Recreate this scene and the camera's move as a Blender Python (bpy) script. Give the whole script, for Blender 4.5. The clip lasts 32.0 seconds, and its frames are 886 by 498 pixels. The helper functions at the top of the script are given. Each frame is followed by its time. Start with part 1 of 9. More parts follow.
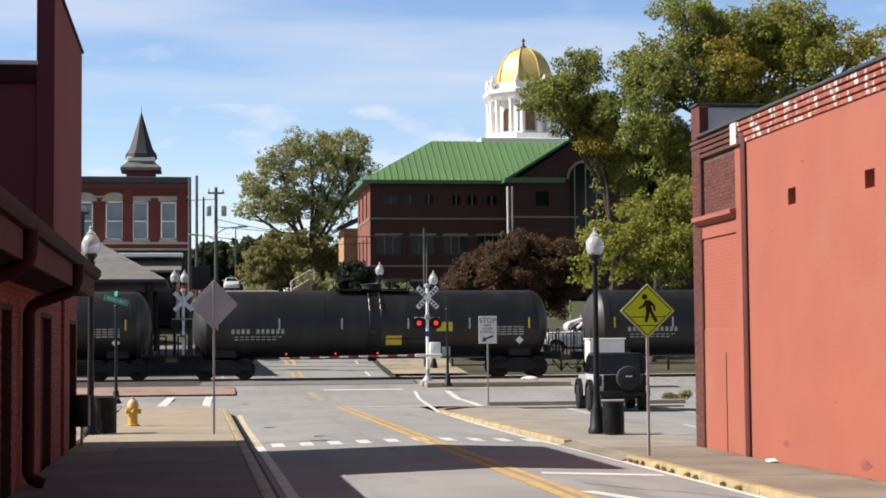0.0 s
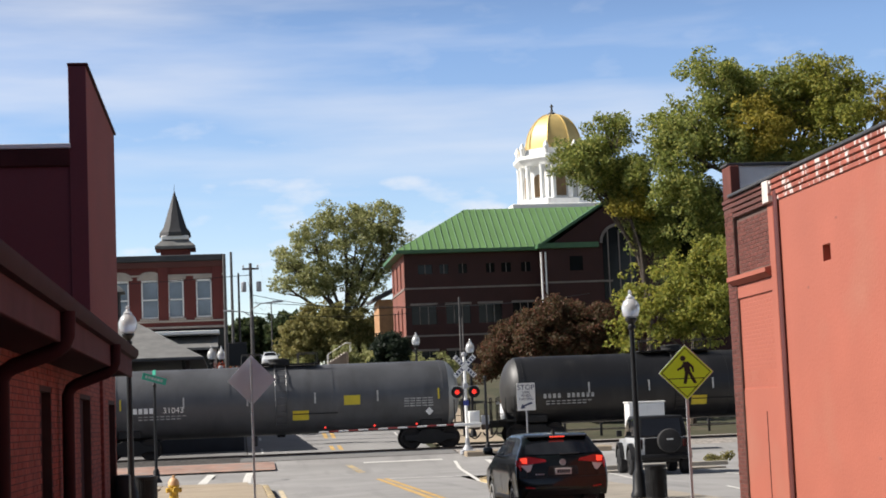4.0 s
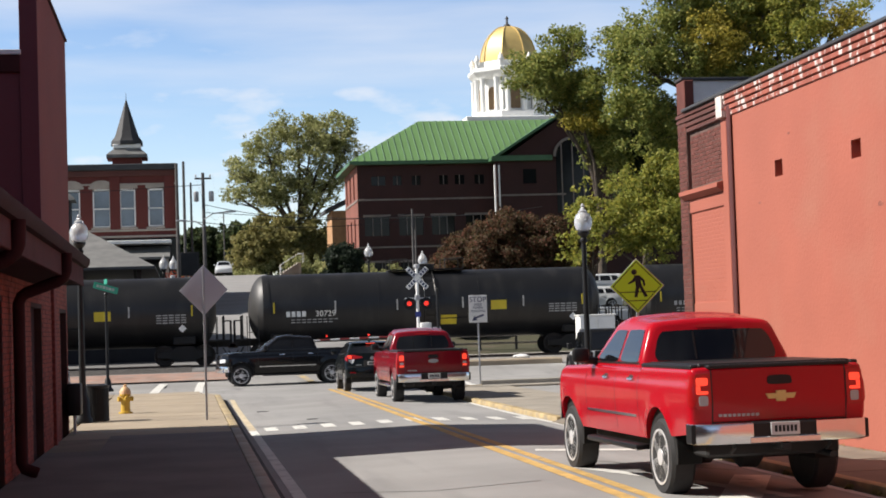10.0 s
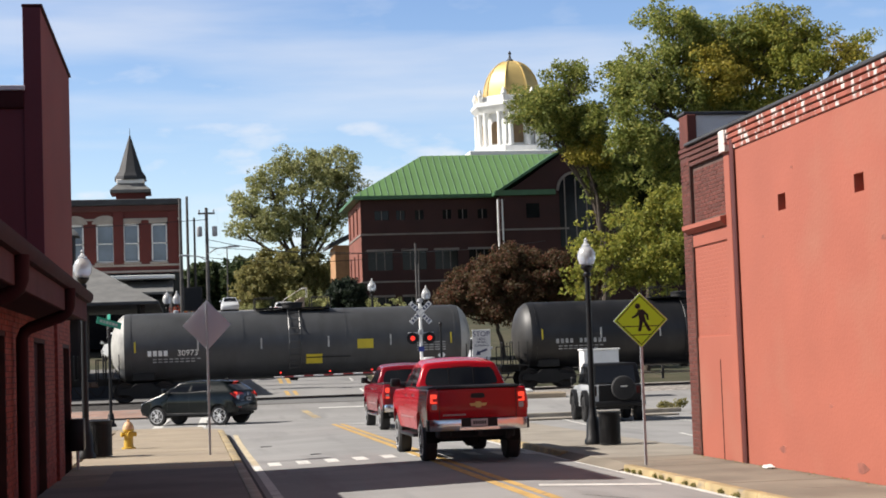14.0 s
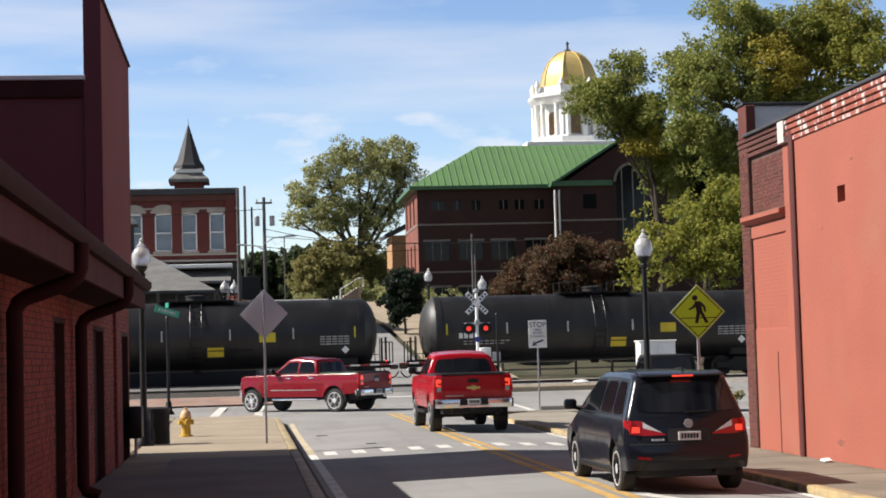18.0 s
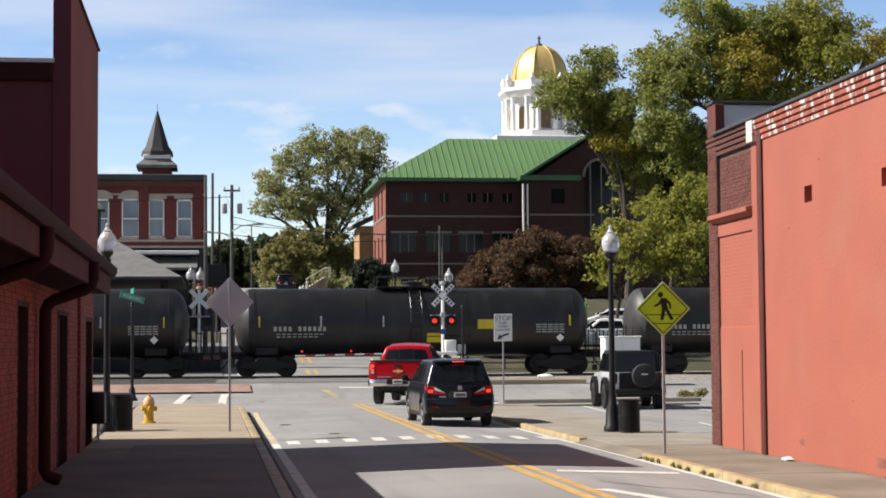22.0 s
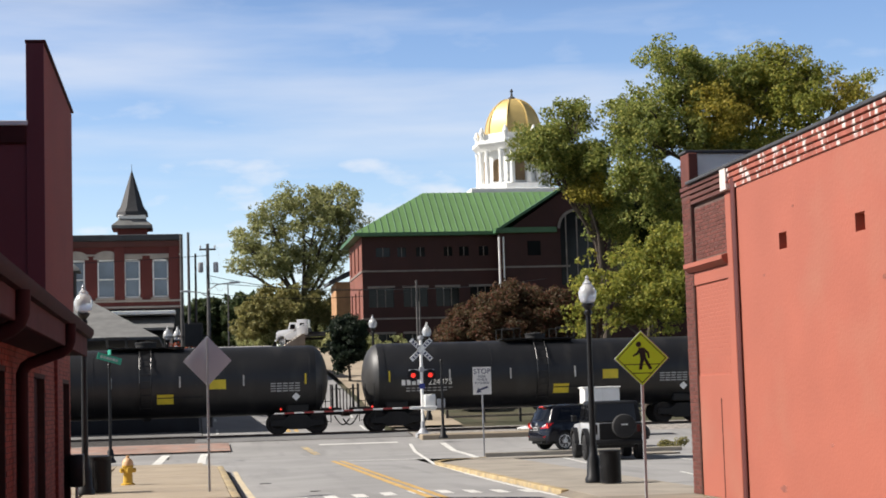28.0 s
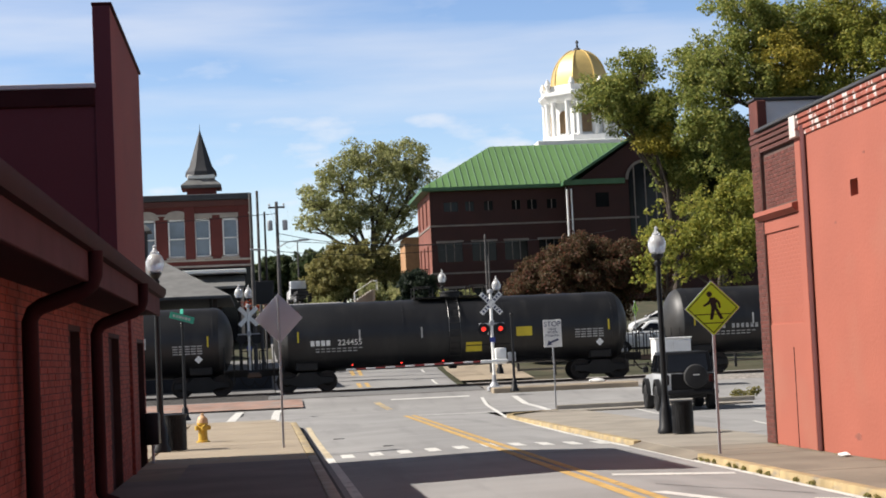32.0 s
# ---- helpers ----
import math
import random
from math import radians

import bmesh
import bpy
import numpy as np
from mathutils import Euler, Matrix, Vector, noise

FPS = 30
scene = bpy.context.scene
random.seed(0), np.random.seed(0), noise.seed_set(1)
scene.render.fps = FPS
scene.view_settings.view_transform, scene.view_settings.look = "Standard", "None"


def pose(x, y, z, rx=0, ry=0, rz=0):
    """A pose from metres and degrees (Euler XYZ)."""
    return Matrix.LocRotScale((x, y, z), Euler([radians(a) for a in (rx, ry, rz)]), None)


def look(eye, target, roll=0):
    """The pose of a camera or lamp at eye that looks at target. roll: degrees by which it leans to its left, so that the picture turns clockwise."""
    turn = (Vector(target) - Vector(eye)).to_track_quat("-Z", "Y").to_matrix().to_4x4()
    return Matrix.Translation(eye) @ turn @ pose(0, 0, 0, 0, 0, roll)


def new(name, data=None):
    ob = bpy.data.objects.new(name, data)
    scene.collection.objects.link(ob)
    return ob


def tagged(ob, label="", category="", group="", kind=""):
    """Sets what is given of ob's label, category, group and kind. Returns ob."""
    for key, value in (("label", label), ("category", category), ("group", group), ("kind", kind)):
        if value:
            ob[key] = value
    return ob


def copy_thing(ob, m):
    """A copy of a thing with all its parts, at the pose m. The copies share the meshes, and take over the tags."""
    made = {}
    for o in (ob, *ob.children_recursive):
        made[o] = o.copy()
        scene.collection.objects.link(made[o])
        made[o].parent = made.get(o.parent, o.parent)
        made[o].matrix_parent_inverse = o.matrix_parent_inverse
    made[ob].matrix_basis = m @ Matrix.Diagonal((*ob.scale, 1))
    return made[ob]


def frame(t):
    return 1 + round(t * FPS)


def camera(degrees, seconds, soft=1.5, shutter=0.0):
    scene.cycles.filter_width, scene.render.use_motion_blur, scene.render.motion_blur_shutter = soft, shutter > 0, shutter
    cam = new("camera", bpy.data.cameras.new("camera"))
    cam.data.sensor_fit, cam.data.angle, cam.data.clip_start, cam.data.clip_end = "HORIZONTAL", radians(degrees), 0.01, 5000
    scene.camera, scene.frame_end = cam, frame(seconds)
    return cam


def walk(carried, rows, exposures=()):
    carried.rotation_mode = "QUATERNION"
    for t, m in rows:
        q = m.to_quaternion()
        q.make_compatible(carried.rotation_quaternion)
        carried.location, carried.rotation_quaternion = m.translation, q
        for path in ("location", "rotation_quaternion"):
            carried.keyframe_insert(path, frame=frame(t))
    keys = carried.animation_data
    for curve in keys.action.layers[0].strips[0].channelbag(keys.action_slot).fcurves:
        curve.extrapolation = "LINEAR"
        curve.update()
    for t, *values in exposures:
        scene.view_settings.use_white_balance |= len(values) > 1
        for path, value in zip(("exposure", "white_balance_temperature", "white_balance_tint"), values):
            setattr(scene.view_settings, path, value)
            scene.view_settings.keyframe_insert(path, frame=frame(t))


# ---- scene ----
cam = camera(29.30, 32.0, soft=1.75)
PATH = [
    (0, 93.381, 0.493, -8.292), (0.5, 92.964, 0.728, -8.217), (1, 93.191, 0.966, -8.120),
    (1.5, 93.649, 1.010, -8.357), (2, 94.067, 1.279, -8.634), (2.5, 94.261, 1.816, -8.896),
    (3, 94.887, 2.261, -8.701), (3.5, 95.725, 2.581, -7.499), (5.5, 94.638, 2.088, -6.615),
    (6, 93.457, 1.851, -7.104), (6.5, 92.570, 1.426, -6.961), (7, 92.589, 1.606, -6.896),
    (7.5, 92.964, 1.918, -6.722), (8, 92.910, 2.066, -6.974), (8.5, 92.791, 2.115, -7.707),
    (9, 92.839, 1.996, -8.226), (9.5, 92.689, 2.092, -8.419), (10, 92.697, 1.884, -8.601),
    (10.5, 92.856, 1.635, -8.701), (11, 93.276, 1.626, -8.704), (11.5, 93.705, 1.920, -8.395),
    (12, 93.861, 2.005, -8.096), (12.5, 94.217, 1.809, -8.117), (13, 94.112, 1.781, -8.345),
    (13.5, 93.942, 1.966, -8.506), (15.5, 93.767, 1.977, -8.390), (16, 93.692, 1.848, -8.331),
    (16.5, 94.041, 1.945, -7.964), (17, 94.433, 2.113, -7.565), (17.5, 94.091, 2.391, -6.967),
    (18, 93.599, 1.586, -6.594), (18.5, 93.506, 1.133, -6.660), (19, 93.075, 1.124, -6.478),
    (19.5, 92.507, 0.657, -6.982), (20, 92.309, 0.618, -7.428), (20.5, 92.502, 0.596, -7.573),
    (21, 92.866, 0.598, -7.552), (21.5, 93.100, 0.563, -7.643), (22, 93.306, 0.426, -7.770),
    (22.5, 93.271, 0.416, -7.783), (23, 93.019, 0.504, -7.628), (23.5, 92.898, 0.509, -7.473),
    (24, 93.069, 0.754, -7.592), (24.5, 93.528, 0.782, -7.827), (25, 93.857, 0.665, -8.121),
    (25.5, 93.927, 0.599, -8.258), (27.5, 95.016, 1.486, -8.408), (28, 95.121, 1.700, -8.467),
    (28.5, 94.959, 1.950, -8.583), (29, 94.779, 2.021, -8.631), (29.5, 94.668, 2.121, -8.579),
    (30, 94.471, 1.951, -8.358), (30.5, 93.913, 1.956, -7.539), (31, 93.629, 1.674, -6.779),
    (31.5, 93.524, 2.129, -6.509), (32, 93.658, 2.622, -6.078),
]
EYE = (0.0, 0.0, 1.95)
walk(cam, [(t, pose(*EYE, a, b, c)) for t, a, b, c in PATH], [(0, 0.63, 6690, 12), (32, 0.63, 6690, 12)])

# ---- sky and sun: low autumn sun from the town side of the street ----
SUN_EL, SUN_AZ = 41.0, 5.0          # degrees; azimuth from -X towards +Y
sun_way = Vector((-math.cos(radians(SUN_EL)) * math.cos(radians(SUN_AZ)),
                  math.cos(radians(SUN_EL)) * math.sin(radians(SUN_AZ)), math.sin(radians(SUN_EL))))
sun = new("sun", bpy.data.lights.new("sun", "SUN"))
sun.data.energy, sun.data.angle, sun.data.color = 5.0, radians(0.5), (1.0, 0.965, 0.90)
sun.matrix_world = look((0, 0, 60), Vector((0, 0, 60)) - sun_way)

world = bpy.data.worlds.new("world")
scene.world = world
world.use_nodes = True
wn, wl = world.node_tree.nodes, world.node_tree.links
wn.clear()
w_out, w_bg = wn.new("ShaderNodeOutputWorld"), wn.new("ShaderNodeBackground")
sky = wn.new("ShaderNodeTexSky")
sky.sky_type, sky.sun_disc = "NISHITA", False
sky.sun_elevation, sky.sun_rotation = radians(SUN_EL), radians(270 + SUN_AZ)
sky.air_density, sky.dust_density, sky.ozone_density = 1.0, 0.15, 3.0
w_tc, w_map = wn.new("ShaderNodeTexCoord"), wn.new("ShaderNodeMapping")
w_map.inputs["Scale"].default_value = (2.2, 2.2, 17.0)
w_map.inputs["Rotation"].default_value = (0.0, radians(3), 0.0)
w_n1, w_n2 = wn.new("ShaderNodeTexNoise"), wn.new("ShaderNodeTexNoise")
w_n1.inputs["Scale"].default_value, w_n1.inputs["Detail"].default_value = 1.7, 6.0
w_n2.inputs["Scale"].default_value, w_n2.inputs["Detail"].default_value = 5.5, 8.0
w_map2 = wn.new("ShaderNodeMapping")
w_map2.inputs["Scale"].default_value = (4.2, 4.2, 12.0)
w_map2.inputs["Location"].default_value = (0.3, 0.0, 0.25)
w_r1, w_r2 = wn.new("ShaderNodeValToRGB"), wn.new("ShaderNodeValToRGB")
w_r1.color_ramp.elements[0].position, w_r1.color_ramp.elements[1].position = 0.42, 0.80
w_r2.color_ramp.elements[0].position, w_r2.color_ramp.elements[1].position = 0.56, 0.74
w_mx, w_mul = wn.new("ShaderNodeMath"), wn.new("ShaderNodeMath")
w_mx.operation, w_mul.operation = "MAXIMUM", "MULTIPLY"
w_mul.inputs[1].default_value = 0.6
w_mix = wn.new("ShaderNodeMix")
w_mix.data_type = "RGBA"
w_mix.inputs["B"].default_value = (11.0, 11.3, 11.8, 1)
wl.new(w_tc.outputs["Generated"], w_map.inputs["Vector"])
wl.new(w_tc.outputs["Generated"], w_map2.inputs["Vector"])
wl.new(w_map.outputs["Vector"], w_n1.inputs["Vector"])
wl.new(w_map2.outputs["Vector"], w_n2.inputs["Vector"])
wl.new(w_n1.outputs["Fac"], w_r1.inputs["Fac"])
wl.new(w_n2.outputs["Fac"], w_r2.inputs["Fac"])
wl.new(w_r1.outputs["Color"], w_mx.inputs[0])
w_low, w_puff, w_sz = wn.new("ShaderNodeValToRGB"), wn.new("ShaderNodeMath"), wn.new("ShaderNodeSeparateXYZ")
w_low.color_ramp.elements[0].position, w_low.color_ramp.elements[0].color = 0.10, (1.25, 1.25, 1.25, 1)
w_low.color_ramp.elements[1].position, w_low.color_ramp.elements[1].color = 0.20, (0.25, 0.25, 0.25, 1)
w_puff.operation = "MULTIPLY"
wl.new(w_tc.outputs["Generated"], w_sz.inputs[0])
wl.new(w_sz.outputs["Z"], w_low.inputs["Fac"])
wl.new(w_low.outputs["Color"], w_puff.inputs[0])
wl.new(w_r2.outputs["Color"], w_puff.inputs[1])
wl.new(w_puff.outputs[0], w_mx.inputs[1])
wl.new(w_mx.outputs[0], w_mul.inputs[0])
wl.new(w_mul.outputs[0], w_mix.inputs["Factor"])
# haze: the sky pales and brightens towards the horizon all round
w_sep, w_ramp, w_haze = wn.new("ShaderNodeSeparateXYZ"), wn.new("ShaderNodeValToRGB"), wn.new("ShaderNodeMix")
w_haze.data_type, w_haze.blend_type = "RGBA", "MULTIPLY"
w_haze.inputs["Factor"].default_value = 1.0
wl.new(w_tc.outputs["Generated"], w_sep.inputs[0])
wl.new(w_sep.outputs["Z"], w_ramp.inputs["Fac"])
w_el = w_ramp.color_ramp.elements
w_el[0].position, w_el[0].color = 0.0, (2.35, 2.2, 2.15, 1)
w_el[1].position, w_el[1].color = 0.7, (0.145, 0.18, 0.25, 1)
w_e2, w_e3 = w_el.new(0.22), w_el.new(0.36)
w_e2.color, w_e3.color = (1.62, 1.70, 1.92, 1), (0.40, 0.46, 0.58, 1)
wl.new(sky.outputs["Color"], w_haze.inputs["A"])
wl.new(w_ramp.outputs["Color"], w_haze.inputs["B"])
wl.new(w_haze.outputs["Result"], w_mix.inputs["A"])
wl.new(w_mix.outputs["Result"], w_bg.inputs["Color"])
w_bg.inputs["Strength"].default_value = 0.054
wl.new(w_bg.outputs[0], w_out.inputs["Surface"])

# ---- materials ----
def mat(name, col, rough=0.6, metal=0.0, var=0.18, scale=1.5, fine=40.0, bump=0.15, dist=0.01, col2=None, emit=0.0,
        coat=0.0, island=0.0, spec=0.5, stain=None, alpha=None):
    """A surface with slow stains, fine grain and relief."""
    m = bpy.data.materials.new(name)
    m.use_nodes = True
    n, l = m.node_tree.nodes, m.node_tree.links
    b = n["Principled BSDF"]
    tc = n.new("ShaderNodeTexCoord")
    n1, n2 = n.new("ShaderNodeTexNoise"), n.new("ShaderNodeTexNoise")
    n1.inputs["Scale"].default_value, n1.inputs["Detail"].default_value = scale, 5.0
    n2.inputs["Scale"].default_value, n2.inputs["Detail"].default_value = fine, 3.0
    l.new(tc.outputs["Object"], n1.inputs["Vector"])
    l.new(tc.outputs["Object"], n2.inputs["Vector"])
    mix = n.new("ShaderNodeMix")
    mix.data_type = "RGBA"
    ramp = n.new("ShaderNodeMapRange")
    ramp.inputs["From Min"].default_value, ramp.inputs["From Max"].default_value = 0.32, 0.68
    l.new(n1.outputs["Fac"], ramp.inputs["Value"])
    l.new(ramp.outputs["Result"], mix.inputs["Factor"])
    c2 = col2 or tuple(min(1.0, c * (1 + var)) for c in col)
    c1 = col if col2 else tuple(c * (1 - var) for c in col)
    mix.inputs["A"].default_value, mix.inputs["B"].default_value = (*c1, 1), (*c2, 1)
    hsv = n.new("ShaderNodeHueSaturation")
    add = n.new("ShaderNodeMath")
    add.operation = "MULTIPLY_ADD"
    add.inputs[1].default_value, add.inputs[2].default_value = var * 0.9, 1.0 - var * 0.45
    l.new(n2.outputs["Fac"], add.inputs[0])
    value = add.outputs[0]
    if island:
        src = n.new("ShaderNodeNewGeometry").outputs["Random Per Island"] if island > 0 else n.new("ShaderNodeObjectInfo").outputs["Random"]
        ma = n.new("ShaderNodeMath")
        ma.operation = "MULTIPLY_ADD"
        ma.inputs[1].default_value, ma.inputs[2].default_value = abs(island), 1.0 - abs(island) / 2
        l.new(src, ma.inputs[0])
        mm = n.new("ShaderNodeMath")
        mm.operation = "MULTIPLY"
        l.new(ma.outputs[0], mm.inputs[0])
        l.new(value, mm.inputs[1])
        value = mm.outputs[0]
    l.new(mix.outputs["Result"], hsv.inputs["Color"])
    l.new(value, hsv.inputs["Value"])
    colour = hsv.outputs["Color"]
    if stain:
        s_col, lo, hi, s_scale, stretch = stain
        mp, n3, r3, mx = n.new("ShaderNodeMapping"), n.new("ShaderNodeTexNoise"), n.new("ShaderNodeMapRange"), n.new("ShaderNodeMix")
        mp.inputs["Scale"].default_value = stretch
        n3.inputs["Scale"].default_value, n3.inputs["Detail"].default_value = s_scale, 7.0
        r3.inputs["From Min"].default_value, r3.inputs["From Max"].default_value = lo, hi
        mx.data_type = "RGBA"
        l.new(tc.outputs["Object"], mp.inputs["Vector"])
        l.new(mp.outputs["Vector"], n3.inputs["Vector"])
        l.new(n3.outputs["Fac"], r3.inputs["Value"])
        l.new(r3.outputs["Result"], mx.inputs["Factor"])
        l.new(colour, mx.inputs["A"])
        mx.inputs["B"].default_value = (*s_col, 1)
        colour = mx.outputs["Result"]
    l.new(colour, b.inputs["Base Color"])
    b.inputs["Roughness"].default_value, b.inputs["Metallic"].default_value = rough, metal
    b.inputs["Specular IOR Level"].default_value = spec
    if coat:
        b.inputs["Coat Weight"].default_value, b.inputs["Coat Roughness"].default_value = coat, 0.04
    if bump:
        bp = n.new("ShaderNodeBump")
        bp.inputs["Strength"].default_value, bp.inputs["Distance"].default_value = bump, dist
        l.new(n2.outputs["Fac"], bp.inputs["Height"])
        l.new(bp.outputs["Normal"], b.inputs["Normal"])
    if emit:
        b.inputs["Emission Color"].default_value, b.inputs["Emission Strength"].default_value = (*col, 1), emit
    return m


def brick_mat(name, col, col2, mortar, axis="x", rough=0.85, bw=0.2, bh=0.068, strength=0.5, painted=False):
    """Courses of bricks at true size on walls too far off to show each one."""
    m = mat(name, col, rough=rough, col2=col2, var=0.15, scale=0.5, fine=25, bump=0.2)
    n, l = m.node_tree.nodes, m.node_tree.links
    b = n["Principled BSDF"]
    tc, mp, br = n.new("ShaderNodeTexCoord"), n.new("ShaderNodeMapping"), n.new("ShaderNodeTexBrick")
    mp.inputs["Rotation"].default_value = {"x": (radians(90), 0, 0), "y": (radians(90), radians(0), radians(90))}[axis]
    if axis == "y":
        sep, com = n.new("ShaderNodeSeparateXYZ"), n.new("ShaderNodeCombineXYZ")
        l.new(tc.outputs["Object"], sep.inputs[0])
        l.new(sep.outputs["Y"], com.inputs["X"])
        l.new(sep.outputs["Z"], com.inputs["Y"])
        vec = com.outputs[0]
    else:
        sep, com = n.new("ShaderNodeSeparateXYZ"), n.new("ShaderNodeCombineXYZ")
        l.new(tc.outputs["Object"], sep.inputs[0])
        l.new(sep.outputs["X"], com.inputs["X"])
        l.new(sep.outputs["Z"], com.inputs["Y"])
        vec = com.outputs[0]
    l.new(vec, br.inputs["Vector"])
    br.inputs["Scale"].default_value = 1.0
    br.inputs["Brick Width"].default_value, br.inputs["Row Height"].default_value = bw, bh
    br.inputs["Mortar Size"].default_value, br.inputs["Mortar Smooth"].default_value = 0.006, 0.3
    br.inputs["Color1"].default_value = br.inputs["Color2"].default_value = (1, 1, 1, 1)
    br.inputs["Mortar"].default_value = (0, 0, 0, 1)
    old = b.inputs["Base Color"].links[0].from_socket
    mx = n.new("ShaderNodeMix")
    mx.data_type = "RGBA"
    mx.inputs["B"].default_value = (*mortar, 1)
    inv = n.new("ShaderNodeMath")
    inv.operation = "MULTIPLY"
    inv.inputs[1].default_value = strength
    l.new(br.outputs["Fac"], inv.inputs[0])
    l.new(inv.outputs[0], mx.inputs["Factor"])
    l.new(old, mx.inputs["A"])
    l.new(mx.outputs["Result"], b.inputs["Base Color"])
    bp = n.new("ShaderNodeBump")
    bp.invert = True
    bp.inputs["Strength"].default_value, bp.inputs["Distance"].default_value = 0.6, 0.006
    l.new(br.outputs["Fac"], bp.inputs["Height"])
    l.new(b.inputs["Normal"].links[0].from_socket, bp.inputs["Normal"])
    l.new(bp.outputs["Normal"], b.inputs["Normal"])
    return m


M_ASPHALT = mat("asphalt", (0.2552, 0.2495, 0.243), 0.9, var=0.14, scale=0.35, fine=90, bump=0.3, stain=((0.1823, 0.1798, 0.1766), 0.54, 0.78, 0.9, (1.6, 0.16, 1)))
M_ASPHALT_PALE = mat("pale worn asphalt", (0.2349, 0.2308, 0.2268), 0.9, var=0.12, scale=0.5, fine=90, bump=0.3)
M_ASPHALT2 = mat("patched asphalt", (0.1539, 0.1515, 0.1499), 0.9, var=0.12, scale=0.5, fine=90, bump=0.3)
M_WALKTAR_SHADE = mat("worn asphalt sidewalk overlay with shade tone", (0.14, 0.125, 0.12), 0.92, var=0.2, scale=0.7, fine=70, bump=0.4, stain=((0.175, 0.155, 0.142), 0.56, 0.74, 0.8, (1, 0.4, 1)))
M_OLDTAR_SHADOW = mat("old dark asphalt and kerb shadow tone", (0.062, 0.058, 0.056), 0.92, var=0.25, scale=0.8, fine=70, bump=0.4, stain=((0.11, 0.10, 0.09), 0.55, 0.72, 1.1, (1, 0.4, 1)))
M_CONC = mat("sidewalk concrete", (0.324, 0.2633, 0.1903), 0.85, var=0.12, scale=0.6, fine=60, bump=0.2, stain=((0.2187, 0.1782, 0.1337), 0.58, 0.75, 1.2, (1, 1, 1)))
M_KERB = mat("kerb concrete", (0.3402, 0.3078, 0.2592), 0.85, var=0.18, scale=1.2, fine=40)
M_KERB_BUFF = mat("buff worn kerb paint", (0.3564, 0.2754, 0.1539), 0.85, var=0.2, scale=2, fine=30, stain=((0.243, 0.2025, 0.1458), 0.5, 0.65, 3.0, (1, 0.6, 1)))
M_KERB_PALE = mat("buff-white worn paint", (0.50, 0.42, 0.29), 0.85, var=0.15, scale=2, fine=30, stain=((0.30, 0.26, 0.20), 0.6, 0.75, 3.0, (1, 0.6, 1)))
M_KERBY = mat("worn yellow kerb paint", (0.36, 0.272, 0.14), 0.8, var=0.25, scale=2, fine=30, stain=((0.243, 0.2025, 0.1458), 0.52, 0.68, 3.0, (1, 0.7, 2.5)))
M_WHITE_LINE = mat("white road paint", (0.5832, 0.5751, 0.5427), 0.8, var=0.1, scale=2, fine=50, stain=((0.2673, 0.2592, 0.243), 0.60, 0.72, 5, (1, 1, 1)))
M_YEL_LINE = mat("yellow road paint", (0.486, 0.3078, 0.0972), 0.8, var=0.15, scale=2, fine=50, stain=((0.2025, 0.1782, 0.1377), 0.58, 0.7, 5, (1, 1, 1)))
M_YEL_WORN = mat("worn thin yellow road paint", (0.40, 0.30, 0.15), 0.85, var=0.2, scale=2, fine=50, stain=((0.25, 0.24, 0.225), 0.42, 0.56, 3.5, (1, 1, 1)))
M_GRASS = mat("dry grass", (0.03, 0.036, 0.0135), 0.95, var=0.35, scale=0.25, fine=9, col2=(0.06, 0.053, 0.025), stain=((0.075, 0.061, 0.036), 0.52, 0.66, 0.8, (1, 1, 1)))
M_BALLAST = mat("ballast", (0.2754, 0.2511, 0.2268), 0.95, var=0.4, scale=6, fine=25, bump=0.8, dist=0.05)
M_BALLAST_DK = mat("dark ballast west of the crossing", (0.055, 0.050, 0.047), 0.95, var=0.4, scale=6, fine=25, bump=0.8, dist=0.05)
M_RAIL = mat("rail steel", (0.14, 0.10, 0.08), 0.5, 0.7, var=0.2)
M_REDPAVE = mat("red brick paving", (0.30, 0.185, 0.145), 0.85, var=0.25, scale=1.5, fine=20, stain=((0.24, 0.21, 0.19), 0.5, 0.66, 1.3, (1, 2, 1)))
M_SALMON = mat("salmon masonry paint", (0.3402, 0.09963, 0.0648), 0.75, var=0.06, scale=0.7, fine=16, bump=0.25, dist=0.02, stain=((0.3402, 0.1215, 0.081), 0.55, 0.75, 0.5, (1, 1, 1)))
M_SALMON_BRICK = brick_mat("salmon painted brick", (0.3564, 0.0972, 0.06075), (0.3969, 0.1134, 0.0729), (0.2187, 0.05265, 0.0324), "y", 0.75, 0.2, 0.075, 0.8)
M_BRICK_Y = brick_mat("red brick along street", (0.18, 0.034, 0.029), (0.225, 0.045, 0.036), (0.085, 0.020, 0.017), "y", strength=0.45)
M_BRICK_LOOSE = mat("dark red brick", (0.205, 0.042, 0.030), 0.85, var=0.25, scale=2, fine=30, bump=0.3, col2=(0.285, 0.064, 0.044), island=0.35)
M_BRICK_PIECE = mat("dark red single brick", (0.205, 0.042, 0.030), 0.85, var=0.25, scale=2, fine=30, bump=0.3, col2=(0.285, 0.064, 0.044), island=-0.35)
M_MORTAR = mat("dark mortar", (0.045, 0.022, 0.02), 0.95, var=0.25, scale=2, fine=40)
M_MORTAR_PALE = mat("weathered mortar", (0.10, 0.06, 0.05), 0.95, var=0.25, scale=2, fine=40)
M_BRICK_BARE = mat("bare weathered brick", (0.095, 0.026, 0.019), 0.85, var=0.25, scale=2, fine=30, bump=0.3, col2=(0.15, 0.042, 0.03), island=-0.45)
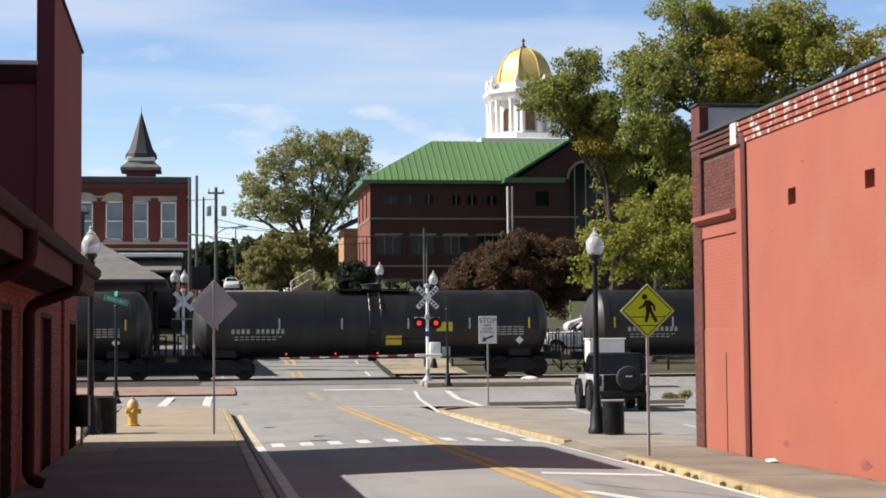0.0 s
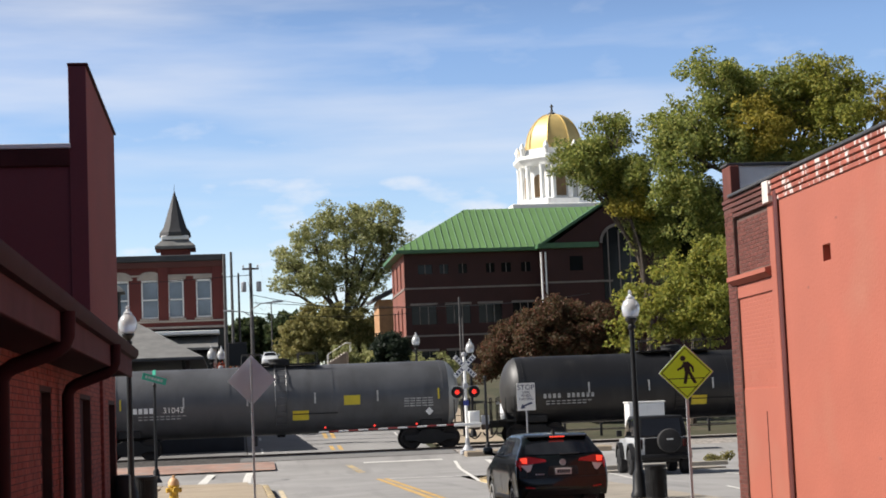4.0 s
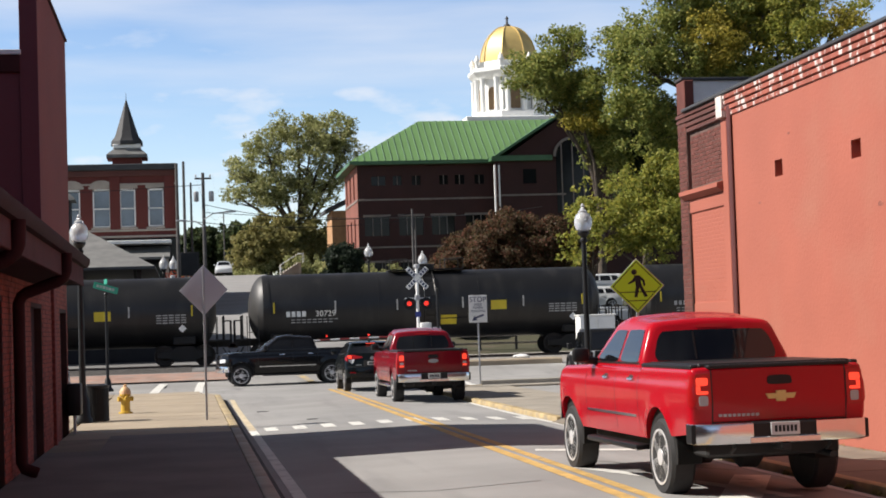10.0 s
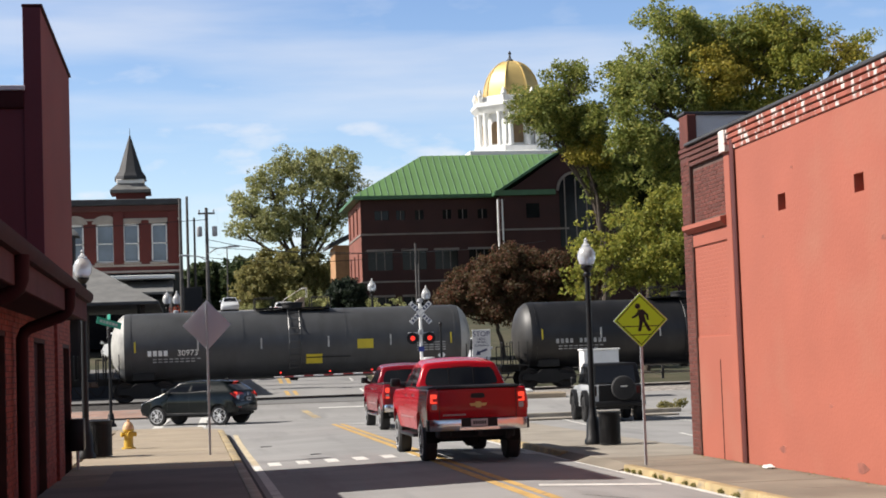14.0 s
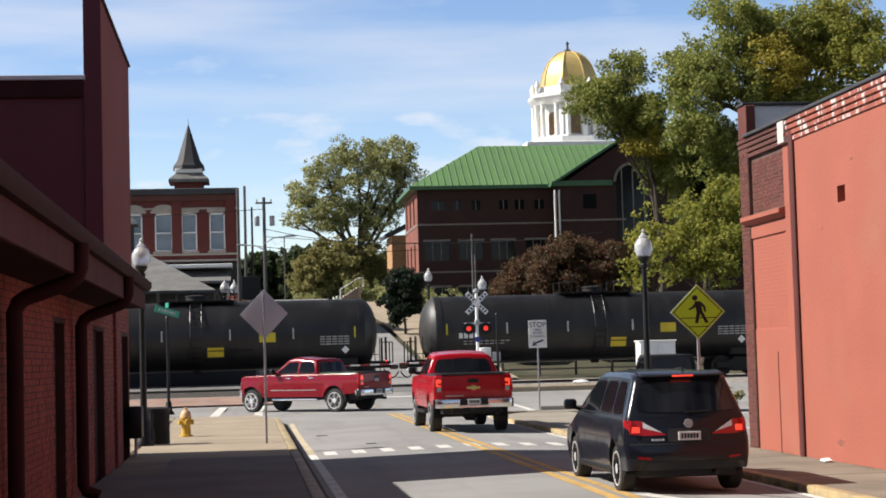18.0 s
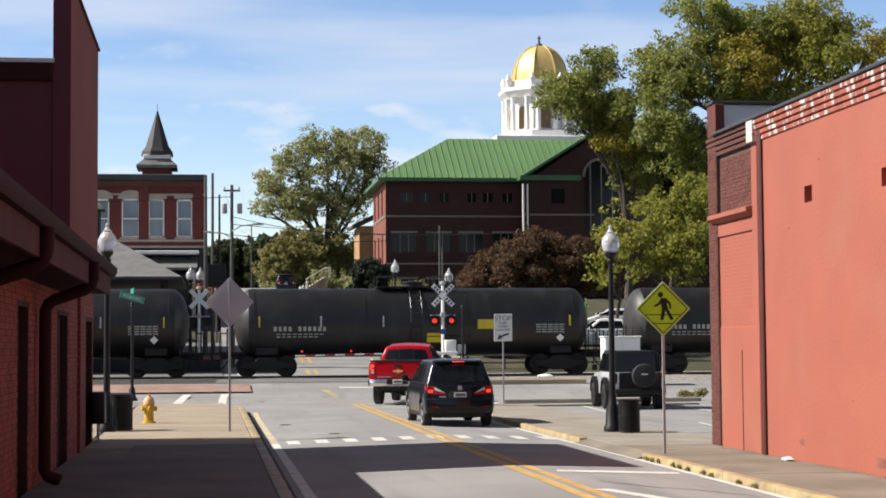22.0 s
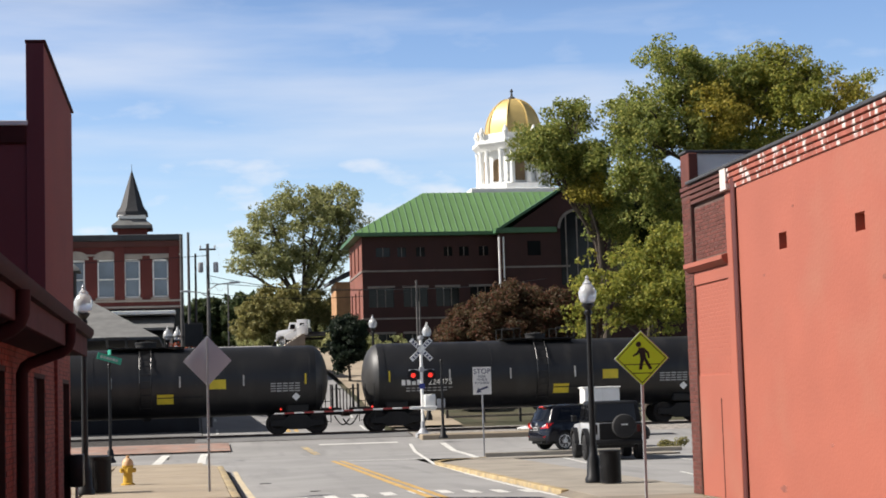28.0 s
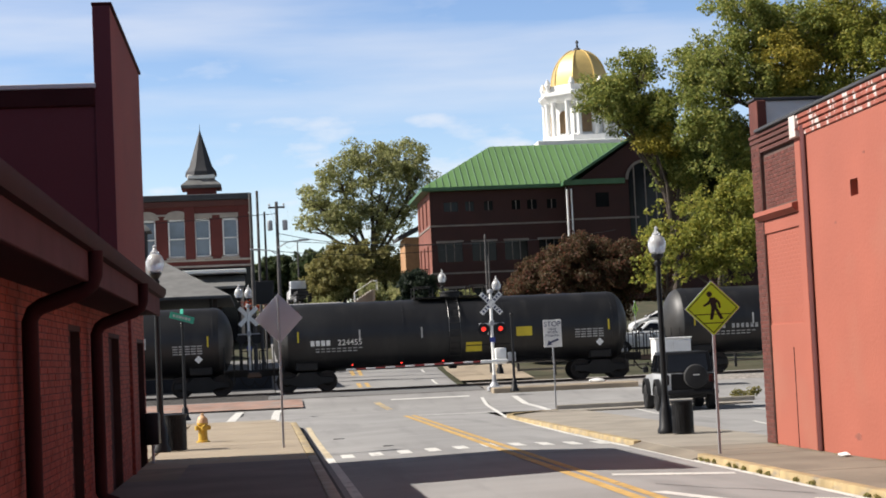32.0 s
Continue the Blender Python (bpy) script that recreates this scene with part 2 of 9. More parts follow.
M_BRICK_X = brick_mat("red brick across street", (0.15, 0.038, 0.032), (0.20, 0.05, 0.04), (0.15, 0.07, 0.06), "x")
M_DKBRICK_Y = brick_mat("dark brick", (0.085, 0.028, 0.022), (0.12, 0.038, 0.03), (0.085, 0.06, 0.055), "y")
M_MAROON = mat("maroon wall paint", (0.085, 0.018, 0.029), 0.85, var=0.1, scale=0.4, fine=14)
M_MAROON_TRIM = mat("dark maroon trim", (0.036, 0.010, 0.012), 0.7, var=0.15, spec=0.12)
M_FASCIA = mat("dull maroon board", (0.085, 0.034, 0.036), 0.8, var=0.15, spec=0.15)
M_PANEL = mat("pale metal panel", (0.80, 0.785, 0.76), 0.6, 0.0, var=0.10)
M_CONC_GREY = mat("grey corner concrete", (0.2794, 0.2471, 0.2025), 0.88, var=0.14, scale=0.6, fine=60, bump=0.2, stain=((0.1944, 0.1701, 0.1417), 0.55, 0.75, 1.1, (1, 1, 1)))
M_SALMON_CHIP = mat("bare chipped masonry", (0.2673, 0.09315, 0.06885), 0.9, var=0.3, scale=6, fine=40)
M_SHADOW_LINE = mat("maroon shadow line tone", (0.09, 0.018, 0.015), 0.6, var=0.15)
M_CONC_OLD_SHADE = mat("old grey-brown sidewalk, shade tone on west slabs", (0.195, 0.168, 0.13), 0.9, var=0.18, scale=0.6, fine=60, bump=0.25, stain=((0.145, 0.12, 0.093), 0.52, 0.72, 1.0, (1, 0.5, 1)))
M_BLACK = mat("black paint", (0.010, 0.010, 0.011), 0.45, var=0.2, scale=3, spec=0.3)
M_DARK = mat("dark underbody", (0.015, 0.015, 0.016), 0.8, var=0.2)
M_TYRE = mat("tyre rubber", (0.02, 0.02, 0.021), 0.8, var=0.2, scale=6)
M_RIM = mat("bright alloy", (0.70, 0.70, 0.71), 0.3, 0.4, var=0.08)
M_CHROME = mat("chrome", (0.72, 0.72, 0.73), 0.2, 1.0, var=0.03, bump=0.02)
M_GALV = mat("galvanised steel", (0.36, 0.37, 0.39), 0.55, 0.2, var=0.12)
M_ALU = mat("aluminium sign back", (0.46, 0.47, 0.52), 0.55, 0.1, var=0.06)
M_SIGN_Y = mat("fluorescent sign yellow", (0.40, 0.70, 0.012), 0.5, var=0.04, scale=2)
M_WHITE = mat("white paint", (0.78, 0.78, 0.76), 0.5, var=0.05)
M_LETTER = mat("white lettering", (0.80, 0.80, 0.77), 0.7, var=0.15, scale=4)
M_STRIP = mat("dusty white reflective strip", (0.42, 0.42, 0.40), 0.5, var=0.3, scale=5)
M_LETTER_DIM = mat("worn white lettering", (0.36, 0.36, 0.35), 0.7, var=0.3, scale=6)
M_YEL = mat("yellow panel", (0.58, 0.46, 0.03), 0.6, var=0.1)
M_HYDRANT = mat("yellow hydrant paint", (0.5508, 0.3483, 0.0405), 0.5, var=0.12)
M_GLOBE = mat("frosted globe", (0.80, 0.81, 0.82), 0.22, var=0.03, spec=0.6)
M_GLOBE.node_tree.nodes["Principled BSDF"].inputs["Transmission Weight"].default_value = 0.55
M_GREEN_SIGN = mat("green street sign", (0.02, 0.28, 0.19), 0.5, var=0.05)
M_TANK = mat("black tank paint", (0.008, 0.0084, 0.0098), 0.42, var=0.25, scale=0.7, fine=18, bump=0.05, spec=0.5, stain=((0.028, 0.027, 0.026), 0.5, 0.85, 0.9, (1.6, 1, 0.5)))
M_TANK_MID = mat("weathered grey tank paint", (0.075, 0.078, 0.085), 0.42, var=0.2, scale=0.7, fine=18, bump=0.05, stain=((0.045, 0.045, 0.045), 0.5, 0.85, 0.9, (1.6, 1, 0.5)))
M_TANK_GREY = mat("grey tank paint", (0.055, 0.057, 0.06), 0.40, var=0.2, scale=0.7, fine=18, bump=0.05, stain=((0.035, 0.035, 0.035), 0.5, 0.85, 0.9, (1.6, 1, 0.5)))
M_STEEL_DK = mat("dark steel", (0.009, 0.0085, 0.0085), 0.75, var=0.3, scale=3)
M_WHEEL = mat("rust-dark wheel steel", (0.022, 0.017, 0.014), 0.65, 0.2, var=0.3, scale=3)
M_TANK_HEAD = mat("lighter black tank end paint", (0.035, 0.034, 0.033), 0.5, var=0.3, scale=1.2, fine=14, stain=((0.03, 0.03, 0.03), 0.5, 0.75, 1.4, (1, 1, 0.4)))
M_TANK_HEAD_PALE = mat("pale tank end paint", (0.40, 0.395, 0.37), 0.6, var=0.2, scale=1.2, fine=14, stain=((0.12, 0.12, 0.12), 0.55, 0.8, 1.4, (1, 1, 0.4)))
M_GLASS = mat("dark vehicle glass", (0.006, 0.007, 0.009), 0.04, var=0.1, spec=0.55, bump=0)
M_RED_LAMP = mat("lit red lamp", (0.9, 0.04, 0.025), 0.3, emit=0.75, bump=0)
M_TAIL = mat("red tail lens", (0.22, 0.006, 0.008), 0.15, emit=0.02, bump=0)
M_TAIL_ON = mat("red brake lens", (0.30, 0.008, 0.010), 0.15, emit=0.09, bump=0)
M_BULB = mat("lit red bulb", (0.9, 0.06, 0.03), 0.3, emit=0.75, bump=0)
M_PLATE = mat("number plate", (0.55, 0.55, 0.55), 0.5, var=0.05)
M_GREEN_ROOF = mat("green standing seam metal", (0.1134, 0.2187, 0.081), 0.5, 0.0, var=0.12, scale=0.3, fine=5)
M_GREEN_TRIM = mat("green eaves", (0.05, 0.13, 0.06), 0.5, var=0.1)
M_GOLD = mat("gilded dome", (0.60, 0.44, 0.17), 0.5, 0.3, var=0.12, scale=0.5)
M_SPIRE = mat("dark spire slate", (0.024, 0.025, 0.029), 0.7, var=0.25, scale=1.2, fine=8)
M_SLATE = mat("slate roof", (0.045, 0.047, 0.052), 0.7, var=0.25, scale=1.2, fine=8)
M_SHINGLE = mat("grey shingle", (0.1377, 0.1377, 0.1337), 0.85, var=0.2, scale=1.5, fine=10)
# Pale blue base: the sky's reflection is put into the glass colour.
M_WINDOW_SKY = mat("window glass", (0.17, 0.21, 0.26), 0.08, var=0.25, scale=0.5, bump=0)
M_WINDOW_DK = mat("unlit window glass", (0.008, 0.009, 0.011), 0.12, var=0.2, spec=0.2, bump=0)
M_STONE = mat("limestone trim", (0.3726, 0.324, 0.2754), 0.8, var=0.12)
M_STONE_DIM = mat("grey stone trim", (0.20, 0.17, 0.15), 0.8, var=0.15)
M_SHADE_SLAB = mat("dark blue-grey shade tone", (0.016, 0.022, 0.034), 0.7, var=0.3, scale=0.8)
M_DEPOT = mat("dark depot paint", (0.030, 0.020, 0.018), 0.85, var=0.2, scale=0.8)
M_BARK = mat("bark", (0.075, 0.058, 0.045), 0.95, var=0.3, scale=4, fine=20, bump=0.6)
M_TAN = mat("tan brick", (0.3726, 0.2025, 0.0972), 0.85, var=0.15)


# ---- small mesh tools ----
def box(bm, x0, x1, y0, y1, z0, z1, bevel=0.0, seg=1):
    made = bmesh.ops.create_cube(bm, size=1.0)["verts"]
    for v in made:
        v.co = Vector(((x0 + x1) / 2 + v.co.x * (x1 - x0), (y0 + y1) / 2 + v.co.y * (y1 - y0), (z0 + z1) / 2 + v.co.z * (z1 - z0)))
    if bevel:
        edges = list({e for v in made for e in v.link_edges})
        bmesh.ops.bevel(bm, geom=edges, offset=bevel, segments=seg, affect="EDGES", profile=0.5)
    return bm


def rod(bm, a, b, r0, r1=None, n=10, caps=True):
    a, b = Vector(a), Vector(b)
    m = Matrix.Translation((a + b) / 2) @ (b - a).to_track_quat("Z", "Y").to_matrix().to_4x4()
    bmesh.ops.create_cone(bm, cap_ends=caps, segments=n, radius1=r0, radius2=r0 if r1 is None else r1, depth=(b - a).length, matrix=m)
    return bm


def lathe(bm, prof, n=16, m=None, axis="z"):
    """Turns a profile of (radius, height) about an axis."""
    rings = []
    m = m or Matrix()
    for r, h in prof:
        ring = []
        for i in range(n):
            a = 2 * math.pi * i / n
            c, s = r * math.cos(a), r * math.sin(a)
            p = (c, s, h) if axis == "z" else ((h, c, s) if axis == "x" else (c, h, s))
            ring.append(bm.verts.new(m @ Vector(p)))
        rings.append(ring)
    for p, q in zip(rings, rings[1:]):
        for i in range(n):
            bm.faces.new((p[i], p[(i + 1) % n], q[(i + 1) % n], q[i]))
    bm.faces.new(rings[0][::-1])
    bm.faces.new(rings[-1])
    return bm


def prism(bm, outline, a, b, axis="x", bevel=0.0, seg=1):
    """An outline of 2D points pulled from a to b along an axis; outlines lie in (y, z), (x, z) or (x, y)."""
    def at(p, k):
        return {"x": (k, p[0], p[1]), "y": (p[0], k, p[1]), "z": (p[0], p[1], k)}[axis]
    va, vb = [bm.verts.new(at(p, a)) for p in outline], [bm.verts.new(at(p, b)) for p in outline]
    n = len(outline)
    caps = [bm.faces.new(va[::-1]), bm.faces.new(vb)]
    for i in range(n):
        bm.faces.new((va[i], va[(i + 1) % n], vb[(i + 1) % n], vb[i]))
    bmesh.ops.recalc_face_normals(bm, faces=list({f for v in va + vb for f in v.link_faces}))
    if bevel:
        edges = [e for c in caps for e in c.edges]
        bmesh.ops.bevel(bm, geom=edges, offset=bevel, segments=seg, affect="EDGES", profile=0.5, clamp_overlap=True)
    return bm


def tube(bm, pts, r, n=8):
    """One round tube along a line of points."""
    pts = [Vector(p) for p in pts]
    rings = []
    side = None
    for i, p in enumerate(pts):
        d = (pts[min(i + 1, len(pts) - 1)] - pts[max(i - 1, 0)]).normalized()
        side = (side - d * side.dot(d) if side else d.orthogonal()).normalized()
        up = d.cross(side)
        rings.append([bm.verts.new(p + (side * math.cos(2 * math.pi * k / n) + up * math.sin(2 * math.pi * k / n)) * r) for k in range(n)])
    for a, b in zip(rings, rings[1:]):
        for k in range(n):
            bm.faces.new((a[k], a[(k + 1) % n], b[(k + 1) % n], b[k]))
    bm.faces.new(rings[0][::-1])
    bm.faces.new(rings[-1])
    return bm


def sheet(bm, pts, z=None):
    bm.faces.new([bm.verts.new(p if z is None else (p[0], p[1], z)) for p in pts])
    return bm


def smooth_by_angle(me, deg=35):
    me.set_sharp_from_angle(angle=radians(deg))


def part(name, bm, material, parent=None, label="", at=None, deg=35):
    """Links a bmesh as one mesh object, under a thing or under a part."""
    me = bpy.data.meshes.new(name)
    bmesh.ops.recalc_face_normals(bm, faces=bm.faces)
    bm.to_mesh(me)
    bm.free()
    for p in me.polygons:
        p.use_smooth = True
    smooth_by_angle(me, deg)
    me.materials.append(material)
    ob = new(name, me)
    ob.parent = parent
    if at is not None:
        ob.matrix_basis = at
    if label:
        ob["label"] = label
    return ob


def thing(name, label, category, m=None, group="", kind=""):
    """An Empty at a thing's base."""
    ob = new(name)
    ob.empty_display_size = 0.2
    if m is not None:
        ob.matrix_basis = m
    return tagged(ob, label, category, group, kind)


def setting(name, bm, material, label, category="", deg=35):
    return tagged(part(name, bm, material, deg=deg), label, category, kind="structure")


def B():
    return bmesh.new()

# ---- the lie of the land ----
def gz(x, y):
    """Height of the ground: level street, a hump at the tracks, then a hill."""
    pts = ((-80, 0), (67, 0), (70.5, 0.25), (76, 0.6), (81.5, 0.6), (88, 1.1), (95, 1.95), (112, 3.65), (134, 5.4), (180, 8.3), (213, 9.45), (250, 10.3), (340, 11.5), (2500, 11.5))
    for (a, za), (b, zb) in zip(pts, pts[1:]):
        if y <= b:
            k = max(0.0, min(1.0, (y - a) / (b - a)))
            return za + (zb - za) * k
    return 11.5


def swerve(y):
    """How far the hill road has drifted towards -X at y."""
    return -0.0005 * max(0.0, y - 140) ** 2 if y < 260 else -7.2 - 0.12 * (y - 260)


def rz(x, y):
    """The road's surface: a crowned carriageway before the junction."""
    k = max(0.0, min(1.0, (60 - y) / 10))
    return gz(x, y) - 0.028 * abs(x - 4.9) * k


def strip(bm, xs, ys, fz, lift=0.0):
    grid = [[bm.verts.new((x, y, fz(x, y) + lift)) for x in xs] for y in ys]
    for a, b in zip(grid, grid[1:]):
        for i in range(len(xs) - 1):
            bm.faces.new((a[i], a[i + 1], b[i + 1], b[i]))
    return bm


def steps(a, b, d):
    n = max(1, round((b - a) / d))
    return [a + (b - a) * i / n for i in range(n + 1)]


setting("ground", strip(B(), [-2500, -300, -80, -30, -10, 0, 10, 30, 80, 300, 2500], [-80, 0, 30, 59, 67, 70.5, 76, 81.5, 88, 95, 120, 150, 200, 240, 290, 340, 800, 2600], gz, -0.16), M_GRASS, "rough grassy ground rising to a hill beyond the tracks", "ground")
setting("road", strip(B(), [0.9, 2.2, 3.5, 4.9, 6.2, 7.6], steps(-40, 58, 4), rz), M_ASPHALT, "worn grey asphalt two-lane street", "road")
setting("road_cross_street", strip(B(), [-70, -30, -8, 0.9, 2.9, 4.9, 6.9, 8.9, 11, 16, 30, 70], [58, 60, 64, 67, 70.5, 73.6], rz), M_ASPHALT, "asphalt cross street beside the railway", "road")
bm = B()
rows = [[bm.verts.new((x + swerve(y), y, gz(x, y) + 0.01)) for x in (0.6, 4.8, 9.3)] for y in [81.3] + steps(84, 340, 6)]
for p, q in zip(rows, rows[1:]):
    for i in (0, 1):
        bm.faces.new((p[i], p[i + 1], q[i + 1], q[i]))
setting("road_uphill", bm, M_ASPHALT_PALE, "asphalt street climbing the hill and bending away", "road")
setting("road_crossing", strip(B(), [0.2, 4.8, 9.6], [73.6, 76, 79, 81.3], gz, 0.02), M_ASPHALT2, "patched asphalt level crossing over the rails", "road")
setting("parking_apron", strip(B(), [9.9, 16, 30, 70], [33.2, 40, 48, 54.6, 58], lambda x, y: gz(x, y) - 0.02), M_ASPHALT, "sunlit asphalt parking lot", "road")


def slab(bm, x0, x1, y0, y1, z0=-0.3, z1=0.13):
    return box(bm, x0, x1, y0, y1, z0, z1, 0.012)


def pavement(name, label, cells, z1=0.13, m=None):
    """A sidewalk whose slabs are parts, with open joints between them."""
    root = thing(name, label, "sidewalk", kind="structure")
    for x0, x1, y0, y1 in cells:
        part("slab", slab(B(), x0 + 0.008, x1 - 0.008, y0 + 0.008, y1 - 0.008, -0.3, z1 + 0.004 * math.sin(x0 * 7 + y0 * 3)), (m(y0) if callable(m) else m) or M_CONC, root)
    return root


# Building shade is in the colour of the overlay and slabs before y=31.
pavement("pavement_west", "buff concrete sidewalk in large slabs, coloured darker where shaded", [(-2.35, 0.82, y, y + 1.6) for y in steps(-40, 54.4, 1.6)][:-1], 0.13, lambda y: M_CONC_OLD_SHADE if y < 31 else M_CONC)
setting("pavement_asphalt_patch", strip(strip(B(), [-2.33, -1.5, 0.805], [-20, 4, 12, 20, 28.4], lambda x, y: 0.142), [-1.45, 0.805], [28.4, 32.6], lambda x, y: 0.142), M_WALKTAR_SHADE, "asphalt sidewalk overlay with the building's shade in its colour", "sidewalk")
pavement("pavement_west_corner", "buff concrete corner sidewalk", [(x, x + 3.2, y, y + 3.1) for x in (-5.6, -8.8, -12.0) for y in (35.6, 38.7, 41.8, 44.9, 48.0, 51.1)] + [(-5.6 + 3.2, 0.4, 54.4, 57.2), (-5.6, -2.4, 54.4, 57.2), (-12, -5.6, 54.4, 57.2)])
pavement("pavement_east", "weathered concrete sidewalk beside the salmon wall", [(7.78, 9.62, y, y + 1.5) for y in steps(-40, 32, 1.5)][:-1], 0.03, M_CONC_OLD_SHADE)
pavement("pavement_east_corner", "buff concrete corner sidewalk", [(7.78, 10.4, y, y + 2.1) for y in steps(33.6, 54.6, 2.1)][:-1] + [(7.78, 12.5, 32.06, 33.6)], 0.03, M_CONC_GREY)

# The west kerb's shadow, painted as a dark strip along its foot.
setting("gutter_west", strip(B(), [1.0, 1.17], steps(-40, 53.5, 4), rz, 0.004), M_OLDTAR_SHADOW, "dark strip painted for the kerb's shadow in the gutter", "gutter")
# kerbs: real steps, painted where the paint shows
for nm, x0, x1, y0, y1, m, lab in (
        ("kerb", 0.82, 1.0, -40, 34, M_KERB, "worn concrete kerb"), ("kerb", 0.82, 1.0, 34.0, 53.5, M_KERB_BUFF, "kerb with worn buff-yellow paint"), ("kerb", 7.6, 7.78, -40, 29.6, M_KERBY, "chipped yellow-painted kerb"),
        ("kerb", 7.6, 7.78, 34.8, 53, M_KERBY, "chipped yellow-painted kerb")):
    root = thing(nm, lab, "kerb", kind="structure")
    for y in steps(y0, y1, 2.4)[:-1]:
        part("kerbstone", box(B(), x0, x1, y, y + (y1 - y0) / (len(steps(y0, y1, 2.4)) - 1) - 0.008, -0.3, 0.135 if x0 < 5 else 0.042, 0.025, 2), m, root)
setting("kerb_ramp", prism(B(), [(7.5, -0.10), (7.5, -0.06), (7.79, 0.024), (7.79, -0.10)], 29.62, 34.78, "y"), M_CONC_OLD_SHADE, "dropped concrete kerb ramp", "kerb")
setting("kerb_parking_edge", box(B(), 10.0, 17.0, 57.75, 57.95, -0.2, 0.13, 0.02), M_KERB, "low kerb along the edge of the parking lot", "kerb")
root = thing("kerb_corner", "curved concrete kerb at the street corner", "kerb", kind="structure")
for i in range(6):
    a0, a1 = radians(90 * i / 6), radians(90 * (i + 1) / 6 - 1)
    ring = [(0.82 - 3.6 + 3.6 * math.cos(a), 53.5 + 3.6 * math.sin(a)) for a in (a0, a1)] + [(1.0 - 3.6 + 3.6 * math.cos(a), 53.5 + 3.75 * math.sin(a)) for a in (a1, a0)]
    part("kerbstone", prism(B(), ring, -0.3, 0.135, "z"), M_KERB, root)
root = thing("kerb_corner_east", "curved yellow kerb at the street corner", "kerb", kind="structure")
for i in range(6):
    a0, a1 = radians(180 - 70 * i / 6), radians(180 - 70 * (i + 1) / 6 + 1)
    ring = [(7.6 + 3.2 + 3.2 * math.cos(a), 53 + 3.2 * math.sin(a)) for a in (a0, a1)] + [(7.6 + 3.2 + 3.02 * math.cos(a), 53 + 3.02 * math.sin(a)) for a in (a1, a0)]
    part("kerbstone", prism(B(), ring, -0.3, 0.05, "z"), M_KERBY, root)
setting("pavement_corner_infill", prism(B(), [(10.8 + 3.03 * math.cos(radians(a)), 53 + 3.03 * math.sin(radians(a))) for a in range(180, 89, -10)] + [(16, 56.03), (16, 54.62), (7.785, 54.62)][:3], -0.3, 0.035, "z"), M_CONC_GREY, "concrete corner apron")


# ---- road markings ----
def line(name, label, pts, w, m, fz=rz, lift=0.006):
    bm = B()
    pts = [Vector(p) for p in pts]
    rows = []
    for i, p in enumerate(pts):
        d = (pts[min(i + 1, len(pts) - 1)] - pts[max(i - 1, 0)]).normalized()
        n = Vector((-d.y, d.x)) * w / 2
        rows.append([bm.verts.new((q.x, q.y, fz(q.x, q.y) + lift)) for q in (p + n, p - n)])
    for a, b in zip(rows, rows[1:]):
        bm.faces.new((a[0], a[1], b[1], b[0]))
    return setting(name, bm, m, label, "road marking")


def long_line(x, y0, y1, d=4.0):
    return [(x, y) for y in steps(y0, y1, d)]


line("edge_line", "white edge line", long_line(1.35, -40, 36.6), 0.16, M_WHITE_LINE)
line("edge_line", "buff-white worn edge line by the corner", [(1.36, 36.7), (1.34, 42), (1.34, 48), (1.36, 53.6)], 0.15, M_KERB_PALE)
line("centre_line", "yellow centre line", long_line(4.83, -40, 58.5), 0.165, M_YEL_LINE)
line("centre_line", "yellow centre line", long_line(5.10, -40, 58.5), 0.165, M_YEL_LINE)
line("centre_line", "yellow centre line beyond the tracks", long_line(4.70, 82.2, 104), 0.2, M_YEL_LINE, gz, 0.02)
line("centre_line", "yellow centre line beyond the tracks", long_line(5.10, 82.2, 104), 0.2, M_YEL_LINE, gz, 0.02)
line("edge_line", "white edge line beyond the tracks", long_line(8.4, 82.2, 90), 0.12, M_WHITE_LINE, gz, 0.02)
line("edge_line", "white edge line beyond the tracks", long_line(1.3, 82.2, 90), 0.12, M_WHITE_LINE, gz, 0.02)
line("edge_line", "white edge line", long_line(7.50, -40, 34) + [(7.46, 38), (7.46, 42), (7.56, 47), (7.66, 53.6), (8.15, 60), (8.7, 66.2), (9.0, 70)], 0.14, M_WHITE_LINE)
line("edge_line", "curved white turning line", [(10.35, 70), (10.2, 66), (9.9, 60.5), (9.72, 57.2)], 0.24, M_WHITE_LINE)
line("stop_line", "faded white stop line", [(5.2, 58.2), (7.9, 58.2)], 0.22, M_WHITE_LINE)
line("stop_line", "white stop line before the tracks", [(5.3, 71.0), (8.6, 71.0)], 0.42, M_WHITE_LINE)
line("edge_line", "yellow stub line", [(4.6, 70.2), (4.9, 66.5)], 0.3, M_YEL_WORN)
for i in range(10):
    line("crosswalk_bar", "white crosswalk bar", [(1.75 + i * 0.615, 36.1), (1.75 + i * 0.615, 37.4)], 0.27, M_WHITE_LINE)
line("stall_line", "white bay line", [(5.4, 26.4), (7.3, 26.1)], 0.42, M_WHITE_LINE)
line("stall_line", "white bay line", [(5.29, 22.84), (6.32, 19.69), (6.66, 18.2)], 0.26, M_WHITE_LINE)
line("stall_line", "broad white diagonal bar", [(5.83, 17.7), (7.16, 21.1)], 0.47, M_WHITE_LINE)
line("crosswalk_bar", "white crosswalk line", [(-1.2, 60.6), (-1.13, 66.0), (-0.95, 68.6)], 0.34, M_WHITE_LINE)
line("crosswalk_bar", "white crosswalk line", [(0.36, 59.9), (0.44, 66.0), (0.56, 68.7)], 0.30, M_WHITE_LINE)
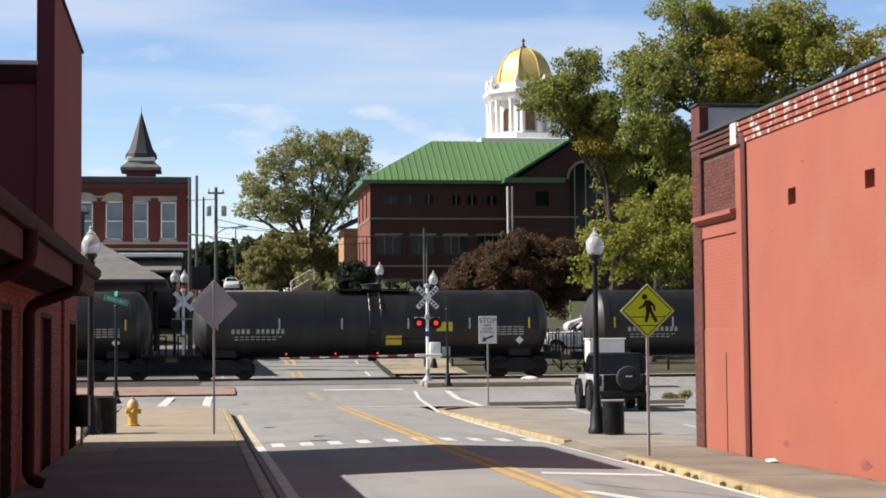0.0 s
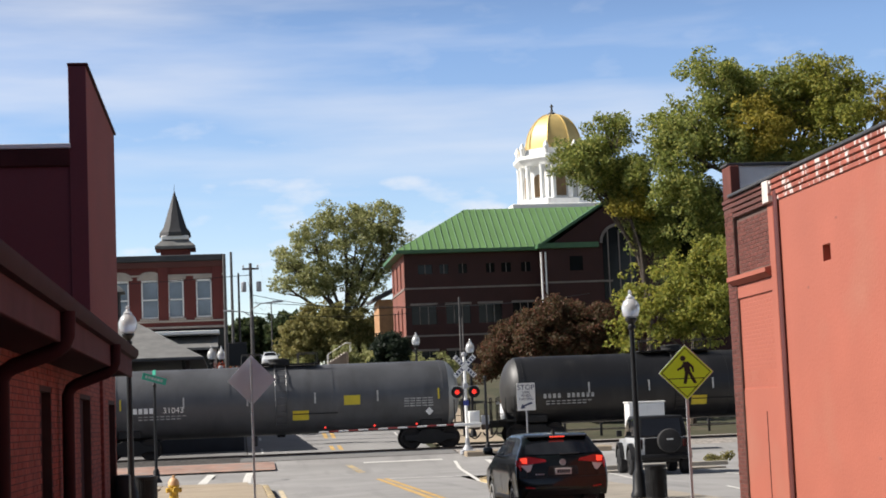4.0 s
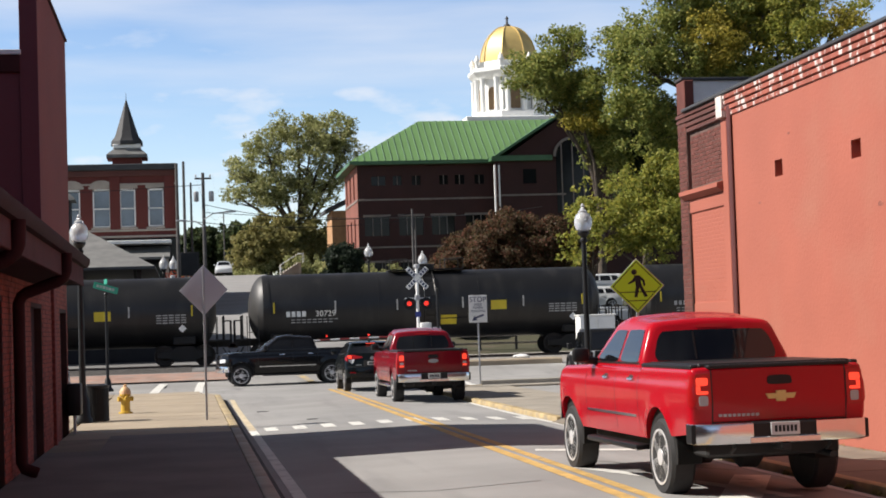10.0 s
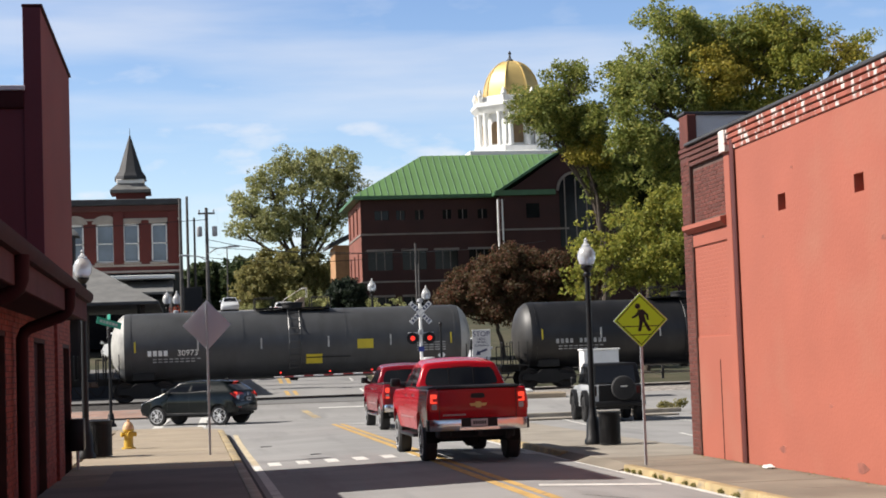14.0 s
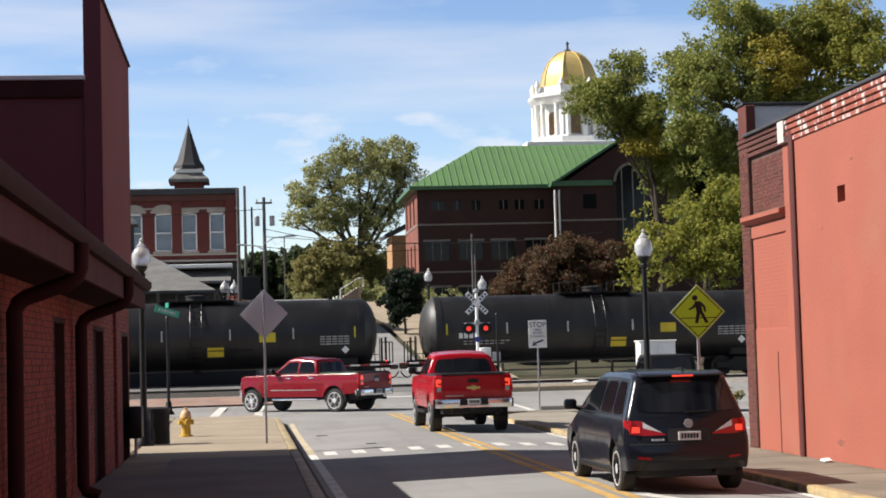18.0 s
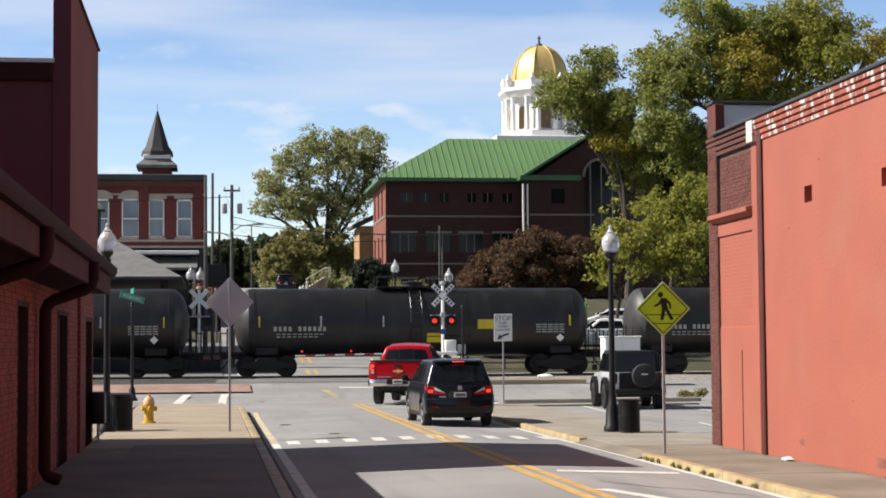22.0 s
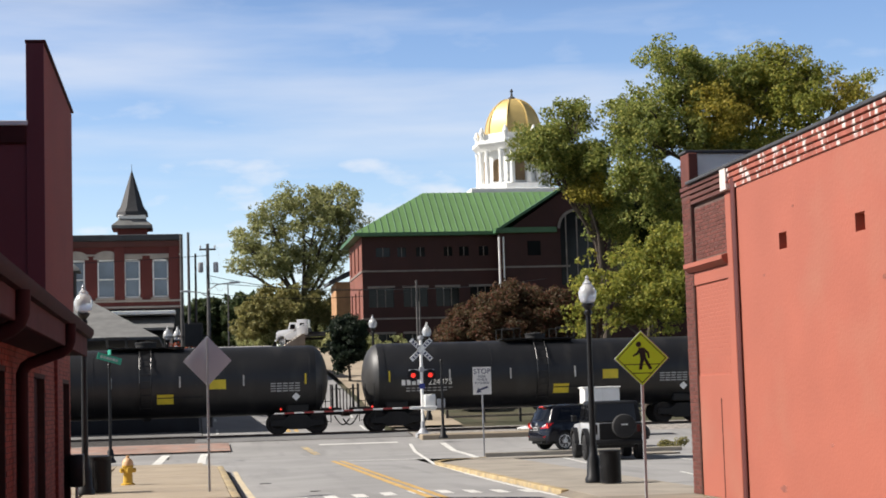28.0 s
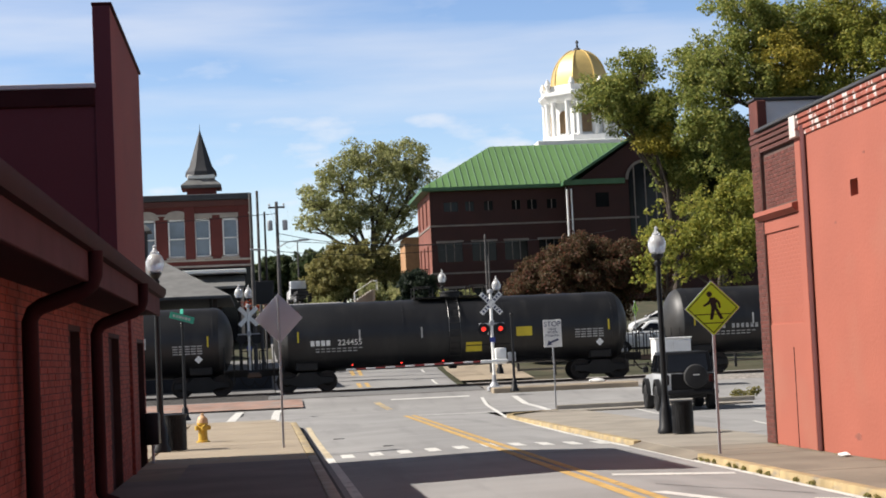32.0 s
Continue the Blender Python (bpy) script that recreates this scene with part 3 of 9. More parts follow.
for x, y0, y1 in ((11.8, 37.5, 42), (14.6, 46.5, 55.5), (11.6, 49, 55)):
    line("stall_line", "white bay line", [(x, y0), (x + 0.5, y1)], 0.1, M_WHITE_LINE, gz, -0.01)

# The second disc stands in for a thin shadow lying on the road.
for x, y, r in ((1.95, 45.2, 0.16), (2.86, 39.8, 0.13)):
    setting("manhole_cover", lathe(B(), [(r, rz(x, y) - 0.05), (r, rz(x, y) + 0.008), (r * 0.9, rz(x, y) + 0.01)], 20, Matrix.Translation((x, y, 0))), M_STEEL_DK, "dark iron cover in the road, the nearer one for a thin shadow", "manhole cover")
for pts in ([(5.6, 24.3), (6.2, 23.2), (6.6, 22.9), (7.2, 21.9)], [(1.9, 21.5), (3.0, 20.9), (4.4, 21.2)], [(1.8, 33.5), (2.6, 33.2), (3.9, 33.9), (4.6, 33.6)], [(5.4, 33.0), (6.3, 33.4), (7.2, 33.1)]):
    line("tar_seam", "dark tar-sealed crack", pts, 0.035, M_OLDTAR_SHADOW, rz, 0.004)

# red paved verge and ballast along the tracks
setting("pavement_red_verge", strip(B(), [-9.5, -4, 1.6], [69.0, 70.5, 72.6], gz, 0.07), M_REDPAVE, "low red brick paving beside the crossing")
setting("pavement_island", box(B(), 9.7, 16, 71.6, 73.4, -0.1, 0.56, 0.05), M_CONC, "concrete island under the crossing signal")
# Much darker than the ballast east of the crossing.
setting("ballast_west", strip(B(), [-120, -60, -30, 0.2], [73.6, 75.2, 79.6, 81.3], lambda x, y: gz(x, y) + (0.08 if 74 < y < 81 else -0.1)), M_BALLAST_DK, "darker ballast under the track west of the crossing")
bm = strip(B(), [9.6, 30, 60, 120], [72.4, 74.2, 80.6, 82.0], lambda x, y: gz(x, y) + (0.08 if 74 < y < 81 else -0.05))
setting("ballast", bm, M_BALLAST, "grey stone ballast under the track")
TRACK_Y, RAIL_Z = 77.5, 0.68
for s in (-0.75, 0.75):
    bm = B()
    box(bm, -150, 150, TRACK_Y + s - 0.036, TRACK_Y + s + 0.036, RAIL_Z - 0.04, RAIL_Z, 0.01)
    box(bm, -150, 150, TRACK_Y + s - 0.01, TRACK_Y + s + 0.01, RAIL_Z - 0.15, RAIL_Z - 0.04)
    box(bm, -150, 150, TRACK_Y + s - 0.07, TRACK_Y + s + 0.07, RAIL_Z - 0.17, RAIL_Z - 0.15)
    setting("rail", bm, M_RAIL, "steel rail on timber ties", "rail")
tie = box(B(), -0.11, 0.11, -1.3, 1.3, -0.1, 0.02, 0.015)
root = thing("railway_ties", "dark creosoted timber ties", "railway tie", kind="structure")
first = part("tie", tie, M_BARK, root, at=pose(12, TRACK_Y, RAIL_Z - 0.16))
for i in range(1, 60):
    ob = new("tie", first.data)
    ob.parent, ob.matrix_basis = root, pose(12 + i * 0.55 if i < 40 else -2 - (i - 40) * 0.55, TRACK_Y, RAIL_Z - 0.16)


# ---- facades with openings ----
def facade(bm, o, u, n, W, Hh, holes, depth=0.2, back=False):
    """A wall from o along u (horizontal) with outward normal n; holes (u0, u1, v0, v1) go in by depth."""
    o, u, n, v = Vector(o), Vector(u), Vector(n), Vector((0, 0, 1))
    us = sorted({0.0, W, *[h[0] for h in holes], *[h[1] for h in holes]})
    vs = sorted({0.0, Hh, *[h[2] for h in holes], *[h[3] for h in holes]})

    def P(a, b, d=0.0):
        return bm.verts.new(o + u * a + v * b - n * d)
    for a0, a1 in zip(us, us[1:]):
        for b0, b1 in zip(vs, vs[1:]):
            ca, cb = (a0 + a1) / 2, (b0 + b1) / 2
            if not any(h[0] < ca < h[1] and h[2] < cb < h[3] for h in holes):
                bm.faces.new((P(a0, b0), P(a1, b0), P(a1, b1), P(a0, b1)))
    for a0, a1, b0, b1 in holes:
        for (p, q) in (((a0, b0), (a1, b0)), ((a1, b0), (a1, b1)), ((a1, b1), (a0, b1)), ((a0, b1), (a0, b0))):
            bm.faces.new((P(*p), P(*q), P(*q, depth), P(*p, depth)))
        if back:
            bm.faces.new((P(a0, b0, depth), P(a1, b0, depth), P(a1, b1, depth), P(a0, b1, depth)))
    bmesh.ops.remove_doubles(bm, verts=bm.verts, dist=0.0005)
    return bm


# ---- salmon-painted building east of the street ----
SX = 9.62
east = thing("salmon_building", "salmon-painted masonry building with a corbelled brick parapet", "building")
HOLES_E = [(30 + y - 0.04, 30.32 + y, z, z + 0.27) for y, z in ((26.28, 4.26), (23.05, 4.22), (18.6, 4.2), (13.2, 4.2))]
part("wall", facade(B(), (SX, -30, -0.2), (0, 1, 0), (-1, 0, 0), 59.3, 5.8, [(h[0], h[1], h[2] + 0.2, h[3] + 0.2) for h in HOLES_E], 0.22, True), M_SALMON, east)
part("wall_end", facade(B(), (SX + 0.04, 31.9, -0.2), (1, 0, 0), (0, 1, 0), 18, 6.1, [], 0.2), M_DKBRICK_Y, east)
part("wall_back", box(B(), SX + 0.35, SX + 18, -30, 31.85, -0.2, 5.5), M_DKBRICK_Y, east)
# recessed corner bay: bare brick panel above, painted brick below a moulded ledge
part("bay_panel", facade(B(), (SX + 0.05, 29.2, 4.40), (0, 1, 0), (-1, 0, 0), 2.3, 1.45, [], 0.1), M_MORTAR_PALE, east, "bare dark brick panel")
part("bay_lower", box(B(), SX + 0.02, SX + 0.4, 29.25, 31.36, -0.2, 4.4, 0.01), M_SALMON_BRICK, east, "salmon-painted brick bay")
part("bay_plaster", box(B(), SX + 0.006, SX + 0.3, 29.25, 31.36, -0.2, 2.28, 0.006), M_SALMON, east, "smooth salmon-painted lower bay")
part("bay_band", box(B(), SX - 0.01, SX + 0.3, 29.25, 31.37, 4.0, 4.26, 0.01), M_SALMON, east)
bm = prism(B(), [(SX + 0.2, 4.26), (SX - 0.05, 4.26), (SX - 0.15, 4.34), (SX - 0.15, 4.42), (SX + 0.2, 4.50)], 29.22, 31.6, "y", 0.008)
part("ledge", bm, M_SALMON, east, "moulded salmon ledge")
part("corner_pilaster", box(B(), SX - 0.03, SX + 0.4, 31.36, 31.9, -0.2, 5.95, 0.012), M_MORTAR_PALE, east, "bare brick corner pilaster")
part("pilaster", box(B(), SX - 0.03, SX + 0.3, 28.95, 29.25, -0.2, 5.95, 0.01), M_SALMON, east)
# Maroon bar drawn in place of the shadow line beside the pilaster.
part("downpipe", box(B(), SX - 0.06, SX - 0.005, 28.66, 28.84, 0.02, 5.75, 0.02), M_SHADOW_LINE, east, "dark maroon bar for the shadow line beside the pilaster")
M_FLAKY = mat("flaking white over old red brick", (0.30, 0.085, 0.058), 0.85, var=0.25, scale=3, fine=18, bump=0.4, stain=((0.60, 0.55, 0.52), 0.53, 0.61, 8.0, (1, 0.9, 0.4)))
M_OLDWASH = mat("worn whitewash", (0.60, 0.54, 0.50), 0.85, var=0.2, scale=3, fine=18, bump=0.3, stain=((0.42, 0.14, 0.10), 0.56, 0.66, 7.0, (1, 1, 1)))
for i in range(4):
    z = 5.56 + i * 0.10
    part("corbel_course", box(B(), SX - 0.03 - 0.02 * i, SX + 0.3, -30, 28.92, z, z + 0.075, 0.008), M_FLAKY, east, "corbelled course with flaking white paint")
    part("corbel_course", box(B(), SX - 0.02 - 0.016 * i, SX + 0.3, 29.25, 31.9, z, z + 0.075, 0.008), M_DKBRICK_Y, east, "bare brick course")
part("coping", box(B(), SX - 0.125, SX + 0.35, -30, 31.36, 5.945, 6.005, 0.012), M_SLATE, east, "dark metal coping")
part("corner_block", box(B(), SX - 0.11, SX + 0.3, 28.93, 29.26, 5.55, 5.945, 0.01), M_OLDWASH, east, "whitewashed block worn to brick")
part("parapet_post", box(B(), SX - 0.03, SX + 0.16, 31.37, 31.9, 5.955, 6.58, 0.012), M_BRICK_BARE, east, "bare brick corner upstand")
part("parapet_cap", box(B(), SX - 0.05, SX + 9, 31.48, 31.95, 6.60, 6.65, 0.008), M_SLATE, east)
part("parapet_panel", box(B(), SX + 0.17, SX + 9, 31.58, 31.75, 6.0, 6.60, 0.01), M_PANEL, east, "pale metal parapet panel")
part("roof", box(B(), SX + 0.3, SX + 18, -30, 31.6, 5.5, 5.6), M_SLATE, east)
for y, z, w in ((22.4, 3.5, 0.10), (25.9, 4.9, 0.06), (27.4, 3.9, 0.07), (20.6, 2.2, 0.09), (24.7, 1.1, 0.08), (18.2, 3.1, 0.08), (26.9, 0.35, 0.16), (23.6, 0.22, 0.22)):
    part("paint_chip", prism(B(), [(y + w * math.cos(a) * (1 + 0.3 * math.sin(3 * a + y)), z + 0.4 * w * math.sin(a)) for a in [k * math.pi / 4 for k in range(8)]], SX - 0.004, SX + 0.02, "x"), M_SALMON_CHIP, east)
part("crack", box(B(), SX - 0.002, SX + 0.03, 30.03, 30.055, 0.0, 1.85), M_MAROON_TRIM, east, "dark vertical crack")

# ---- buildings west of the street ----
west = thing("low_brick_building", "single-storey red brick building with maroon eaves in shade", "building")
WX = -2.35
HW = [(30 + y, 30 + y + w, 0.05, 2.5) for y, w in ((13.6, 1.0), (21.3, 1.15), (26.7, 1.8), (32.7, 1.6))]
part("wall", facade(B(), (WX, -30, 0.0), (0, 1, 0), (1, 0, 0), 64.6, 3.6, HW, 0.15), M_MORTAR, west, "dark brick wall with recessed joints")
part("wall_end", facade(B(), (WX - 9, 34.6, 0.0), (1, 0, 0), (0, 1, 0), 9, 3.6, [], 0.2), M_BRICK_X, west)
for h in HW:
    part("shutter_door", box(B(), WX - 0.16, WX - 0.11, h[0] - 30 + 0.01, h[1] - 30 - 0.01, 0.03, h[3], 0.01), M_MAROON_TRIM, west, "dark maroon door")
bm = B()
prism(bm, [(-1.68, 3.02), (-1.68, 3.25), (-6.5, 4.8), (-6.5, 4.5), (-2.35, 3.0)], -30, 28.24, "y")
part("roof", bm, M_MAROON_TRIM, west, "low maroon metal roof")
part("fascia", box(B(), -1.70, -1.64, -30, 28.26, 2.84, 3.18, 0.008), M_FASCIA, west, "dull maroon fascia board")
part("soffit", box(B(), WX, -1.70, -30, 28.22, 2.86, 2.93, 0.008), M_MAROON_TRIM, west)
bm = B()
prism(bm, [(-1.64, 3.13), (-1.57, 3.14), (-1.53, 3.20), (-1.53, 3.28), (-1.64, 3.28)], -30, 28.28, "y", 0.01)
part("gutter", bm, M_MAROON_TRIM, west, "maroon gutter")
for y in (9.6, 16.75, 23.4):
    bm = tube(B(), [(-1.58, y, 3.14), (-1.59, y, 2.90), (-1.62, y, 2.82), (-1.70, y, 2.76), (WX + 0.24, y, 2.62), (WX + 0.17, y, 2.57), (WX + 0.13, y, 2.48), (WX + 0.13, y, 0.34), (WX + 0.17, y, 0.26), (WX + 0.34, y, 0.19)], 0.082, 12)
    part("downspout", bm, M_MAROON_TRIM, west, "maroon downspout with an offset elbow")
for y in (30.6,):
    part("wall_pier", box(B(), WX - 0.02, WX + 0.06, y, y + 0.3, 0.0, 3.42, 0.01), M_BRICK_Y, west)
tall = thing("tall_maroon_building", "taller maroon-painted brick building with a raised parapet wall", "building")
part("wall_south", facade(B(), (-20, 28.3, 3.5), (1, 0, 0), (0, -1, 0), 17.45, 3.18, [], 0.2), M_MAROON, tall)
part("wall_body", box(B(), -20, -2.62, 28.35, 35.2, 0.0, 6.62), M_MAROON, tall)
part("parapet_wall", box(B(), -2.58, -2.30, 28.3, 35.1, 3.3, 8.05, 0.015), M_BRICK_Y, tall, "raised brick parapet wall")
# Darker end panel: the near side's shade is put into its colour.
part("parapet_end", box(B(), -2.585, -2.295, 28.265, 28.298, 3.3, 8.04, 0.006), M_MAROON, tall, "plain maroon end of the parapet wall, shade in its colour")
part("parapet_coping", box(B(), -2.60, -2.26, 28.27, 35.13, 8.05, 8.10, 0.01), M_MAROON_TRIM, tall)
part("roof_flashing", box(B(), -20, -2.56, 28.21, 28.41, 6.66, 6.74, 0.01), M_ALU, tall, "pale metal roof edge")
part("cornice", box(B(), -20, -2.58, 28.23, 28.35, 6.36, 6.66, 0.02), M_MAROON_TRIM, tall)

# single bricks: the nearest are parts, the rest of the wall is one mesh
def brick_rows(y0, y1, z0, z1, holes, bw=0.203, bh=0.075):
    """Places of the bricks of a wall that runs along the street: (y, z, length)."""
    spots, row = [], 0
    z = z0
    while z + bh <= z1 + 0.001:
        y = y0 - (bw / 2 if row % 2 else 0)
        while y < y1:
            a, b = max(y, y0), min(y + bw - 0.010, y1)
            if b - a > 0.04 and not any(a < h[1] and b > h[0] and z < h[3] and z + bh > h[2] for h in holes):
                spots.append((a, z, b - a))
            y += bw
        z, row = z + bh, row + 1
    return spots


def brick_mesh(length, height=0.065, depth=0.03):
    me = bpy.data.meshes.new("brick")
    bm = box(B(), 0, depth, 0, length, 0, height, 0.004)
    bm.to_mesh(me)
    bm.free()
    return me


def lay_bricks(parent, x, spots, near, piece_mat, rest_mat, face, proud=0.010):
    """Bricks stand proud of the wall at x; face is the side they look to."""
    rnd = random.Random(4)
    meshes = {}
    V, F = [], []
    for y, z, length in spots:
        out = rnd.uniform(0.4, 1.0) * proud
        xx = x - 0.03 + out if face > 0 else x - out
        if near(y, z):
            key = round(length, 2)
            if key not in meshes:
                meshes[key] = brick_mesh(key)
                meshes[key].materials.append(piece_mat)
            ob = new("brick", meshes[key])
            ob.parent, ob.matrix_basis = parent, pose(xx, y, z)
            continue
        n, a, b, c, d = len(V), xx, xx + 0.03, y + length, z + 0.065
        V += [(a, y, z), (b, y, z), (b, c, z), (a, c, z), (a, y, d), (b, y, d), (b, c, d), (a, c, d)]
        F += [(n, n + 3, n + 2, n + 1), (n + 4, n + 5, n + 6, n + 7), (n, n + 1, n + 5, n + 4), (n + 1, n + 2, n + 6, n + 5), (n + 2, n + 3, n + 7, n + 6), (n + 3, n, n + 4, n + 7)]
    if V:
        me = bpy.data.meshes.new("bricks")
        me.from_pydata(V, [], F)
        me.materials.append(rest_mat)
        ob = new("bricks", me)
        ob.parent, ob["kind"] = parent, "stuff"


def all_bricks():
    piers = [(y - 0.02, y + 0.32, 0, 3.5) for y in (30.6,)]
    lay_bricks(west, WX, brick_rows(11.5, 34.55, 0.02, 3.28, [(h[0] - 30 - 0.01, h[1] - 30 + 0.01, 0, h[3]) for h in HW] + piers), lambda y, z: 17.6 < y < 19.6 and 0.6 < z < 2.7, M_BRICK_PIECE, M_BRICK_LOOSE, 1)
    lay_bricks(east, SX + 0.05, brick_rows(29.28, 31.34, 4.50, 5.54, []), lambda y, z: True, M_BRICK_BARE, M_BRICK_BARE, -1)
    lay_bricks(east, SX + 0.02, brick_rows(29.27, 31.34, 2.32, 3.98, []), lambda y, z: z > 2.6, M_SALMON, M_SALMON, -1, 0.004)
    lay_bricks(east, SX - 0.03, brick_rows(31.37, 31.89, -0.1, 5.9, []), lambda y, z: z > 0, M_BRICK_BARE, M_BRICK_BARE, -1)


# ---- unseen blocks added to close the street behind and cut sky light ----
for nm, lab, x0, x1, y0, y1, h, m in (("brick_row", "unseen block added behind the low building to cut sky light", -34, -12, -40, 26, 9.0, M_DKBRICK_Y), ("brick_row", "unseen block added behind the salmon building to cut sky light", 28, 46, -40, 30, 10.0, M_DKBRICK_Y),
                                      ("brick_row", "unseen block added at the far end of the street to cut sky light", -30, 30, -75, -62, 11.0, M_BRICK_X)):
    row = thing(nm, lab, "building")
    part("wall", box(B(), x0, x1, y0, y1, -0.2, h), m, row)
    part("coping", box(B(), x0 - 0.1, x1 + 0.1, y0 - 0.1, y1 + 0.1, h, h + 0.15), M_SLATE, row)

# ---- tank cars: built once, then copied along the track ----
def words(txt, size, x, y, z, parent, m, name="lettering", extrude=0.002, lean=0):
    cu = bpy.data.curves.new(name, "FONT")
    cu.body, cu.size, cu.align_x, cu.extrude = txt, size, "CENTER", extrude
    tmp = bpy.data.objects.new(name, cu)
    me = bpy.data.meshes.new_from_object(tmp)
    bpy.data.objects.remove(tmp)
    ob = new(name, me)
    me.materials.append(m)
    ob.parent, ob.matrix_basis = parent, pose(x, y, z, 90 + lean, 0, 0)
    return ob


TANK_R, TANK_Z, TANK_L, PITCH = 1.56, 2.41, 8.15, 18.1


def side_y(z):
    return -math.sqrt(max(0.0, TANK_R ** 2 - (z - TANK_Z) ** 2)) - 0.012


def tank_car(label, body_mat, m, head_mat=M_TANK_HEAD, mark="", low=False):
    car = thing("tank_car", label, "tank car", m, "train of tank cars")
    bm = B()
    prof = []
    for i in range(9):
        a = radians(90 * i / 8)
        prof.append((max(0.02, TANK_R * math.sin(a)), -TANK_L + 0.78 * (1 - math.cos(a))))
    prof += [(TANK_R, x) for x in (-5, -2.5, 0, 2.5, 5)]
    prof += [(r, -x) for r, x in prof[8::-1]]
    shell = prof[7:-7]
    lathe(bm, shell, 40, Matrix.Translation((0, 0, TANK_Z)), "x")
    part("tank", bm, body_mat, car)
    for s in (-1, 1):
        bm = B()
        lathe(bm, [(r * 0.999, s * -x) for r, x in prof[:8]], 40, Matrix.Translation((0, 0, TANK_Z)), "x")
        part("tank_head", bm, head_mat, car, "dished tank end, paler than the barrel")
    for s in (-1, 1):
        for x in (7.25, 2.3):
            bm = B()
            lathe(bm, [(TANK_R + 0.012, s * x - 0.04), (TANK_R + 0.014, s * x + 0.04)], 40, Matrix.Translation((0, 0, TANK_Z)), "x")
            part("weld_band", bm, body_mat, car)
    # manway housing, platform with rails, side ladders
    bm = B()
    lathe(bm, [(0.46, TANK_Z + TANK_R - 0.1), (0.46, TANK_Z + TANK_R + 0.24), (0.5, TANK_Z + TANK_R + 0.25), (0.5, TANK_Z + TANK_R + 0.30), (0.2, TANK_Z + TANK_R + 0.34)], 20)
    part("manway_housing", bm, M_STEEL_DK, car)
    bm = box(B(), -1.7, 1.7, -0.75, 0.75, 4.0, 4.04)
    part("platform", bm, M_STEEL_DK, car)
    bm = B()
    for y in (-0.75, 0.75):
        for x in (-1.7, -0.85, 0.85, 1.7):
            rod(bm, (x, y, 4.03), (x, y, 4.50), 0.022, n=5)
        rod(bm, (-1.7, y, 4.50), (-0.85, y, 4.50), 0.022, n=5)
        rod(bm, (0.85, y, 4.50), (1.7, y, 4.50), 0.022, n=5)
    part("platform_rail", bm, M_STEEL_DK, car)["kind"] = "stuff"
    for y, s in ((-1, -1), (1, 1)):
        bm = B()
        for x in (-0.25, 0.25):
            prev = None
            for k in range(7):
                a = radians(88 - k * 22)
                p = (x, s * (TANK_R + 0.09) * math.cos(a), TANK_Z + (TANK_R + 0.09) * math.sin(a))
                if prev:
                    rod(bm, prev, p, 0.022, n=5)
                prev = p
        for k in range(12):
            a = radians(80 - k * 11)
            p = (s * (TANK_R + 0.09) * math.cos(a), TANK_Z + (TANK_R + 0.09) * math.sin(a))
            rod(bm, (-0.25, *p), (0.25, *p), 0.016, n=5)
        part("side_ladder", bm, body_mat, car)["kind"] = "stuff"
    bm = B()
    lathe(bm, [(0.16, 0.75), (0.28, 0.95), (0.28, 1.15)], 12)
    box(bm, -0.7, 0.7, -0.35, 0.35, 0.98, 1.14, 0.04)
    part("bottom_outlet", bm, M_STEEL_DK, car)
    # stub sills, end platforms, couplers
    for s in (-1, 1):
        bm = B()
        box(bm, *sorted((s * 5.4, s * 8.75)), -0.32, 0.32, 0.78, 1.1, 0.02)
        box(bm, *sorted((s * 6.2, s * 7.2)), -1.15, 1.15, 0.95, 1.32, 0.05)
        part("stub_sill", bm, M_STEEL_DK, car)
        bm = box(B(), *sorted((s * 7.7, s * 8.5)), -1.5, 1.5, 1.04, 1.12, 0.01)
        part("end_platform", bm, M_STEEL_DK, car)
        bm = B()
        for y in (-1.42, -0.9, 0.9, 1.42):
            rod(bm, (s * 8.45, y, 1.1), (s * 8.45, y, 2.15), 0.03, n=5)
        rod(bm, (s * 8.45, -1.42, 2.15), (s * 8.45, -0.9, 2.15), 0.03, n=5)
        rod(bm, (s * 8.45, 1.42, 2.15), (s * 8.45, 0.9, 2.15), 0.03, n=5)
        for y in (-1.45, 1.45):
            for x in (7.75, 8.15):
                rod(bm, (s * x, y, 0.45), (s * x, y, 2.15), 0.022, n=5)
            rod(bm, (s * 8.78, y * 0.6, 0.9), (s * 8.78, y * 0.6, 1.95), 0.028, n=5)
            rod(bm, (s * 8.45, y * 0.6, 1.95), (s * 8.78, y * 0.6, 1.95), 0.022, n=5)
            for z in (0.5, 0.8, 1.1, 1.4):
                rod(bm, (s * 7.75, y, z), (s * 8.15, y, z), 0.016, n=5)
        part("end_rail", bm, M_STEEL_DK, car)["kind"] = "stuff"
        bm = box(B(), *sorted((s * 8.7, s * 9.1)), -0.13, 0.13, 0.72, 0.98, 0.05)
        part("coupler", bm, M_RAIL, car)
        bm = B()
        tube(bm, [(s * (8.4 + 0.085 * k), -0.35, 0.75 - 0.42 * math.sin(math.pi * k / 9)) for k in range(9)], 0.03, 6)
        part("air_hose", bm, M_STEEL_DK, car)
        # bogie
        bogie = part("bogie", bogie_mesh(), M_STEEL_DK, car, at=pose(s * 6.7, 0, 0))
        for w in (-0.88, 0.88):
            part("wheelset", wheelset_mesh(), M_WHEEL, bogie, at=pose(w, 0, 0.457))
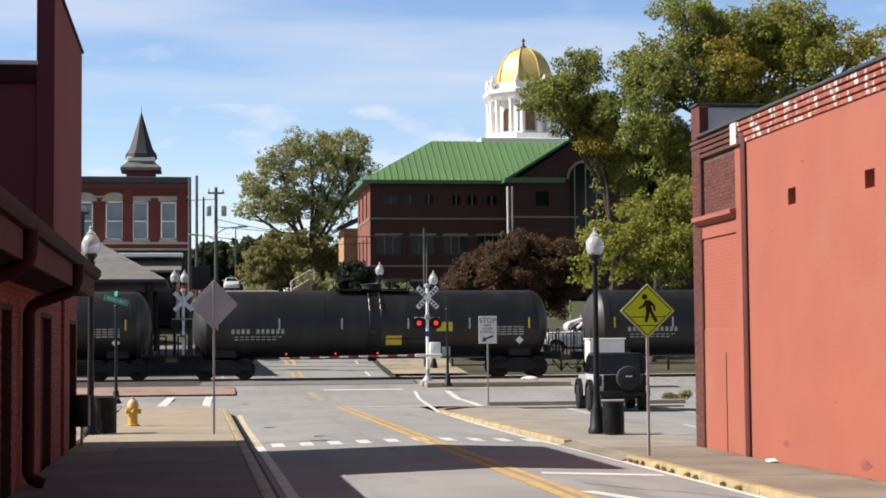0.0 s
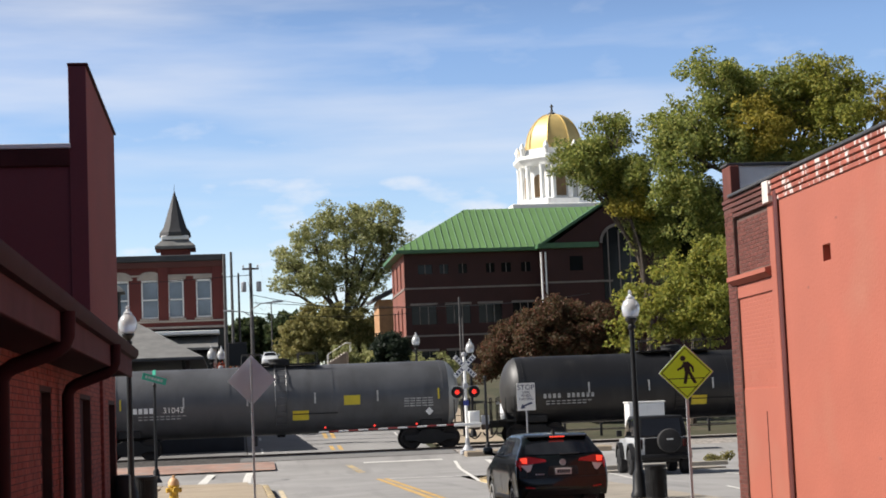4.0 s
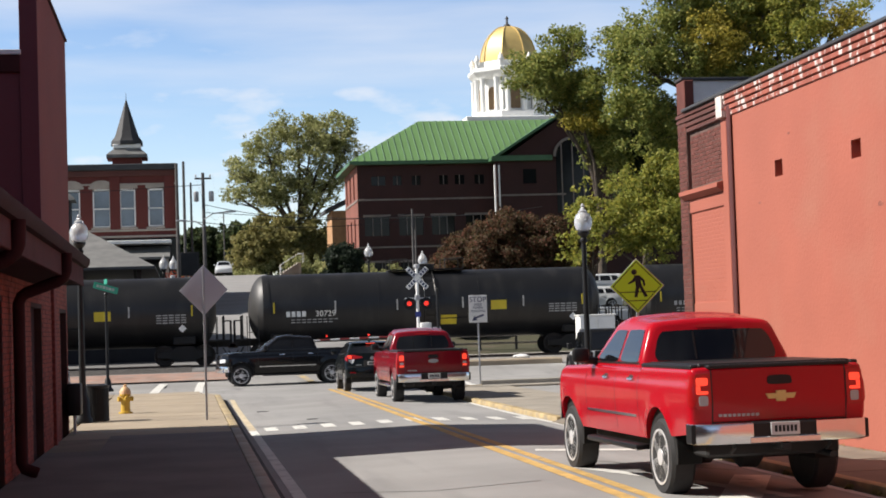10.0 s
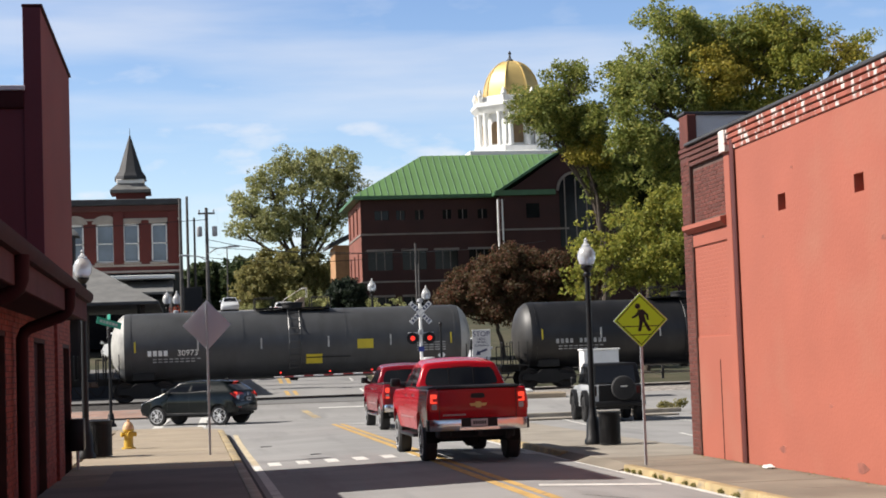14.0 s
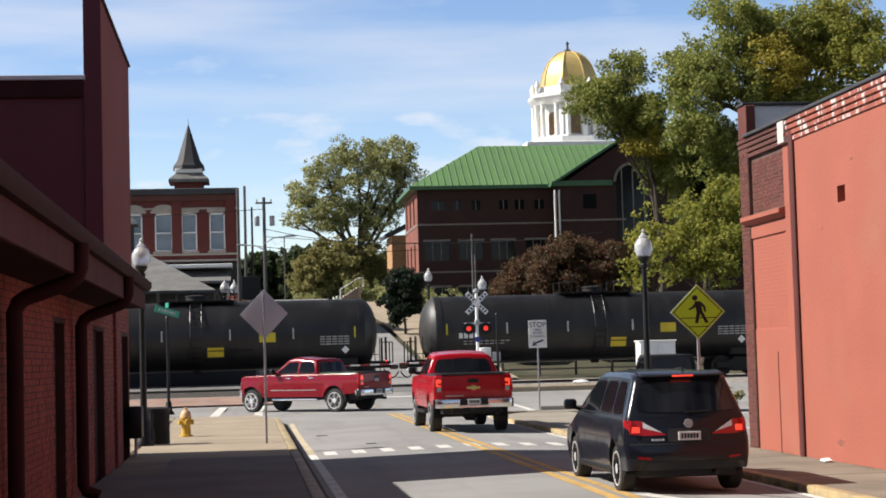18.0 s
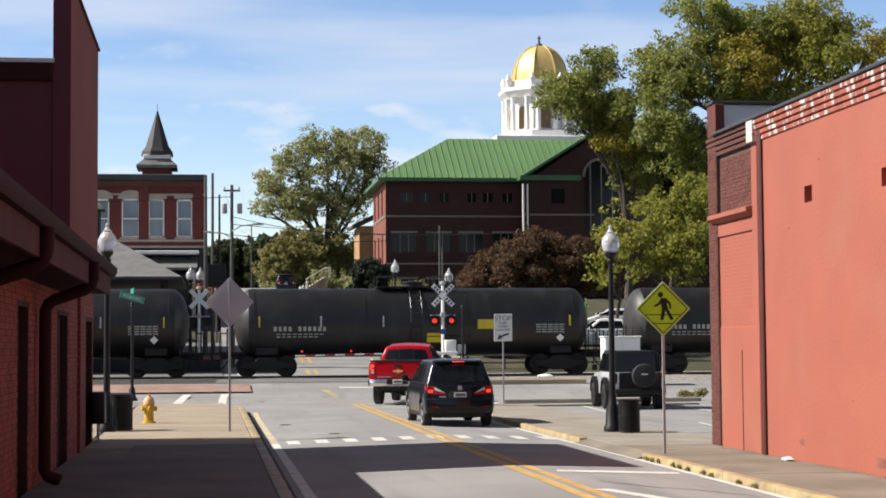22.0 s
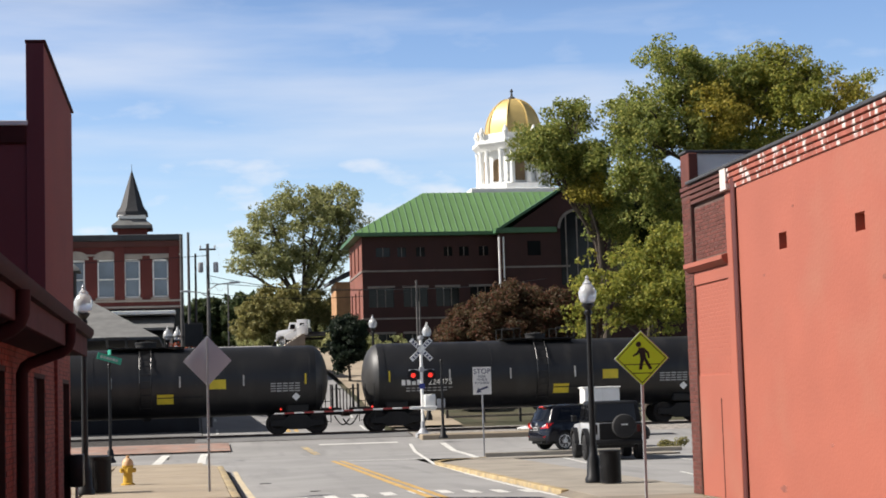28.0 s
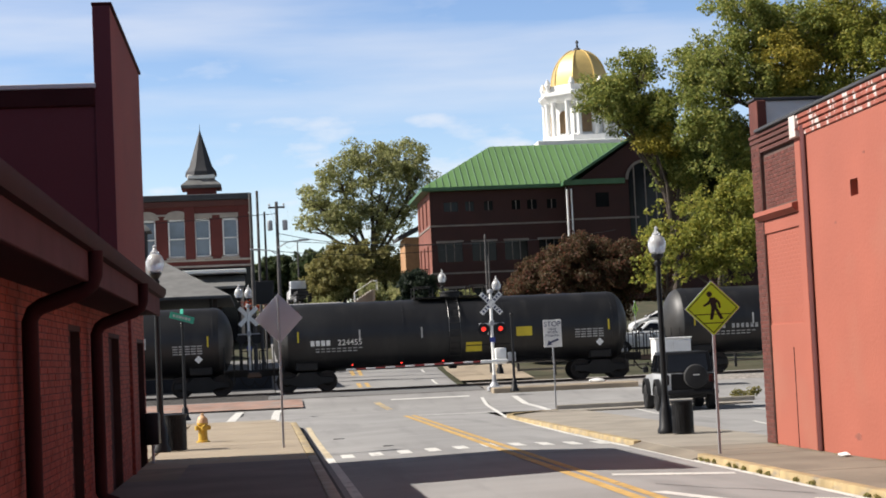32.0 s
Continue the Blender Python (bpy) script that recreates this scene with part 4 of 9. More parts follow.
    # reflective strips, panels and lettering blocks on both flanks
    for s in (-1, 1):
        for x in (-7.05, -4.3, -1.5, 1.5, 4.3, 7.05):
            bm = B()
            for k in range(4):
                z = 2.2 + k * 0.12
                y = -side_y(z + 0.06) * s
                box(bm, x - 0.034, x + 0.034, y - 0.015, y + 0.015, z, z + 0.12)
            part("reflective_strip", bm, M_YEL if abs(x) > 7 else M_STRIP, car)
        bm = B()
        if mark and s < 0:
            # owner's initials as plain blocks, then the car's number
            ini = B()
            for i in range(4):
                xx = -6.42 + i * 0.235
                box(ini, xx - 0.085, xx + 0.085, side_y(2.1) - 0.02, side_y(2.1) + 0.03, 2.02, 2.26)
            part("owner_mark", ini, M_LETTER, car, "white blocks of the owner's initials")["kind"] = "stuff"
            if mark[0] != " ":
                words(mark, 0.37, -4.75, side_y(2.02) - 0.03, 2.02, car, M_LETTER, extrude=0.004, lean=19)["kind"] = "stuff"
        else:
            y = side_y(2.10) * -s
            for i in range(11):
                if i != 4:
                    xx = (-6.35 + i * 0.22) * -s
                    box(bm, xx - 0.065, xx + 0.065, y - 0.014, y + 0.014, 2.02, 2.22)
        for j, z in enumerate((1.86, 1.74)):
            y = side_y(z) * -s
            for i in range(9 - j):
                xx = (-6.2 + i * 0.24) * -s
                box(bm, xx - 0.085, xx + 0.085, y - 0.012, y + 0.012, z, z + 0.045)
        for j in range(4):
            z = 1.90 + j * 0.11
            y = side_y(z) * -s
            for i in range(5):
                xx = (5.6 + i * 0.27) * -s
                box(bm, xx - 0.11, xx + 0.11, y - 0.012, y + 0.012, z, z + 0.055)
        part("lettering", bm, M_LETTER_DIM, car, "worn white lettering blocks")["kind"] = "stuff"
        part("catch_bar", box(B(), 0.5, 2.5, -side_y(1.75) * s - 0.03, -side_y(1.75) * s + 0.03, 1.73, 1.77), M_STEEL_DK, car)
        for x, z, w in ((3.2, 2.03, 0.36), (0.4, 1.2, 0.36)) if low else ((3.15, 2.08, 0.36), (0.85, 1.48, 0.36)):
            bm = B()
            z1 = z + 0.42
            y0, y1 = -side_y(z) * s, -side_y(z1) * s
            for d in (0.004,):
                xs = (x - w, x + w)
                q = [(xs[0], y0 + s * 0.012, z), (xs[1], y0 + s * 0.012, z), (xs[1], y1 + s * 0.012, z1), (xs[0], y1 + s * 0.012, z1)]
                sheet(bm, q)
                sheet(bm, [(a, b - s * 0.02, c) for a, b, c in q])
            part("warning_panel", bm, M_YEL, car, "yellow panel")
        bm = B()
        y = -side_y(1.75) * s
        prism(bm, [(6.62, 1.48), (6.80, 1.66), (6.62, 1.84), (6.44, 1.66)], y - 0.02, y + 0.02, "y")
        part("placard", bm, M_LETTER, car, "white diamond placard")
    return car


def bogie_mesh():
    bm = B()
    for s in (-1, 1):
        prism(bm, [(-1.2, 0.36), (-1.2, 0.62), (-0.6, 0.66), (-0.35, 0.86), (0.35, 0.86), (0.6, 0.66), (1.2, 0.62), (1.2, 0.36), (0.7, 0.34), (0.4, 0.2), (-0.4, 0.2), (-0.7, 0.34)],
              s * 0.95, s * 1.1, "y", 0.02)
        for x in (-0.15, 0, 0.15):
            rod(bm, (x, s * 1.0, 0.3), (x, s * 1.0, 0.7), 0.05, n=8)
    box(bm, -0.25, 0.25, -1.05, 1.05, 0.62, 0.86, 0.03)
    return bm


def wheelset_mesh():
    bm = B()
    rod(bm, (0, -0.95, 0), (0, 0.95, 0), 0.08, n=8)
    for s in (-1, 1):
        lathe(bm, [(0.1, s * 0.70), (0.44, s * 0.68), (0.485, s * 0.68), (0.48, s * 0.71), (0.455, s * 0.72), (0.45, s * 0.82), (0.40, s * 0.825), (0.38, s * 0.79), (0.2, s * 0.775), (0.13, s * 0.83), (0.05, s * 0.83)], 24, None, "y")
    return bm


TRAIN = []
_first = tank_car("black railway tank car with white lettering blocks and yellow panels", M_TANK, pose(0, TRACK_Y, RAIL_Z))
_marked = {7: tank_car("faded grey railway tank car numbered 30973 in white", M_TANK_GREY, pose(0, TRACK_Y, RAIL_Z), M_TANK_HEAD_PALE, "30973"),
           10: tank_car("black railway tank car with worn white lettering and yellow panels", M_TANK, pose(0, TRACK_Y, RAIL_Z), mark=" ")}
for i, number in ((3, "224493"), (5, "30729"), (9, "224534"), (11, "221549"), (16, "224475"), (17, "224479"), (18, "224455")):
    _marked[i] = tank_car("black railway tank car numbered " + number + " in white", M_TANK, pose(0, TRACK_Y, RAIL_Z), mark=number, low=i == 11)
_grey = tank_car("weathered grey railway tank car with pale ends numbered 31043 in white", M_TANK_MID, pose(0, TRACK_Y, RAIL_Z), M_TANK_HEAD_PALE, mark="31043")
GREY_CARS = (1,)
for i in range(-2, 24):
    src = _grey if i in GREY_CARS else _marked.get(i, _first)
    ob = src if i in (-2, GREY_CARS[0], *_marked) else copy_thing(src, pose(0, TRACK_Y, RAIL_Z))
    TRAIN.append((i, ob))

# ---- vehicles: forward is +Y, origin on the ground at mid length ----
def arc(cy, cz, r, a0, a1, n=9):
    return [(cy + r * math.cos(radians(a0 + (a1 - a0) * i / n)), cz + r * math.sin(radians(a0 + (a1 - a0) * i / n))) for i in range(n + 1)]


def quad_panel(bm, q, u0, u1, v0, v1, out=0.006, thick=0.012):
    """A plate on a face with corners q (bottom left, bottom right, top right, top left)."""
    a, b, c, d = [Vector(p) for p in q]
    n = (b - a).cross(d - a).normalized()

    def P(u, v, k):
        return (a * (1 - u) + b * u) * (1 - v) + (d * (1 - u) + c * u) * v + n * k
    lo = [bm.verts.new(P(u, v, out - thick)) for u, v in ((u0, v0), (u1, v0), (u1, v1), (u0, v1))]
    hi = [bm.verts.new(P(u, v, out)) for u, v in ((u0, v0), (u1, v0), (u1, v1), (u0, v1))]
    bm.faces.new(hi)
    bm.faces.new(lo[::-1])
    for i in range(4):
        bm.faces.new((lo[i], lo[(i + 1) % 4], hi[(i + 1) % 4], hi[i]))
    return bm


def wheel(parent, x, y, r, w, rim_mat=M_RIM, spokes=6):
    s = 1 if x > 0 else -1
    bm = B()
    lathe(bm, [(r * 0.62, -w / 2), (r * 0.93, -w / 2), (r, -w * 0.36), (r, w * 0.36), (r * 0.93, w / 2), (r * 0.62, w / 2)], 28, None, "x")
    ob = part("wheel", bm, M_TYRE, parent, "black tyre on a bright rim", pose(x, y, r))
    bm = B()
    lathe(bm, [(r * 0.66, s * w * 0.30), (r * 0.73, s * w * 0.46), (r * 0.73, s * w * 0.53), (r * 0.67, s * w * 0.53), (r * 0.64, s * w * 0.36), (r * 0.60, s * w * 0.30)], 24, None, "x")
    part("rim", bm, rim_mat, ob)
    part("brake_disc", lathe(B(), [(r * 0.66, s * w * 0.26), (r * 0.66, s * w * 0.30), (r * 0.1, s * w * 0.30)], 20, None, "x"), M_STEEL_DK, ob)
    bm = B()
    for i in range(spokes):
        a = 2 * math.pi * i / spokes
        c, sn = math.cos(a), math.sin(a)
        px, py = -sn * r * 0.10, c * r * 0.10
        ring = [(c * r * 0.12 + px, sn * r * 0.12 + py), (c * r * 0.69 + px * 1.5, sn * r * 0.69 + py * 1.5), (c * r * 0.69 - px * 1.5, sn * r * 0.69 - py * 1.5), (c * r * 0.12 - px, sn * r * 0.12 - py)]
        prism(bm, ring, s * w * 0.38, s * w * 0.50, "x")
    lathe(bm, [(r * 0.2, s * w * 0.40), (r * 0.22, s * w * 0.53), (r * 0.1, s * w * 0.56), (0.002, s * w * 0.56)], 14, None, "x")
    part("spokes", bm, rim_mat, ob)
    return ob


def hull(bm, outline, w_low, w_high, z_mid, bevel=0.05, seg=2):
    """A body pulled across from a side outline; its flanks lean in above z_mid."""
    prism(bm, outline, -1, 1, "x")
    zt = max(p[1] for p in outline)
    for v in bm.verts:
        k = max(0.0, min(1.0, (v.co.z - z_mid) / max(0.01, zt - z_mid)))
        v.co.x *= w_low + (w_high - w_low) * k
    return bm


def rounded(bm, w=0.05, deg=28, seg=2):
    edges = [e for e in bm.edges if len(e.link_faces) == 2 and e.calc_face_angle(0) > radians(deg) and e.calc_length() > w * 1.2]
    bmesh.ops.bevel(bm, geom=edges, offset=w, segments=seg, affect="EDGES", profile=0.6, clamp_overlap=True)
    return bm


class Skin:
    """A smooth vehicle shell between y0 and y1: side outlines, a section by height, raked ends and rounded corners."""

    def __init__(self, y0, y1, hw, top, bottom, section, rear, front, tail=0.1, nose=0.16, edge=0.06, crown=0.03, arches=(), ra=0.4, flare=0.0, round_top=0.07, reach=None):
        self.reach = reach or 0.275 * (y1 - y0)
        self.y0, self.y1, self.hw, self.top_rows, self.bottom_rows, self.section = y0, y1, hw, top, bottom, section
        self.rear, self.front, self.tail, self.nose, self.edge, self.crown = rear, front, tail, nose, edge, crown
        self.arches, self.ra, self.flare, self.round_top = arches, ra, flare, round_top

    def row(self, rows, v):
        return float(np.interp(v, [r[0] for r in rows], [r[1] for r in rows]))

    def end(self, y):
        """How far the shell draws in near its ends."""
        d = min(y - self.y0, self.y1 - y)
        if d >= self.edge:
            return 0.0
        k = 1 - max(0.0, d) / self.edge
        return self.edge * (1 - math.sqrt(max(0.0, 1 - k * k)))

    def top(self, y):
        return self.row(self.top_rows, y) - self.end(y) * 0.7

    def bottom(self, y):
        z = self.row(self.bottom_rows, y)
        for cy, cz in self.arches:
            d = self.ra ** 2 - (y - cy) ** 2
            if d > 0:
                z = max(z, cz + math.sqrt(d))
        return z

    def half(self, y, z):
        w = self.hw * self.row(self.section, z) - self.end(y)
        for cy, cz in self.arches:
            d = math.hypot(y - cy, z - cz) - self.ra
            w += self.flare * math.exp(-(d / 0.085) ** 2)
        r = self.round_top
        t = (self.top(y) - z) / r
        if t < 1:
            w -= r * (1 - math.sqrt(max(0.0, 1 - (1 - max(0.0, t)) ** 2)))
        return w

    def bend(self, x, y, z):
        mid = (self.y0 + self.y1) / 2
        n = (self.y1 - self.y0) / 2
        kr, kf = max(0.0, min(1.0, (mid + 0.35 - y) / (mid + 0.35 - self.y0))), max(0.0, min(1.0, (y - mid + 0.35) / (self.y1 - mid + 0.35)))
        u = min(1.0, abs(x) / self.hw) ** 2.6
        kr2, kf2 = max(0.0, 1 - (y - self.y0) / (0.45 * n)), max(0.0, 1 - (self.y1 - y) / self.reach)
        return Vector((x, y + self.row(self.rear, z) * kr + self.tail * u * kr2 - self.row(self.front, z) * kf - self.nose * u * kf2, z))

    def flank(self, y, z, s, out=0.0):
        """The point on a flank at final y and z."""
        yn = y
        for _ in range(6):
            x = self.half(min(max(yn, self.y0), self.y1), z)
            yn += y - self.bend(x, yn, z).y
        return Vector((s * (self.half(min(max(yn, self.y0), self.y1), z) + out), y, z))

    def back(self, x, z, out=0.0):
        p = self.bend(x, self.y0, z)
        return Vector((x, p.y - out, z))

    def front_at(self, x, z, out=0.0):
        p = self.bend(x, self.y1, z)
        return Vector((x, p.y + out, z))

    def shell(self):
        bm = B()
        e = self.edge
        ys = {self.y0, self.y1, *(self.y0 + e * k for k in (0.06, 0.25, 0.55, 1)), *(self.y1 - e * k for k in (0.06, 0.25, 0.55, 1))}
        ys |= set(steps(self.y0 + e, self.y1 - e, 0.16)) | {r[0] for r in self.top_rows if self.y0 < r[0] < self.y1}
        for cy, cz in self.arches:
            ys |= {cy + self.ra * 1.001 * math.cos(radians(a)) for a in range(0, 181, 9)}
        ys = sorted(ys)
        ys = [y for i, y in enumerate(ys) if i == 0 or y - ys[i - 1] > 0.004]
        zs = [r[0] for r in self.section]
        levels = sorted({*zs, *((a + b) / 2 for a, b in zip(zs, zs[1:]))})
        us = (1, 0.8, 0.5, 0.2, 0, -0.2, -0.5, -0.8, -1)
        rings, caps = [], []
        for y in ys:
            zb, zt, r = self.bottom(y), self.top(y), self.round_top
            z_l = [zb] + [min(max(z, zb), max(zb, zt - r)) for z in levels] + [zt - r + r * math.sin(radians(a)) for a in (0, 20, 42, 66, 90)]
            z_l = [max(z, zb) for z in z_l]
            side = [(max(0.02, self.half(y, z)), z) for z in z_l]
            side = [(side[0][0] - 0.09, zb)] + side
            xe = side[-1][0]
            ring = [bm.verts.new(self.bend(x, y, z)) for x, z in side]
            ring += [bm.verts.new(self.bend(xe * u, y, zt + self.crown * (1 - u * u))) for u in us[1:-1]]
            ring += [bm.verts.new(self.bend(-x, y, z)) for x, z in reversed(side)]
            rings.append(ring)
            if y in (ys[0], ys[-1]):
                grid = [[bm.verts.new(self.bend(x * u, y, z)) for u in us] for x, z in side[1:]]
                grid.append([bm.verts.new(self.bend(xe * u, y, zt + self.crown * (1 - u * u))) for u in us])
                caps.append(grid)
        for a, b in zip(rings, rings[1:]):
            for i in range(len(a) - 1):
                bm.faces.new((a[i], a[i + 1], b[i + 1], b[i]))
        for grid in caps:
            for a, b in zip(grid, grid[1:]):
                for i in range(len(us) - 1):
                    bm.faces.new((a[i], a[i + 1], b[i + 1], b[i]))
        bmesh.ops.remove_doubles(bm, verts=bm.verts, dist=0.0012)
        return bm


def patch(bm, fn, quad, n=6, corner=0.05, thick=0.012):
    """A thin plate laid on a shell: fn(a, b, out) gives its points, quad its corners (bottom left, bottom right, top right, top left)."""
    rows = {}
    for lay, out in ((0, 0.006), (1, 0.006 - thick)):
        for i in range(n + 1):
            for j in range(n + 1):
                u, v = 2 * i / n - 1, 2 * j / n - 1
                u, v = u * (1 - corner * v ** 4), v * (1 - corner * u ** 4)
                a, b = (u + 1) / 2, (v + 1) / 2
                p = [(quad[0][k] * (1 - a) + quad[1][k] * a) * (1 - b) + (quad[3][k] * (1 - a) + quad[2][k] * a) * b for k in (0, 1)]
                rows[lay, i, j] = bm.verts.new(fn(p[0], p[1], out))
    for i in range(n):
        for j in range(n):
            for lay in (0, 1):
                bm.faces.new([rows[lay, i + a, j + b] for a, b in ((0, 0), (1, 0), (1, 1), (0, 1))])
    rim = [(i, 0) for i in range(n)] + [(n, j) for j in range(n)] + [(i, n) for i in range(n, 0, -1)] + [(0, j) for j in range(n, 0, -1)]
    for p, q in zip(rim, rim[1:] + rim[:1]):
        bm.faces.new((rows[0, p[0], p[1]], rows[0, q[0], q[1]], rows[1, q[0], q[1]], rows[1, p[0], p[1]]))
    return bm


def on_flank(skin, s, extra=0.0):
    return lambda y, z, out: skin.flank(y, z, s, out + extra)


def on_back(skin, extra=0.0):
    return lambda x, z, out: skin.back(x, z, out + extra)


def seam_patch(fn, a, b, w=0.007):
    """A thin dark gap between two panels, from a to b."""
    if abs(a[0] - b[0]) < abs(a[1] - b[1]):
        q = [(a[0] - w / 2, a[1]), (a[0] + w / 2, a[1]), (b[0] + w / 2, b[1]), (b[0] - w / 2, b[1])]
    else:
        q = [(a[0], a[1] - w / 2), (b[0], b[1] - w / 2), (b[0], b[1] + w / 2), (a[0], a[1] + w / 2)]
    return patch(B(), lambda u, v, out: fn(u, v, out - 0.004), q, 8, 0.0)


def paint(name, col, rough=0.22):
    return mat(name, col, rough, 0.0, var=0.05, scale=1.0, fine=120, bump=0.0, coat=0.28, spec=0.2)


P_RED = paint("bright red car paint", (0.37, 0.004, 0.012))
P_RED2 = paint("ruby red car paint", (0.19, 0.004, 0.012))
P_DKGREEN = paint("near-black green car paint", (0.004, 0.0065, 0.007))
P_DKBLUE = paint("near-black blue car paint", (0.008, 0.009, 0.014))
P_BLACK = paint("black car paint", (0.005, 0.005, 0.006))
P_WHITE = paint("white car paint", (0.62, 0.63, 0.64))
P_SILVER = paint("silver-white car paint", (0.50, 0.52, 0.54))
M_LENS_DK = mat("dark red lens", (0.05, 0.008, 0.008), 0.2, bump=0)
M_CLEAR = mat("clear lens", (0.62, 0.64, 0.66), 0.1, bump=0)
M_WELL = mat("black wheel housing", (0.006, 0.006, 0.006), 0.95, var=0.1, bump=0)


def bumper_bar(y, hw, z0, z1, wrap, bow, bevel=0.03, x0=None):
    """A bumper that bows out in the middle and wraps round the corners; y is its face, the car lies towards +Y."""
    xs = [i / 10 for i in range(11)]
    face = [(hw * u, y + bow * u ** 2.4 + (0.10 * max(0.0, u - 0.86) / 0.14) ** 1) for u in xs]
    if x0:
        face = [(x0, y + bow * (x0 / hw) ** 2.4)] + [p for p in face if p[0] > x0]
    ring = face + [(hw, y + wrap), (hw - 0.09, y + wrap), (hw - 0.14, y + 0.22), (x0 or 0.0, y + 0.16)]
    if x0:
        return ring
    return ring[:-1] + [(-px, py) for px, py in reversed(ring[:-1])]


def well(car, x0, x1, y, z, ra):
    part("wheel_housing", prism(B(), arc(y, z, ra + 0.02, -12, 192, 12), x0, x1, "x"), M_WELL, car, "black wheel housing")


def pickup(name, label, body, m, L=5.85, W=2.0, cab_h=1.90, brake=M_TAIL_ON, bed_cover=True, rim=M_RIM, group="", lift=0.12, r=0.41, lamp="block", board=M_BLACK):
    car = thing(name, label, "pickup truck", m, group)
    h, hw, hf = L / 2, W / 2, L / 2 + 0.18
    fy, ry = hf - 0.86, -h + 1.22
    ra, q = r + 0.085, lift
    b = 1.27 + q
    lit = brake is M_TAIL_ON
    low = Skin(-h, hf, hw, [(-h, b), (-1.06, b), (-1.02, b - 0.02), (1.25, b - 0.01), (1.45, b - 0.02), (hf - 0.55, b - 0.045), (hf - 0.18, b - 0.075), (hf, b - 0.12)],
               [(-h, 0.56 + q), (ry - ra, 0.50 + q), (ry + ra, 0.42 + q), (fy - ra, 0.42 + q), (fy + ra, 0.44 + q), (hf, 0.48 + q)],
               [(0.42 + q, 0.945), (0.56 + q, 0.975), (0.72 + q, 0.992), (0.90 + q, 1.0), (1.06 + q, 0.994), (1.12 + q, 0.976), (1.24 + q, 0.968)],
               [(0.4 + q, 0.05), (0.9 + q, 0.0), (1.27 + q, 0.02)], [(0.44 + q, 0.10), (0.75 + q, 0.0), (1.0 + q, 0.02), (1.1 + q, 0.05)], tail=0.045, nose=0.36, edge=0.05, reach=0.52,
               arches=((fy, r + 0.05), (ry, r + 0.05)), ra=ra, flare=0.022, round_top=0.05, crown=0.015)
    part("body", low.shell(), body, car)
    part("underbody", box(B(), -hw + 0.24, hw - 0.24, -h + 0.25, hf - 0.4, 0.36 + q * 0.6, 0.80 + q, 0.03), M_DARK, car)
    for y in (fy, ry):
        part("axle", rod(B(), (-hw + 0.2, y, r), (hw - 0.2, y, r), 0.06), M_DARK, car)
        for s in (-1, 1):
            well(car, s * (hw - 0.34), s * (hw - 0.06), y, r + 0.05, ra - 0.03)
    part("differential", lathe(B(), [(0.05, -0.2), (0.16, -0.1), (0.17, 0.1), (0.05, 0.2)], 12, Matrix.Translation((0.05, ry, r)), "x"), M_DARK, car)
    zb, zt, yb, yf = b - 0.06, cab_h, -0.98, 1.40
    cab = Skin(yb, yf, hw - 0.075, [(yb, zt - 0.05), (yb + 0.5, zt - 0.015), (0.35, zt + 0.035), (0.7, zt + 0.03), (yf, zt - 0.01)], [(yb, zb), (yf, zb)],
               [(zb, 1.0), (zb + 0.14, 0.985), (zt - 0.12, 0.835), (zt, 0.80)], [(zb, 0.0), (zb + 0.1, 0.01), (zt, 0.20)], [(zb, 0.0), (zb + 0.06, 0.04), (zt, 0.80)],
               tail=0.05, nose=0.16, edge=0.07, round_top=0.10, crown=0.035)
    part("cab", cab.shell(), body, car)
    glass = [(-hw + 0.22, zb + 0.10), (hw - 0.22, zb + 0.10), (hw - 0.34, zt - 0.15), (-hw + 0.34, zt - 0.15)]
    rw = part("rear_window", patch(B(), on_back(cab), glass, 8, 0.07), M_GLASS, car, "dark tinted rear window")
    for x in (-0.26, 0.26):
        part("slider_bar", patch(B(), on_back(cab, 0.003), [(x - 0.012, zb + 0.12), (x + 0.012, zb + 0.12), (x + 0.012, zt - 0.17), (x - 0.012, zt - 0.17)], 4, 0.0), M_BLACK, rw)
    part("windshield", patch(B(), lambda x, z, out: cab.front_at(x, z, out), [(-hw + 0.2, zb + 0.08), (hw - 0.2, zb + 0.08), (hw - 0.32, zt - 0.10), (-hw + 0.32, zt - 0.10)], 8, 0.05), M_GLASS, car)
    for s in (-1, 1):
        fc, fl = on_flank(cab, s), on_flank(low, s)
        for y0, y1, t0, t1 in ((-0.80, -0.02, -0.66, -0.05), (0.05, 1.02, 0.05, 0.50)):
            w = part("side_window", patch(B(), fc, [(y0, zb + 0.10), (y1, zb + 0.10), (t1, zt - 0.13), (t0, zt - 0.13)], 6, 0.05), M_GLASS, car, "sky-reflecting side window")
            part("window_trim", patch(B(), on_flank(cab, s, 0.002), [(y0 - 0.02, zb + 0.075), (y1 + 0.03, zb + 0.075), (y1 + 0.02, zb + 0.098), (y0 - 0.02, zb + 0.098)], 5, 0.0), M_BLACK, w)
        for y in (-0.94, 0.015, 1.36):
            part("panel_seam", seam_patch(fl, (y, 0.50 + q), (y, b - 0.04)), M_DARK, car)
        part("panel_seam", seam_patch(fc, (0.015, zb + 0.02), (0.015, zt - 0.12)), M_DARK, car)
        bm = box(B(), s * (hw + 0.13) - 0.11, s * (hw + 0.13) + 0.11, 1.00, 1.15, b + 0.02, b + 0.21, 0.05, 2)
        rod(bm, (s * (hw - 0.14), 1.08, b + 0.02), (s * (hw + 0.08), 1.09, b + 0.06), 0.05, n=8)
